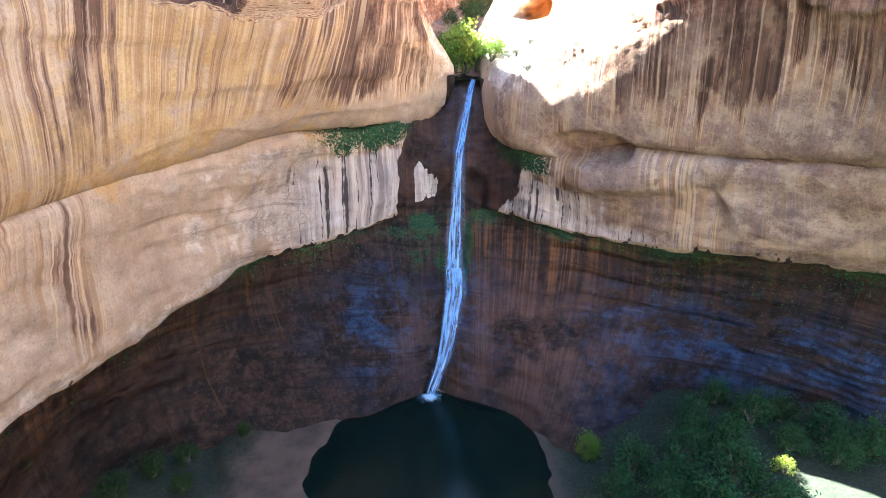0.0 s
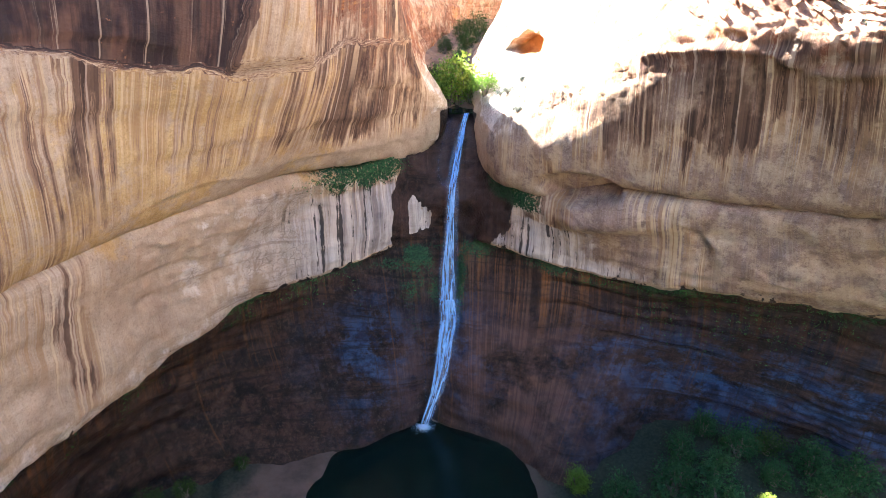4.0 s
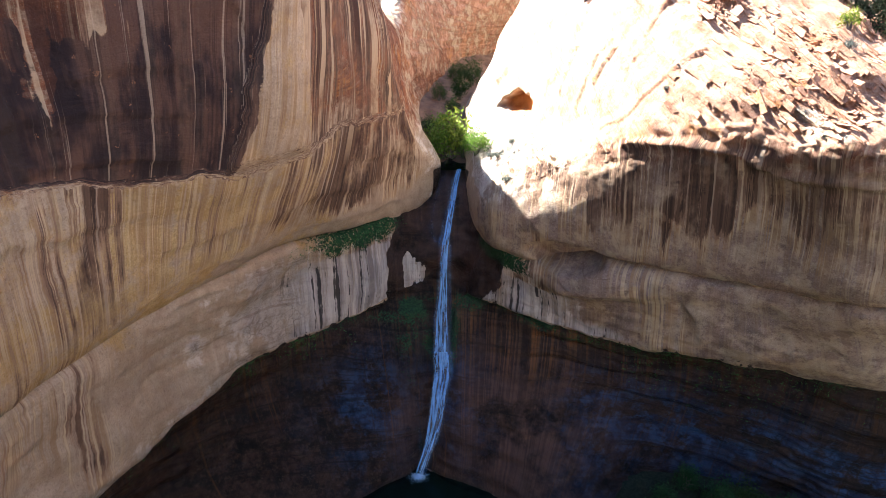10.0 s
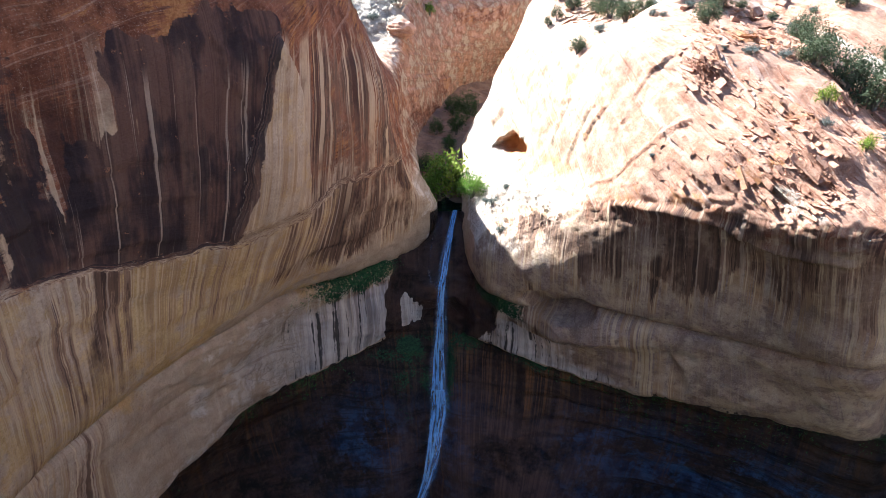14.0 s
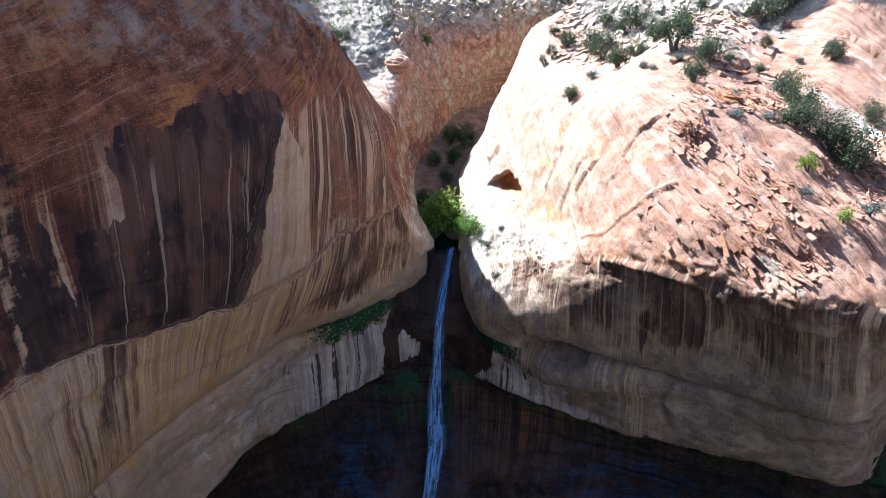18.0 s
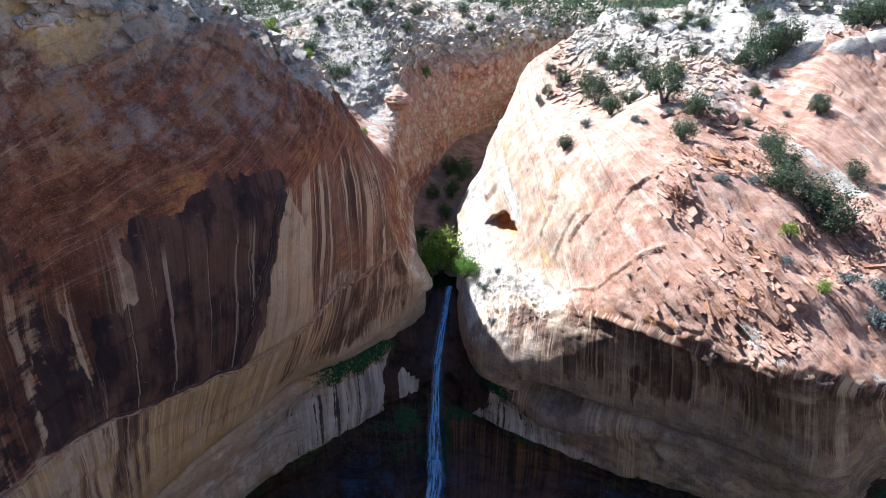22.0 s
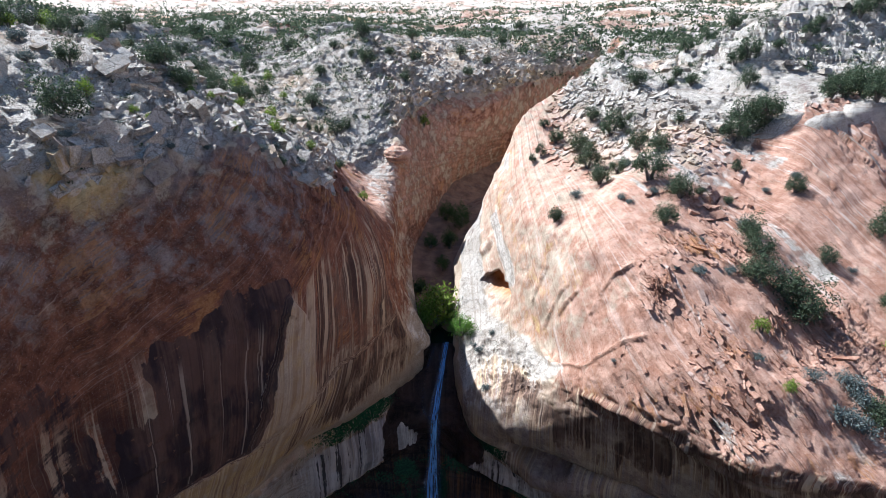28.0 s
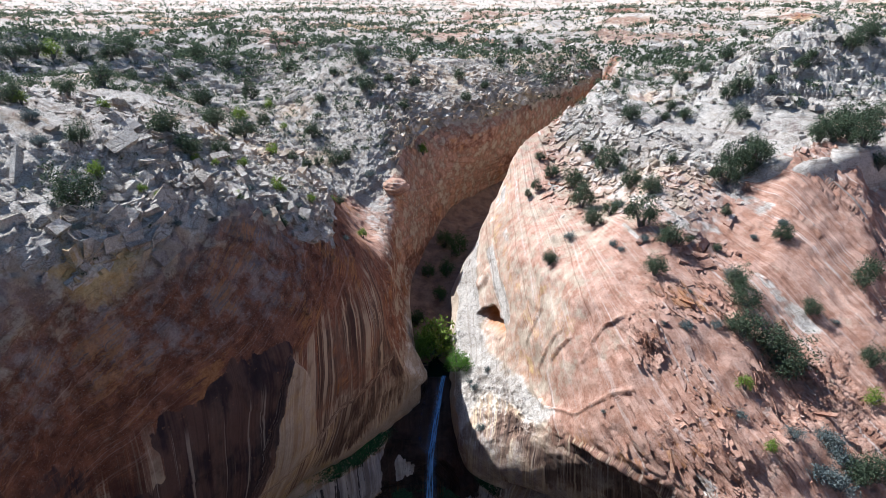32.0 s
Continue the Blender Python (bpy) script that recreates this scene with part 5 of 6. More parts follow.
def falling_material(name, cover, contrast):
    """White water: strands of foam with gaps between them. UV runs across and down the stream."""
    m = Nodes(name)
    uv = m.add("ShaderNodeUVMap").outputs[0]
    s = m.add("ShaderNodeSeparateXYZ")
    m.put(s.inputs[0], uv)
    strands = m.noise(m.scaled(uv, 7, 0.16, 1), 1.0, 6, 0.7, 0.2)
    puffs = m.noise(m.scaled(uv, 2.2, 0.5, 1), 1.0, 4, 0.6)
    side = m.math("MULTIPLY", m.ramp(s.outputs[0], 0.0, 0.22), m.ramp(s.outputs[0], 1.0, 0.78))
    a = m.math("ADD", m.math("MULTIPLY", strands, 0.75), m.math("MULTIPLY", puffs, 0.25))
    a = m.ramp(m.math("ADD", a, m.math("MULTIPLY", m.math("SUBTRACT", side, 1.0), 0.35)), cover, cover + contrast)
    b = m.bsdf
    # white foam, with the blue of the open sky put into its colour
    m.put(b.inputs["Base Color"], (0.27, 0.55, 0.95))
    b.inputs["Roughness"].default_value = 0.45
    m.put(b.inputs["Alpha"], m.math("MULTIPLY", a, m.ramp(s.outputs[1], 6.0, 32.0, 0.85, 0.72)))
    return m.mat


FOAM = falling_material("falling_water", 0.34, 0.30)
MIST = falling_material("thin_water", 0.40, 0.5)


def stream(name, path, widths, depth, material, parent, label, seed):
    """A sheet of water bent round its path, bulging towards the viewer."""
    path, widths = np.array(path, float), np.array(widths, float)
    t = np.linspace(0, len(path) - 1, 26 * (len(path) - 1))
    line = spline(path, t, 0)
    wide = np.interp(t, np.arange(len(widths)), widths)
    length = np.concatenate([[0], np.cumsum(np.sqrt((np.diff(line, axis=0) ** 2).sum(1)))])
    m = 9
    rows, coords = [], []
    rng = np.random.default_rng(seed)
    phase = rng.uniform(0, 6, 2)
    for k, (c, w) in enumerate(zip(line, wide)):
        sway = 0.015 * w * math.sin(length[k] * 1.1 + phase[0])
        for j in range(m):
            f = j / (m - 1) - 0.5
            jag = 0.03 * w * math.sin(length[k] * 2.3 + j * 1.7 + phase[1]) * abs(f)
            rows.append((c[0] + f * w + sway + jag, c[1] - depth * w * (0.5 - 2 * f * f), c[2]))
            coords.append((j / (m - 1), length[k] + seed))
    i = np.arange(len(rows)).reshape(-1, m)
    q = np.stack([i[:-1, :-1], i[1:, :-1], i[1:, 1:], i[:-1, 1:]], -1).reshape(-1, 4)
    me = mesh_from(name, np.array(rows), q, material)
    uv = me.uv_layers.new(name="UVMap")
    uv.data.foreach_set("uv", np.array(coords, np.float32)[q.ravel()].ravel())
    return part(name, me, parent, label)


CHUTE = [(4.2, 80.8, 37.1), (3.5, 78.0, 34.9), (2.75, 75.0, 31.7), (2.1, 72.0, 28.8)]
PLUNGE = [(2.1, 71.9, 28.9), (1.9, 71.3, 26.0), (1.75, 70.8, 22.0), (1.55, 70.0, 18.0), (1.5, 68.4, 14.0)]
SLIDE = [(1.5, 68.4, 14.2), (1.35, 66.4, 11.3), (0.85, 64.0, 8.2), (0.2, 62.2, 5.0), (-0.9, 60.7, 2.0), (-1.6, 59.9, 0.05)]
SIDE = [(-1.4, 69.0, 13.0), (-1.75, 66.4, 9.5), (-1.7, 64.0, 6.5), (-1.4, 61.8, 3.0), (-1.3, 60.6, 0.3)]
waterfall = tagged(new("waterfall"), "tall thin white waterfall dropping down a dark chute into the pool", "waterfall")
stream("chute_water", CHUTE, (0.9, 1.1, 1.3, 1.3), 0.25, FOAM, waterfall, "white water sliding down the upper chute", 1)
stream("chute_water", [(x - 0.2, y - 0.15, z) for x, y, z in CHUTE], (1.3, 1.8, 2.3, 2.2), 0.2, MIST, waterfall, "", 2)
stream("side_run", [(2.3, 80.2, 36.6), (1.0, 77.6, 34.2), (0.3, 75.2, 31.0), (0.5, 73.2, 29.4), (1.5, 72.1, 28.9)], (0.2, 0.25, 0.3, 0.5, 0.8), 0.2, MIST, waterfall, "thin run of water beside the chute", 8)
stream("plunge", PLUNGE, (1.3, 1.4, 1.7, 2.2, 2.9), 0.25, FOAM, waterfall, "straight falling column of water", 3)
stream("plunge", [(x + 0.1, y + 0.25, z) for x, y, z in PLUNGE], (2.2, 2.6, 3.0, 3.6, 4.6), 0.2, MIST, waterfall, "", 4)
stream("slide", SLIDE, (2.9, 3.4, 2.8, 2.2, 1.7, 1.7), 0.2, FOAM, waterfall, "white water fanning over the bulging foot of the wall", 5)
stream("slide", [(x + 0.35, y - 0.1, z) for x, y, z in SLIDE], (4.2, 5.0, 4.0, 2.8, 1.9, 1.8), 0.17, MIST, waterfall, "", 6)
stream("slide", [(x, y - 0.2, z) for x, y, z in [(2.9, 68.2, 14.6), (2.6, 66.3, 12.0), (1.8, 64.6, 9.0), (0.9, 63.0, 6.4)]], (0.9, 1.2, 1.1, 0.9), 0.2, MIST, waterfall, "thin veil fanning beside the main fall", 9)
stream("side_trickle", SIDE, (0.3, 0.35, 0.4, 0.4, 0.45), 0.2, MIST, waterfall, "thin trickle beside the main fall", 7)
# churned foam where the water meets the pool
rng = np.random.default_rng(4)
blobs_p, blobs_q = [], []
cube = np.array([(x, y, z) for x in (-1, 1) for y in (-1, 1) for z in (-1, 1)]) * 0.5
faces = np.array([(0, 1, 3, 2), (4, 6, 7, 5), (0, 4, 5, 1), (2, 3, 7, 6), (0, 2, 6, 4), (1, 5, 7, 3)])
for k in range(520):
    r = abs(rng.normal(0, 0.75))
    a = rng.uniform(0, math.tau)
    s = rng.uniform(0.03, 0.11) * (1.3 - min(r, 1.2) * 0.6)
    turn = np.array(Euler(rng.uniform(0, 6, 3)).to_matrix())
    blobs_p.append(cube @ turn.T * s + np.array((-1.7 + 1.15 * r * math.cos(a), 59.6 + 0.8 * r * math.sin(a), 0.02 + max(0, rng.normal(0.12, 0.16)) * math.exp(-r * 1.2))))
    blobs_q.append(faces + 8 * k)
# splash foam carries the same skylight blue as base colour
SKY_TINTED_FOAM = Nodes("foam")
SKY_TINTED_FOAM = SKY_TINTED_FOAM.finish((0.42, 0.66, 0.92), 0.5)
part("splash_foam", mesh_from("splash_foam", np.vstack(blobs_p), np.vstack(blobs_q), SKY_TINTED_FOAM), waterfall, "churned white foam at the foot of the fall")["kind"] = "stuff"


# ---- plants ----
def leaf_material(name, dark, light, glow):
    """Leaves: a colour of their own for each leaf and each plant; thin enough to let some sun through."""
    m = Nodes(name)
    island = m.add("ShaderNodeNewGeometry").outputs["Random Per Island"]
    plant = m.add("ShaderNodeObjectInfo").outputs["Random"]
    col = m.mix(island, dark, light)
    col = m.mix(m.ramp(plant, 0.0, 1.0, 0.0, 0.45), col, tuple(0.6 * d + 0.25 * e for d, e in zip(dark, light)))
    m.put(m.bsdf.inputs["Base Color"], col)
    m.bsdf.inputs["Roughness"].default_value = 0.75
    m.bsdf.inputs["Specular IOR Level"].default_value = 0.15
    thin = m.add("ShaderNodeBsdfTranslucent")
    m.put(thin.inputs["Color"], col)
    both = m.add("ShaderNodeMixShader")
    both.inputs[0].default_value = glow
    m.tree.links.new(m.bsdf.outputs[0], both.inputs[1])
    m.tree.links.new(thin.outputs[0], both.inputs[2])
    m.tree.links.new(both.outputs[0], m.tree.nodes["Material Output"].inputs["Surface"])
    return m.mat


def bark_material(name, dark, light):
    m = Nodes(name)
    a = m.noise(m.scaled(m.place(), 9, 9, 1.6), 1.0, 5, 0.65)
    return m.finish(m.mix(m.ramp(a, 0.35, 0.65), dark, light), 0.9, a, 0.6, 0.03)


NEEDLES = leaf_material("juniper_needles", (0.034, 0.048, 0.025), (0.12, 0.145, 0.075), 0.25)
SILVER = leaf_material("sage_leaves", (0.085, 0.10, 0.085), (0.20, 0.22, 0.195), 0.2)
YELLOW = leaf_material("young_leaves", (0.10, 0.15, 0.02), (0.28, 0.34, 0.06), 0.4)
GREEN_LEAF = leaf_material("willow_leaves", (0.045, 0.085, 0.016), (0.14, 0.21, 0.04), 0.35)
# lightened green: sun on the brink bushes is put into the leaf colour
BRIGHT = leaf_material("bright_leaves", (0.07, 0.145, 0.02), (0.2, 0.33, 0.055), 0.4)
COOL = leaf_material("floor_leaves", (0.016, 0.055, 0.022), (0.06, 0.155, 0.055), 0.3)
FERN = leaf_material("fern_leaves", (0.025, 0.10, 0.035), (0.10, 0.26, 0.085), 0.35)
# darker copy of the green, with the canyon's shade in its colour
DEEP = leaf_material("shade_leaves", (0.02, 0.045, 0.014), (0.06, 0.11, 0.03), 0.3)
BARK = bark_material("grey_bark", (0.06, 0.045, 0.035), (0.20, 0.165, 0.135))


def limb(points, radii, sides=6):
    """Tapered tube through points."""
    pts = np.array(points, float)
    rows = []
    for k, (c, r) in enumerate(zip(pts, radii)):
        d = pts[min(k + 1, len(pts) - 1)] - pts[max(k - 1, 0)]
        d /= max(np.linalg.norm(d), 1e-6)
        a = np.cross(d, (0.31, 0.95, 0.1))
        a /= max(np.linalg.norm(a), 1e-6)
        e = np.cross(d, a)
        for j in range(sides):
            t = math.tau * j / sides
            rows.append(c + r * (math.cos(t) * a + math.sin(t) * e))
    i = np.arange(len(rows)).reshape(-1, sides)
    n = np.roll(i, -1, 1)
    return np.array(rows), np.stack([i[:-1], n[:-1], n[1:], i[1:]], -1).reshape(-1, 4)


def plant_meshes(kind, seed, leaves, bark, height, spread, clumps, per, leaf, low, bare=0.0):
    """A unit plant (radius about 1): trunk with limbs, and a crown of clumps of small leaves."""
    rng = np.random.default_rng(seed)
    tp, tq, count = [], [], 0
    stems = rng.integers(2, 5)
    tips = []
    for k in range(stems):
        a = math.tau * (k + rng.uniform(0, 0.7)) / stems
        out = rng.uniform(0.25, 0.65) * spread
        h = height * rng.uniform(0.5, 0.85)
        pts = [(0, 0, -0.25), (0.1 * math.cos(a), 0.1 * math.sin(a), 0.12 * h), (0.5 * out * math.cos(a + 0.3), 0.5 * out * math.sin(a + 0.3), 0.5 * h), (out * math.cos(a), out * math.sin(a), h)]
        p, q = limb(pts, (0.13, 0.11, 0.07, 0.025))
        tp.append(p), tq.append(q + count)
        count += len(p)
        tips.append(pts[-1])
        for side in range(3):
            b = a + rng.uniform(-1.4, 1.4)
            s = np.array(pts[2]) * rng.uniform(0.7, 1.15)
            e = s + np.array((math.cos(b), math.sin(b), rng.uniform(0.1, 0.7))) * rng.uniform(0.3, 0.6) * spread
            p, q = limb([s, (s + e) / 2 + (0, 0, 0.05), e], (0.05, 0.035, 0.012), 5)
            tp.append(p), tq.append(q + count)
            count += len(p)
            tips.append(tuple(e))
    trunk = mesh_from(kind + "_trunk", np.vstack(tp), np.vstack(tq), bark)
    lp = []
    lobes = [(rng.normal(0, 0.25 * spread), rng.normal(0, 0.25 * spread), height * rng.uniform(0.55, 0.85), rng.uniform(0.4, 0.75)) for _ in range(5)]
    lobes += [(t[0], t[1], t[2], rng.uniform(0.22, 0.42)) for t in tips]
    for _ in range(clumps):
        cx, cy, cz, r = lobes[rng.integers(len(lobes))]
        d = rng.normal(0, 1, 3)
        d /= np.linalg.norm(d)
        c = np.array((cx, cy, cz)) + d * np.array((spread, spread, 0.75 * height)) * r * rng.uniform(0.55, 1.05)
        if c[2] < low * height:
            c[2] = low * height + rng.uniform(0, 0.2) * height
        size = rng.uniform(0.09, 0.2)
        for _ in range(per):
            o = c + rng.normal(0, size, 3)
            a = rng.normal(0, 1, 3)
            a /= np.linalg.norm(a)
            b = np.cross(a, rng.normal(0, 1, 3))
            b /= max(np.linalg.norm(b), 1e-6)
            s = leaf * rng.uniform(0.6, 1.4)
            lp += [o - a * s, o + b * s * 0.45, o + a * s, o - b * s * 0.45]
    lp = np.array(lp)
    crown = mesh_from(kind + "_crown", lp, np.arange(len(lp)).reshape(-1, 4), leaves, False)
    return trunk, crown


KINDS = {
    "juniper": [plant_meshes("juniper", 10 + k, NEEDLES, BARK, 1.7, 1.0, 290, 9, 0.062, 0.08) for k in range(5)],
    "sage": [plant_meshes("sage", 30 + k, SILVER, BARK, 0.95, 1.0, 120, 8, 0.08, 0.03) for k in range(3)],
    "young": [plant_meshes("young", 40 + k, YELLOW, BARK, 1.5, 0.95, 90, 8, 0.095, 0.08) for k in range(3)],
    "willow": [plant_meshes("willow", 50 + k, GREEN_LEAF, BARK, 1.9, 1.0, 260, 10, 0.06, 0.15) for k in range(3)],
    "bright": [plant_meshes("bright", 70 + k, BRIGHT, BARK, 1.5, 1.0, 300, 10, 0.055, 0.06) for k in range(2)],
    "floor": [plant_meshes("floor", 80 + k, COOL, BARK, 1.8, 1.0, 260, 10, 0.06, 0.12) for k in range(3)],
    "shade": [plant_meshes("shade", 60 + k, DEEP, BARK, 1.7, 1.0, 240, 10, 0.06, 0.1) for k in range(3)],
}
deps = bpy.context.evaluated_depsgraph_get()
TREES = [BVHTree.FromObject(ob, deps) for ob in (west_cliff, east_dome, plateau)]


def surface(x, y, trees=TREES, top=400.0):
    best = None
    for tree in trees:
        hit = tree.ray_cast(Vector((x, y, top)), Vector((0, 0, -1)))[0]
        if hit is not None and (best is None or hit.z > best):
            best = hit.z
    return best


def plant(name, kind, x, y, z, radius, label, category, group, tall=1.0):
    k = int(hash01(int(x * 10), int(y * 10), 0, 5) * 1000)
    trunk, crown = KINDS[kind][k % len(KINDS[kind])]
    root = new(name)
    root.matrix_world = Matrix.LocRotScale((x, y, z), Euler((0, 0, k * 0.37)), (radius, radius, radius * tall))
    tagged(root, label, category, group)
    part("trunk", trunk, root)
    part("crown", crown, root)
    return root


JUNIPERS_DOME = [(39.9, 110, 1.8), (33.1, 99.6, 2.2), (27.4, 98.9, 1.8), (26.9, 89.9, 2), (27, 82.5, 1.5), (30, 84.2, 1.2), (35.2, 92.2, 1.7), (36.1, 84.9, 1.6), (31.7, 75.7, 2.2), (34.3, 71.3, 1.6), (30.7, 66.1, 1.4), (19.6, 76.8, 1.1), (19.6, 99.1, 0.7), (21.2, 100, 1), (50.7, 86.7, 2.6), (51.8, 85.9, 2.2), (49.1, 87.6, 2), (58.2, 105.7, 1.7), (61.2, 112.9, 2.2), (58.9, 112.9, 1.5), (45.3, 79.7, 0.8), (49.8, 72.6, 1.2), (41.2, 72.5, 0.6), (57.7, 66.6, 1.7), (70.3, 85.7, 1.3), (65.1, 89.8, 2.6), (67.7, 89.8, 2.5), (76.9, 98.7, 2.4), (67.7, 86.7, 2), (63, 90, 1.8), (37.3, 72.4, 0.6), (54.2, 124.5, 1.3), (58.5, 125.9, 1.1), (49.5, 116, 1.1), (51, 112.3, 1.3), (47.5, 113.2, 0.9), (41.1, 91.4, 1), (36.5, 101.1, 0.9), (40.7, 65, 1.4), (40.4, 62, 1.5), (38.1, 57.5, 1.7), (41.2, 57, 1.9), (42.7, 54.9, 2.2), (48.8, 62.5, 1.1), (52.9, 56.4, 1.3), (45, 44.8, 1.5), (47.1, 45.1, 1.5), (23.1, 109.5, 0.9), (24.3, 103.2, 1.3), (43.8, 134.6, 1.1), (65.1, 128.9, 1.7), (47.5, 85.8, 2), (56.8, 96.4, 1.5), (133.5, 260.2, 3.4), (88.8, 125.4, 2.5), (92.5, 126.9, 2.6), (71.7, 98, 2.4), (79.4, 122.7, 1.1), (76.7, 120.4, 1.3), (31.8, 108.2, 1.4), (59.8, 125.4, 0.9), (67.2, 114.1, 1), (10.2, 144.5, 1.4), (15.4, 153, 1.2), (8.6, 155.8, 1.5), (34.2, 233.6, 2.2), (8.8, 308.1, 2.9), (21.7, 178.3, 1.4)]
JUNIPERS_BENCH = [(-22.9, 42.7, 1.5), (-26.3, 50.2, 1), (-51.8, 99.5, 1.9), (-35.9, 65.3, 1), (-75.9, 134.1, 3.1), (-23.5, 59.8, 1.5), (-21, 58.6, 1.3), (-19.7, 63.4, 1), (-13.4, 95, 0.8), (-18, 93.7, 0.9), (-19.3, 108.2, 0.9), (-22, 100, 1), (-31.2, 104.2, 1.6), (-34.2, 98.9, 1.8), (-45.9, 123.6, 2.2), (-57.2, 142.4, 1.6), (-54.9, 115, 1), (-70.4, 137, 2.1), (-69.4, 141.9, 2.1), (-40.4, 138.7, 2), (-38.7, 167.1, 1.6), (-22.2, 128.5, 1.2), (-20.7, 138.6, 1.1), (-16.2, 134.3, 0.8), (-12.5, 131.3, 1.9), (-22.3, 118.4, 1.6), (-14.8, 144.7, 2.1), (-19.7, 175, 1.2), (-16.5, 110.3, 1.4), (-14.7, 113, 1.1), (-12.3, 57.8, 0.6), (-11.1, 61.1, 0.5), (-88.7, 208.4, 3.1), (-129.7, 357.1, 3.4), (-76.2, 228.9, 3.3), (-60.9, 161.9, 2.1), (-81.6, 121.7, 3), (-81.2, 128.1, 3.1), (-34, 54.4, 1.1), (-54.6, 164.7, 1.8), (-57.5, 134.6, 1.5), (-4.1, 129.5, 1.2), (-8, 138.4, 1.1), (-2.2, 144.5, 1.4), (-1.7, 310.3, 3.3), (-3.7, 158.7, 1.5), (-31.7, 117.3, 1.3), (-31.4, 99.2, 1)]
SAGE = [(31.3, 72.7, 0.7), (31.9, 86.7, 1), (27.3, 72.9, 0.7), (50.8, 74.8, 0.7), (47, 74.3, 0.5), (41, 66.7, 1.2), (31.4, 57.2, 0.8), (34.3, 48.5, 0.7), (51.3, 61.4, 0.5), (35.2, 58, 0.7), (39.1, 47, 1), (43.5, 47.7, 1.4), (43.8, 46.4, 1.3), (40.9, 44.3, 1.5), (43, 44.2, 1.4), (45.6, 46.4, 0.6), (28.9, 57.5, 0.4), (33.7, 62.9, 0.6), (-30.7, 51.4, 0.8), (-9.9, 109.5, 1.1), (-8.3, 70.2, 0.5), (-9.8, 68.6, 0.5), (-13.3, 59.7, 0.8), (-16.4, 50.6, 0.4), (-20.6, 44.9, 0.4), (-27.9, 47.6, 0.8), (-27.8, 58.2, 0.5), (-13.4, 55.9, 0.6), (-15.4, 58.3, 0.6), (-12, 63.6, 0.5), (-18, 47.4, 0.4), (-21.6, 40.4, 0.5), (-23.8, 41.4, 0.4), (23.1, 80, 0.9), (31.7, 86.6, 0.9), (31.3, 72.8, 0.6), (41.3, 72.5, 0.6), (50.8, 74.7, 0.7), (46.9, 74.4, 0.5), (27.9, 71.4, 0.5)]
GREEN = [(35.8, 51.2, 0.9), (35.9, 45.3, 0.7), (50.5, 52, 1), (-23.9, 47.7, 0.8), (-79.4, 130.8, 2.1), (-20.1, 57.8, 0.6), (-17.6, 63.7, 0.6), (-25.1, 98.5, 1.1), (-14.5, 64, 0.9), (-13.5, 63.4, 0.5), (-15.4, 55, 0.5), (-11.5, 67.8, 0.6), (-14.1, 92.5, 0.6), (-36.1, 116.2, 1.5), (-34.3, 130.9, 1.1), (-33.3, 54.4, 0.7), (-31.9, 64, 0.7), (-20.9, 48.4, 0.4), (-19.8, 48.6, 0.4), (-18.2, 57.8, 0.4), (-8.9, 88.9, 0.9), (-0, 124.6, 1.3), (-27.8, 117.9, 0.8), (-19.5, 62.8, 0.5)]


for x, y, r in JUNIPERS_DOME:
    z = surface(x, y)
    if z is not None:
        plant("juniper", "juniper", x, y, z, min(r, 2.1) * 1.1, "large dark green juniper rooted in red slickrock" if r > 1.5 else "small dark green juniper on sunlit slickrock", "tree", "junipers on the dome")
for x, y, r in JUNIPERS_BENCH:
    z = surface(x, y)
    if z is not None:
        plant("juniper", "juniper", x, y, z, min(r, 2.1) * 1.1, "dark green juniper among white broken blocks", "tree", "junipers on the bench")
for x, y, r in SAGE:
    z = surface(x, y)
    if z is not None:
        plant("sagebrush", "sage", x, y, z, r * 1.1, "low silver grey sagebrush on bare rock", "shrub", "sagebrush")
for x, y, r in GREEN:
    z = surface(x, y)
    if z is not None:
        plant("shrub", "young", x, y, z, r * 1.1, "bright yellow green shrub in a rock crack", "shrub", "green shrubs")

# shrubs on the pale shelf beside the brink
for x, y, r in ((9.3, 64.9, 0.75), (8.9, 72.2, 0.8), (10.9, 75.0, 0.6), (8.2, 74.5, 0.6), (22.3, 53.9, 0.4)):
    z = surface(x, y)
    plant("sagebrush", "sage", x, y, z, r, "small grey green bush on the pale shelf by the falls", "shrub", "shelf shrubs")

# thicket in the canyon mouth behind the brink
CANYON = [BVHTree.FromObject(bpy.data.objects["ground_canyon"], deps)]
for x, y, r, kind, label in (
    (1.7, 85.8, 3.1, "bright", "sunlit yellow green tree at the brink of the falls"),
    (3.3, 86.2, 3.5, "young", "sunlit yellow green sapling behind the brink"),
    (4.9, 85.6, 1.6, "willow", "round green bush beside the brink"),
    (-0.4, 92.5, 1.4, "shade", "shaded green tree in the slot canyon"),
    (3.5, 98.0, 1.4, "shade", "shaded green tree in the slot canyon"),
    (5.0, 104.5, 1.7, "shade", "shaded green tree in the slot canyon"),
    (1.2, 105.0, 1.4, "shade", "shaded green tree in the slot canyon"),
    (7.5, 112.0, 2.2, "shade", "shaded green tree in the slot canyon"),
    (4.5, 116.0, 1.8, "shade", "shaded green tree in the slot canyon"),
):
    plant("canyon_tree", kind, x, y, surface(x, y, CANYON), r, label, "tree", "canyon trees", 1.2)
plant("brink_bush", "bright", 6.6, 78.6, surface(6.9, 78.2) - 0.2, 2.2, "round bright green bush in the sun beside the brink", "shrub", "shelf shrubs")

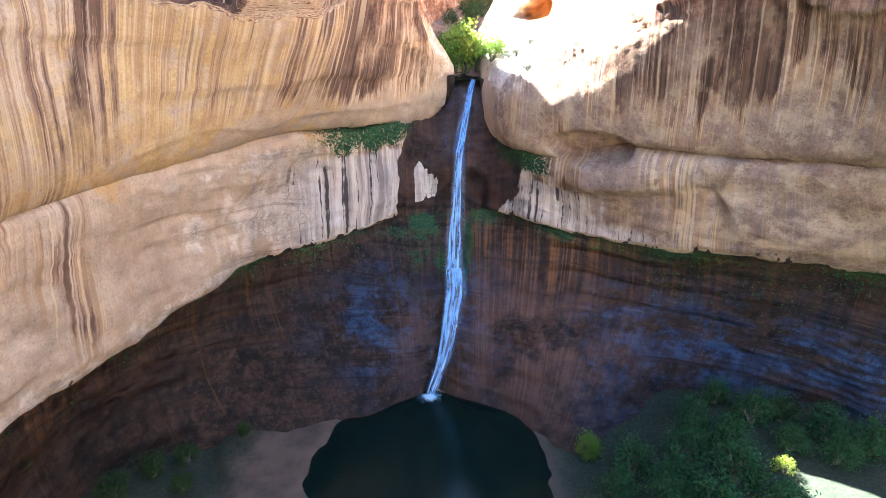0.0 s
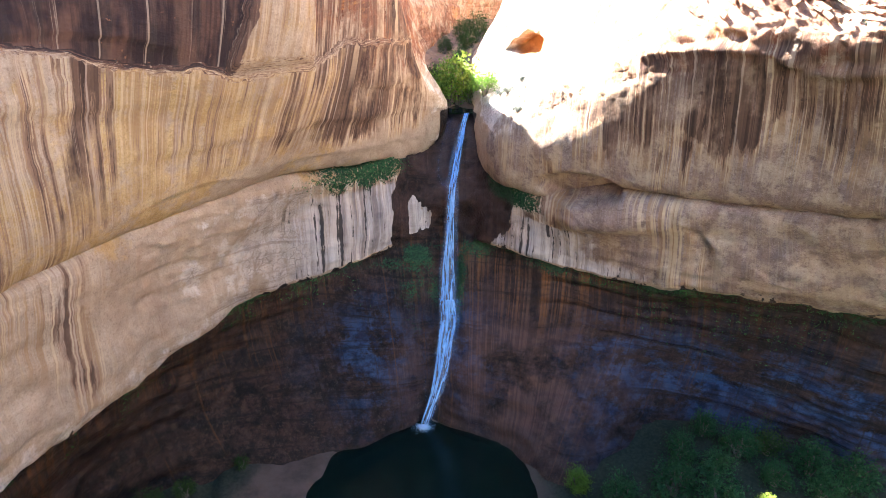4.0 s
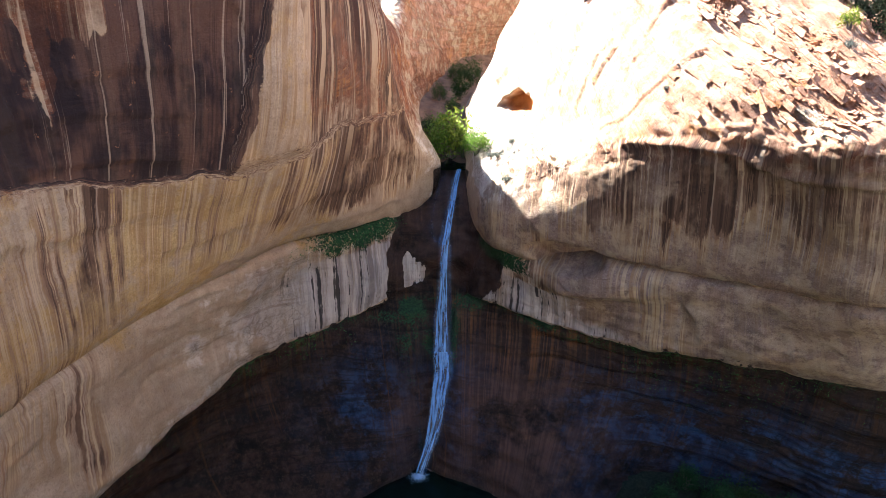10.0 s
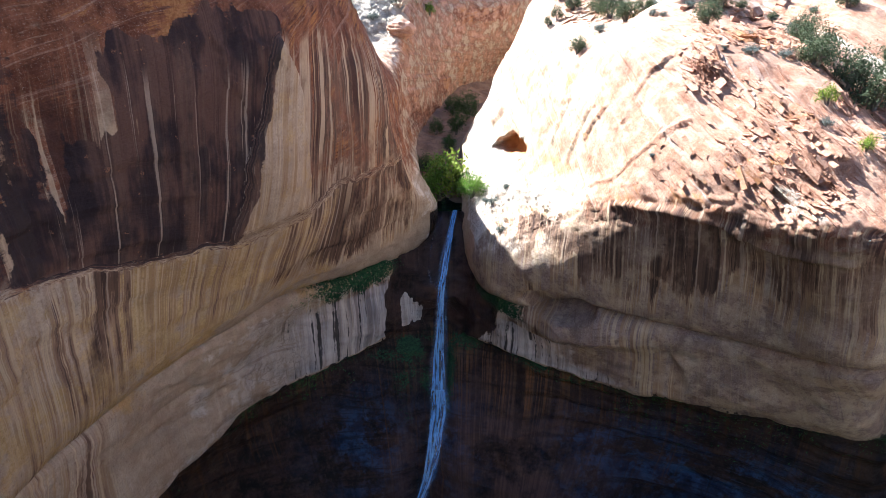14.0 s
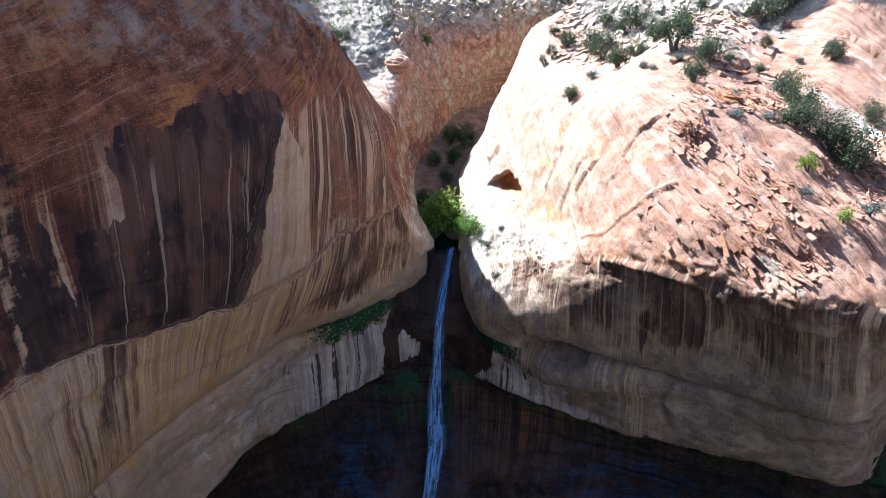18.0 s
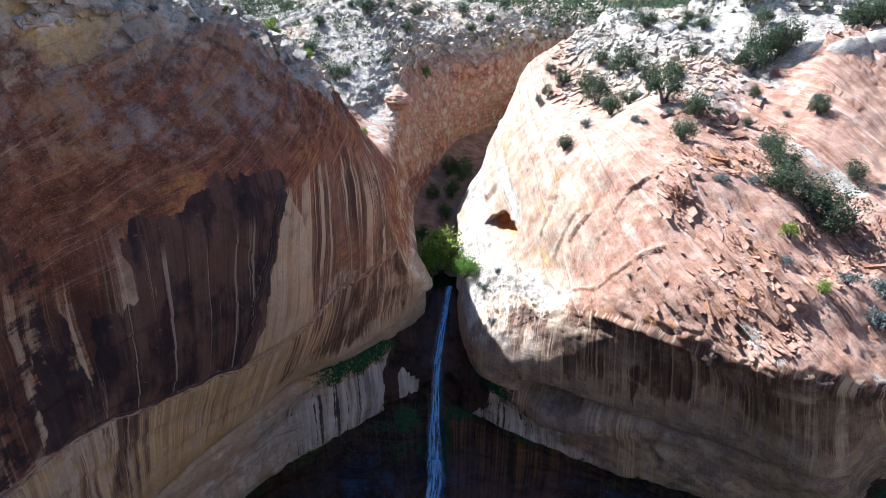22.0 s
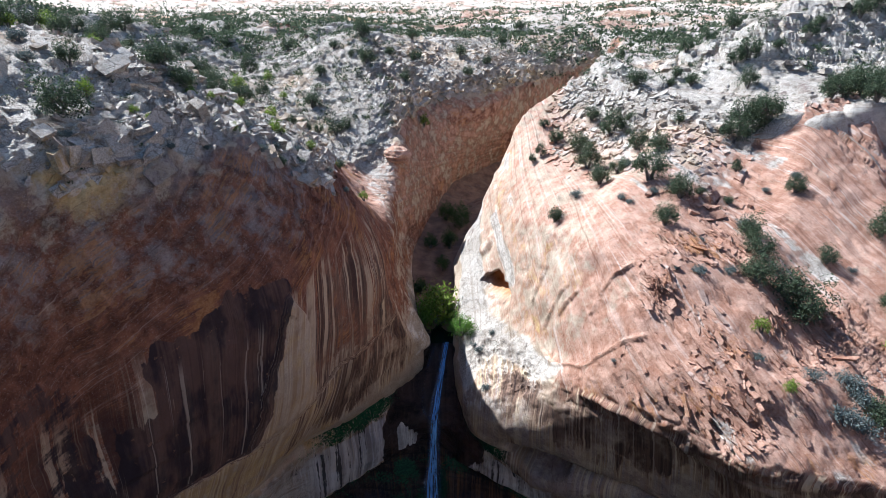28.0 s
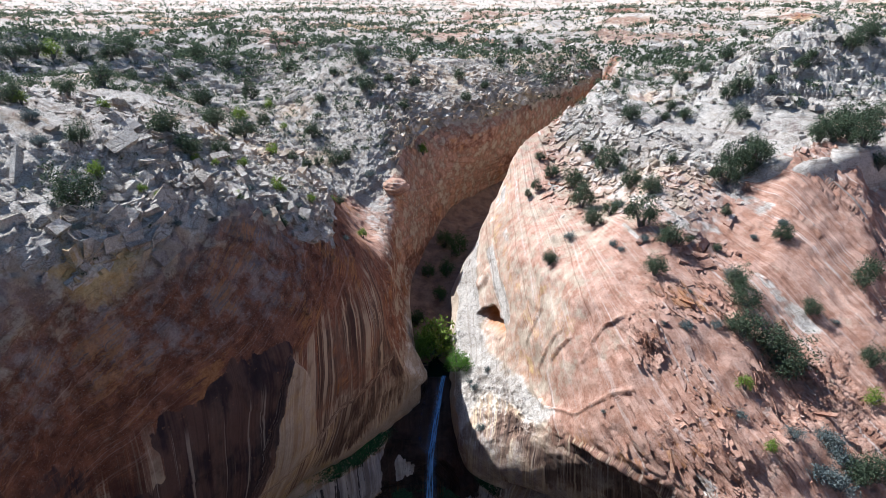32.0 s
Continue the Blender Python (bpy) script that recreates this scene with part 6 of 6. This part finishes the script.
# trees and bushes on the floor of the amphitheatre
FLOOR = [BVHTree.FromObject(ground, deps)]
for x, y, r in ((15.6, 48.6, 1.7), (19.5, 45.5, 2.2), (22.5, 42.5, 2.6), (25.5, 46.5, 2.5), (28.5, 42.5, 2.7), (20.5, 39.8, 2.6), (24.5, 38.0, 2.8), (30.5, 47.5, 2.2), (34.0, 50.5, 2.1), (37.5, 51.0, 1.9), (40.5, 48.0, 2.2), (17.2, 42.2, 2.0), (28.0, 51.5, 1.8), (31.5, 54.0, 1.7), (36.0, 46.5, 1.8), (44.0, 46.0, 2.4), (13.8, 38.5, 2.0), (39.5, 44.5, 2.0), (30.0, 37.5, 2.4), (27.0, 35.0, 2.3), (22.0, 35.0, 2.4), (17.0, 36.0, 2.0)):
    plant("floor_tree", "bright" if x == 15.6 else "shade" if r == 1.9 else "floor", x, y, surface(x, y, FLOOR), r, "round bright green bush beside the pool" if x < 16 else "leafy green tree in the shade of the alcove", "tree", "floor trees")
plant("floor_tree", "young", 33.6, 43.2, surface(33.6, 43.2, FLOOR), 1.2, "small tree caught in a patch of sun", "tree", "floor trees")
for x, y, r in ((-29.5, 44.6, 1.5), (-27.0, 47.0, 1.2), (-25.8, 43.0, 1.1), (-31.5, 41.0, 1.6), (-22.5, 51.5, 0.9)):
    plant("floor_bush", "shade", x, y, surface(x, y, FLOOR), r, "low dark green bush by the brook", "shrub", "floor bushes")

# brush of the open country, too far to count: clumps of leaves strewn by chance
rng = np.random.default_rng(21)
count = 90000
a = rng.uniform(0.12, math.pi - 0.05, count)
r = 75 * 46 ** (rng.uniform(0, 1, count) ** 0.8)
fx, fy = 5 + r * np.cos(a), 40 + r * np.sin(a)
thick = vnoise(np.stack([fx * 0.02, fy * 0.02, 0 * fx + 3], 1), 121) + 0.5 * vnoise(np.stack([fx * 0.07, fy * 0.07, 0 * fx], 1), 122)
keep_far = (fy > 60) & ~((fx > -6) & (fx < 30) & (fy < 165)) & ~((fx > 12) & (fx < 70) & (fy < 112)) & ~((fx > -45) & (fy < 95))
keep_far &= thick > rng.uniform(-1.2, 0.5, count) - np.where((fx < -15) & (fy > 100), 0.8, 0.0) - np.where((fx < -18) & (fx > -80) & (fy > 96) & (fy < 165), 0.7, 0.0)
far_mid = []
for x, y, rr, f in zip(fx[keep_far], fy[keep_far], r[keep_far], rng.uniform(0.4, 1.1, keep_far.sum())):
    z = surface(x, y)
    if z is not None and z > 56:
        far_mid.append((x, y, z, f * (1.0 if rr < 130 else 1.9 if rr < 320 else 2.8 if rr < 700 else 4.2 if rr < 1500 else 7.0)))
    if len(far_mid) >= 30000:
        break
far_mid = np.array(far_mid)
far_p = []
for chosen, leaves, leaf in ((np.hypot(far_mid[:, 0], far_mid[:, 1]) < 190, 34, 0.25), (np.hypot(far_mid[:, 0], far_mid[:, 1]) >= 190, 12, 0.42)):
    c = np.repeat(far_mid[chosen], leaves, 0)
    size = c[:, 3:]
    d = rng.normal(0, 1, (len(c), 3))
    d /= np.sqrt((d ** 2).sum(1))[:, None]
    o = c[:, :3] + (0, 0, 0.7) * size + d * size * (1, 1, 0.8) * rng.uniform(0.3, 1.0, (len(c), 1))
    o += np.stack([0.4 * c[:, 3] * np.sin(c[:, 2] * 7), 0.4 * c[:, 3] * np.cos(c[:, 0] * 5), 0 * c[:, 0]], 1)
    e1, e2 = rng.normal(0, 1, (2, len(c), 3))
    e1 *= leaf * size / np.sqrt((e1 ** 2).sum(1))[:, None]
    e2 *= 0.5 * leaf * size / np.sqrt((e2 ** 2).sum(1))[:, None]
    far_p.append(np.stack([o - e1, o + e2, o + e1, o - e2], 1).reshape(-1, 3))
far_p = np.vstack(far_p)
brush = tagged(new("brush", mesh_from("brush", far_p, np.arange(len(far_p)).reshape(-1, 4), NEEDLES, False)), "scattered dark junipers and scrub over the pale plateau", "brush", kind="stuff")


# ---- loose and half-buried blocks of rock ----
def blocks(name, place, normal, size, flat, strike, zones, seed, sink=0.25, tilt=0.1, stray=0.3, long=1.0, jag=1.0):
    """Angular blocks with split faces, one for each place, all in one mesh: too many to count."""
    rng = np.random.default_rng(seed)
    n = len(place)
    corner = np.array([(x, y, z) for x in (-1, 1) for y in (-1, 1) for z in (-1, 1)], float) * 0.5
    shape = corner[None] * (1 + rng.uniform(-0.28, 0.28, (n, 8, 3)) * jag)
    shape[:, 1::2, :2] *= 1 - jag * rng.uniform(0.05, 0.45, (n, 1, 1))
    shape += rng.normal(0, 0.05, (n, 8, 3)) * jag
    scale = np.stack([size * long * rng.uniform(0.9, 1.9, n), size * rng.uniform(0.6, 1.1, n), size * flat * rng.uniform(0.6, 1.3, n)], 1)
    shape *= scale[:, None]
    up = normal + rng.normal(0, tilt, (n, 3))
    up /= np.sqrt((up ** 2).sum(1))[:, None]
    side = np.array(strike, float)[None] / np.linalg.norm(strike) + rng.normal(0, stray, (n, 3))
    ahead = np.cross(up, side)
    ahead /= np.maximum(np.sqrt((ahead ** 2).sum(1)), 1e-6)[:, None]
    side = np.cross(ahead, up)
    rot = np.stack([side, ahead, up], 2)
    p = np.einsum("nij,nkj->nki", rot, shape) + place[:, None] + (up * (scale[:, 2] * (0.5 - sink))[:, None])[:, None]
    face = np.array([(0, 1, 3, 2), (4, 6, 7, 5), (0, 4, 5, 1), (2, 3, 7, 6), (0, 2, 6, 4), (1, 5, 7, 3)])
    q = (face[None] + 8 * np.arange(n)[:, None, None]).reshape(-1, 4)
    me = mesh_from(name, p.reshape(-1, 3), q, ROCK, False)
    for key, value in zones.items():
        at = me.attributes.new(key, "FLOAT_COLOR", "POINT")
        v = np.repeat(np.asarray(value, np.float32), 8, 0)
        at.data.foreach_set("color", v.ravel())
    return me


def strew(sheet, n_all, flip, weight, count, size_lo, size_hi, flat, strike, zones, seed, name, label, sink=0.25, tilt=0.1, stray=0.3, long=1.0, jag=1.0):
    rng = np.random.default_rng(seed)
    w = np.clip(weight, 0, None)
    k = rng.choice(len(w), count, replace=True, p=w / w.sum())
    jitter = rng.normal(0, 0.12, (count, 3))
    size = size_lo * (size_hi / size_lo) ** (rng.uniform(0, 1, count) ** 2.2)
    z = {key: np.asarray(v)[k] for key, v in zones.items()}
    ob = new(name, blocks(name, sheet.p[k] + jitter, n_all[k], size, flat, strike, z, seed, sink, tilt, stray, long, jag))
    return tagged(ob, label, "rocks", kind="stuff")


nw, ne = west.normals(True), east.normals(False)
uw, bw, ue, be = west.u - 1, west.b, east.u - 2, east.b
seen = smooth(-48, -34, west.p[:, 0]) * smooth(1.6, 2.4, uw)
patchy = smooth(-0.35, 0.25, fbm(west.p * 0.12, 3, 141))
strew(west, nw, True, west_top * seen * (0.1 + patchy) * smooth(10.9, 10.2, bw) * np.maximum(smooth(8.6, 7.8, uw), smooth(11.5, 12.2, uw)), 7000, 0.34, 1.5, 0.5, (0.45, 0.85, 0.3), west_zones, 151, "bench_blocks", "white angular blocks littering the cliff rim", 0.34, 0.1, 0.25, 1.3, 0.75)
strew(east, ne, False, crown * slope * (0.06 + rubble) * (0.25 + broken) * smooth(4.3, 4.8, be) * smooth(9.0, 8.2, be) * smooth(1.4, 2.2, ue) * smooth(5.4, 4.6, ue), 4200, 0.14, 0.62, 0.4, (5.5, -12, -7.6), east_zones, 152, "dome_slabs", "thin red slabs lying along the tilted beds", 0.45, 0.1, 0.12, 2.2, 0.8)
strew(east, ne, False, far_top * smooth(10.9, 10.3, be), 5000, 0.32, 1.4, 0.5, (0.7, 0.7, 0.1), east_zones, 153, "shoulder_blocks", "pale broken blocks on the shoulder of the dome", 0.36, 0.1, 0.25, 1.3, 0.75)


class Points:
    pass


land = Points()
land.p = p_land
strew(land, np.tile((0.0, 0.0, 1.0), (len(p_land), 1)), False, land_weight, 7000, 0.4, 2.0, 0.45, (0.8, 0.5, 0), land_zones, 155, "plateau_blocks", "pale ledges and blocks scattered over the plateau")


# ---- separate blocks and slabs, the ones nearest to the flight ----
def rock_variants(name, count, box, jag, tint, hue, seed):
    """Split blocks on shared meshes, each with bevelled, uneven corners."""
    rng = np.random.default_rng(seed)
    out = []
    for k in range(count):
        bm = bmesh.new()
        bmesh.ops.create_cube(bm, size=1.0)
        for v in bm.verts:
            v.co += Vector(rng.uniform(-jag, jag, 3))
            if v.co.z > 0:
                v.co.xy *= 1 - rng.uniform(0.0, 0.9) * jag
            v.co = Vector((v.co.x * box[0], v.co.y * box[1], v.co.z * box[2]))
        bmesh.ops.bevel(bm, geom=bm.edges[:], offset=0.045 * min(box), segments=1, affect="EDGES")
        me = bpy.data.meshes.new(name)
        bm.to_mesh(me)
        bm.free()
        n = len(me.vertices)
        co = np.empty(n * 3, np.float32)
        me.vertices.foreach_get("co", co)
        co = co.reshape(-1, 3)
        for key, row in (("tint", tint), ("coat", (0, 0, 0, 0)), ("hue", hue)):
            me.attributes.new(key, "FLOAT_COLOR", "POINT").data.foreach_set("color", np.tile(np.array(row, np.float32), n))
        me.attributes.new("flow", "FLOAT_COLOR", "POINT").data.foreach_set("color", np.stack([co[:, 0] + 3 * k, co[:, 2], co[:, 2] + 0.3 * co[:, 0], 0 * co[:, 0]], 1).astype(np.float32).ravel())
        me.materials.append(ROCK)
        out.append(me)
    return out


def lay(name, parent, meshes, place, normal, weight, count, size_lo, size_hi, strike, sink, seed, tilt=0.1, stray=0.2):
    """Blocks as parts of the rock that they rest in."""
    rng = np.random.default_rng(seed)
    w = np.clip(weight, 0, None)
    for k in rng.choice(len(w), count, replace=False, p=w / w.sum()):
        up = Vector(normal[k] + rng.normal(0, tilt, 3)).normalized()
        side = (Vector(strike).normalized() + Vector(rng.normal(0, stray, 3))).normalized()
        ahead = up.cross(side).normalized()
        side = ahead.cross(up)
        size = size_lo * (size_hi / size_lo) ** (rng.uniform(0, 1) ** 1.6)
        me = meshes[rng.integers(len(meshes))]
        ob = new(name, me)
        ob.parent = parent
        rot = Matrix((side, ahead, up)).transposed().to_4x4()
        ob.matrix_world = Matrix.Translation(Vector(place[k]) + up * size * sink) @ rot @ Matrix.Diagonal((size, size, size, 1))


pale_blocks = rock_variants("pale_block", 10, (1.4, 0.9, 0.5), 0.16, (0, 0.85, 0.15, 0.1), (0, 0.3, 0, 0), 171)
red_slabs = rock_variants("red_slab", 8, (3.2, 0.5, 0.24), 0.09, (0.25, 0, 0, 0), (0.9, 0.4, 0, 0), 172)
red_blocks = rock_variants("red_block", 8, (1.2, 0.9, 0.6), 0.18, (0.2, 0.1, 0, 0), (0.8, 0.3, 0, 0), 173)
lay("block", west_cliff, pale_blocks, west.p, nw, west_top * smooth(-36, -28, west.p[:, 0]) * smooth(1.8, 2.4, uw) * smooth(9.0, 8.0, uw) * smooth(9.9, 9.5, bw), 300, 0.3, 0.75, (0.45, 0.85, 0.3), 0.06, 181)
lay("slab", east_dome, red_slabs, east.p, ne, crown * slope * (0.2 + rubble) * (0.2 + broken) * smooth(4.2, 4.6, be) * smooth(7.4, 6.8, be) * smooth(1.6, 2.2, ue) * smooth(5.0, 4.4, ue), 240, 0.45, 1.15, (5.5, -12, -7.6), 0.02, 182, 0.05, 0.06)
lay("boulder", east_dome, red_blocks, east.p, ne, crown * slope * rubble * smooth(4.8, 5.4, be) * smooth(8.4, 7.4, be) * smooth(1.4, 2.0, ue) * smooth(4.6, 3.4, ue), 150, 0.18, 0.5, (5.5, -12, -7.6), 0.12, 183, 0.2, 0.8)

# the weathered knob standing on the bend of the canyon rim
bm = bmesh.new()
bmesh.ops.create_icosphere(bm, subdivisions=5, radius=1.0)
co = np.array([v.co for v in bm.verts])
ring_w = 1 - 0.22 * smooth(0.15, 0.0, np.abs(co[:, 2] + 0.1)) - 0.35 * smooth(-0.1, -0.7, co[:, 2])
lines = 1 + 0.02 * np.sin(co[:, 2] * 22 + 2 * co[:, 0]) + 0.1 * fbm(co * 2.2, 4, 191)
for v, a, b2 in zip(bm.verts, ring_w, lines):
    v.co = Vector((v.co.x * 2.6 * a * b2, v.co.y * 2.4 * a * b2, v.co.z * 1.9 * b2))
me = bpy.data.meshes.new("knob")
bm.to_mesh(me)
bm.free()
me.polygons.foreach_set("use_smooth", np.ones(len(me.polygons), bool))
n = len(me.vertices)
for key, row in (("tint", (0.3, 0.0, 0, 0)), ("coat", (0, 0, 0, 0)), ("hue", (0.75, 0, 0, 0))):
    me.attributes.new(key, "FLOAT_COLOR", "POINT").data.foreach_set("color", np.tile(np.array(row, np.float32), n))
me.attributes.new("flow", "FLOAT_COLOR", "POINT").data.foreach_set("color", np.stack([co[:, 0], co[:, 2], co[:, 2] * 1.2, 0 * co[:, 0]], 1).astype(np.float32).ravel())
me.materials.append(ROCK)
knob = tagged(new("rock_knob", me), "rounded pale sandstone knob on the canyon rim", "rock")
knob.location = (-4.7, 107.6, (surface(-4.7, 107.6) or 60) + 0.1)


# ---- small tufts and low scrub in the cracks, too many to count ----
def tufts(name, place, normal, weight, count, lo, hi, leaves, material, label, seed):
    rng = np.random.default_rng(seed)
    w = np.clip(weight, 0, None)
    k = rng.choice(len(w), count, replace=True, p=w / w.sum())
    r = rng.uniform(lo, hi, count)
    c = np.repeat(place[k] + normal[k] * (0.5 * r)[:, None], leaves, 0)
    d = rng.normal(0, 1, (len(c), 3))
    d /= np.sqrt((d ** 2).sum(1))[:, None]
    rr = np.repeat(r, leaves)[:, None]
    o = c + d * rr * rng.uniform(0.3, 1.0, (len(c), 1)) * (1, 1, 0.8)
    a, b3 = rng.normal(0, 1, (2, len(c), 3))
    a /= np.sqrt((a ** 2).sum(1))[:, None]
    b3 /= np.sqrt((b3 ** 2).sum(1))[:, None]
    p4 = np.stack([o - a * rr * 0.42, o + b3 * rr * 0.2, o + a * rr * 0.42, o - b3 * rr * 0.2], 1).reshape(-1, 3)
    ob = new(name, mesh_from(name, p4, np.arange(len(p4)).reshape(-1, 4), material, False))
    return tagged(ob, label, "scrub", kind="stuff")


cracked = smooth(0.2, 0.0, lens_gap) + 0.15
tufts("bench_scrub", west.p, nw, west_top * cracked * seen * smooth(-0.3, 0.3, fbm(west.p * 0.1, 3, 195)), 1500, 0.1, 0.36, 22, NEEDLES, "low dark scrub in the cracks of the white bench", 196)
tufts("shoulder_scrub", east.p, ne, (far_top + 0.12 * crown * slope * rubble) * smooth(1.4, 2.0, ue) * smooth(10.9, 10.3, be), 1500, 0.1, 0.38, 22, NEEDLES, "low dark scrub between the pale blocks of the shoulder", 197)
tufts("dry_grass", east.p, ne, crown * slope * (0.1 + rubble) * smooth(9.2, 8.4, be) * smooth(1.4, 2.0, ue), 420, 0.08, 0.26, 16, SILVER, "dry grey tufts on the red slope", 198)
ul, bl = lower.u - 1, lower.b
hang = bump_at(bl, 2.95, 0.42) * (np.maximum(smooth(7.3, 6.6, ul), 0.9 * smooth(11.8, 12.6, ul)) * smooth(0.5, 1.5, ul)) * smooth(-0.25, 0.35, fbm(lower.p * 0.3, 3, 201)) * smooth(17, 14.5, ul)
hang += 0.5 * bump_at(bl, 2.4, 0.5) * smooth(4.6, 2.5, ul) * smooth(0.1, 0.5, fbm(lower.p * 0.4, 3, 202)) + 0.4 * bump_at(bl, 2.5, 0.5) * smooth(12.5, 13.5, ul) * smooth(15.6, 14.8, ul)
tufts("hanging_ferns", lower.p, lower.normals(True), hang, 4200, 0.12, 0.42, 12, FERN, "small green ferns clinging to the damp wall under the lip", 203)
ledge_moss = smooth(5.4, 5.7, bl) * smooth(6.0, 5.85, bl) * smooth(5.9, 6.8, ul) * smooth(7.9, 7.5, ul)
tufts("ledge_moss", lower.p, lower.normals(True), ledge_moss, 420, 0.1, 0.3, 14, FERN, "green moss and ferns on the seeping ledge beside the falls", 204)
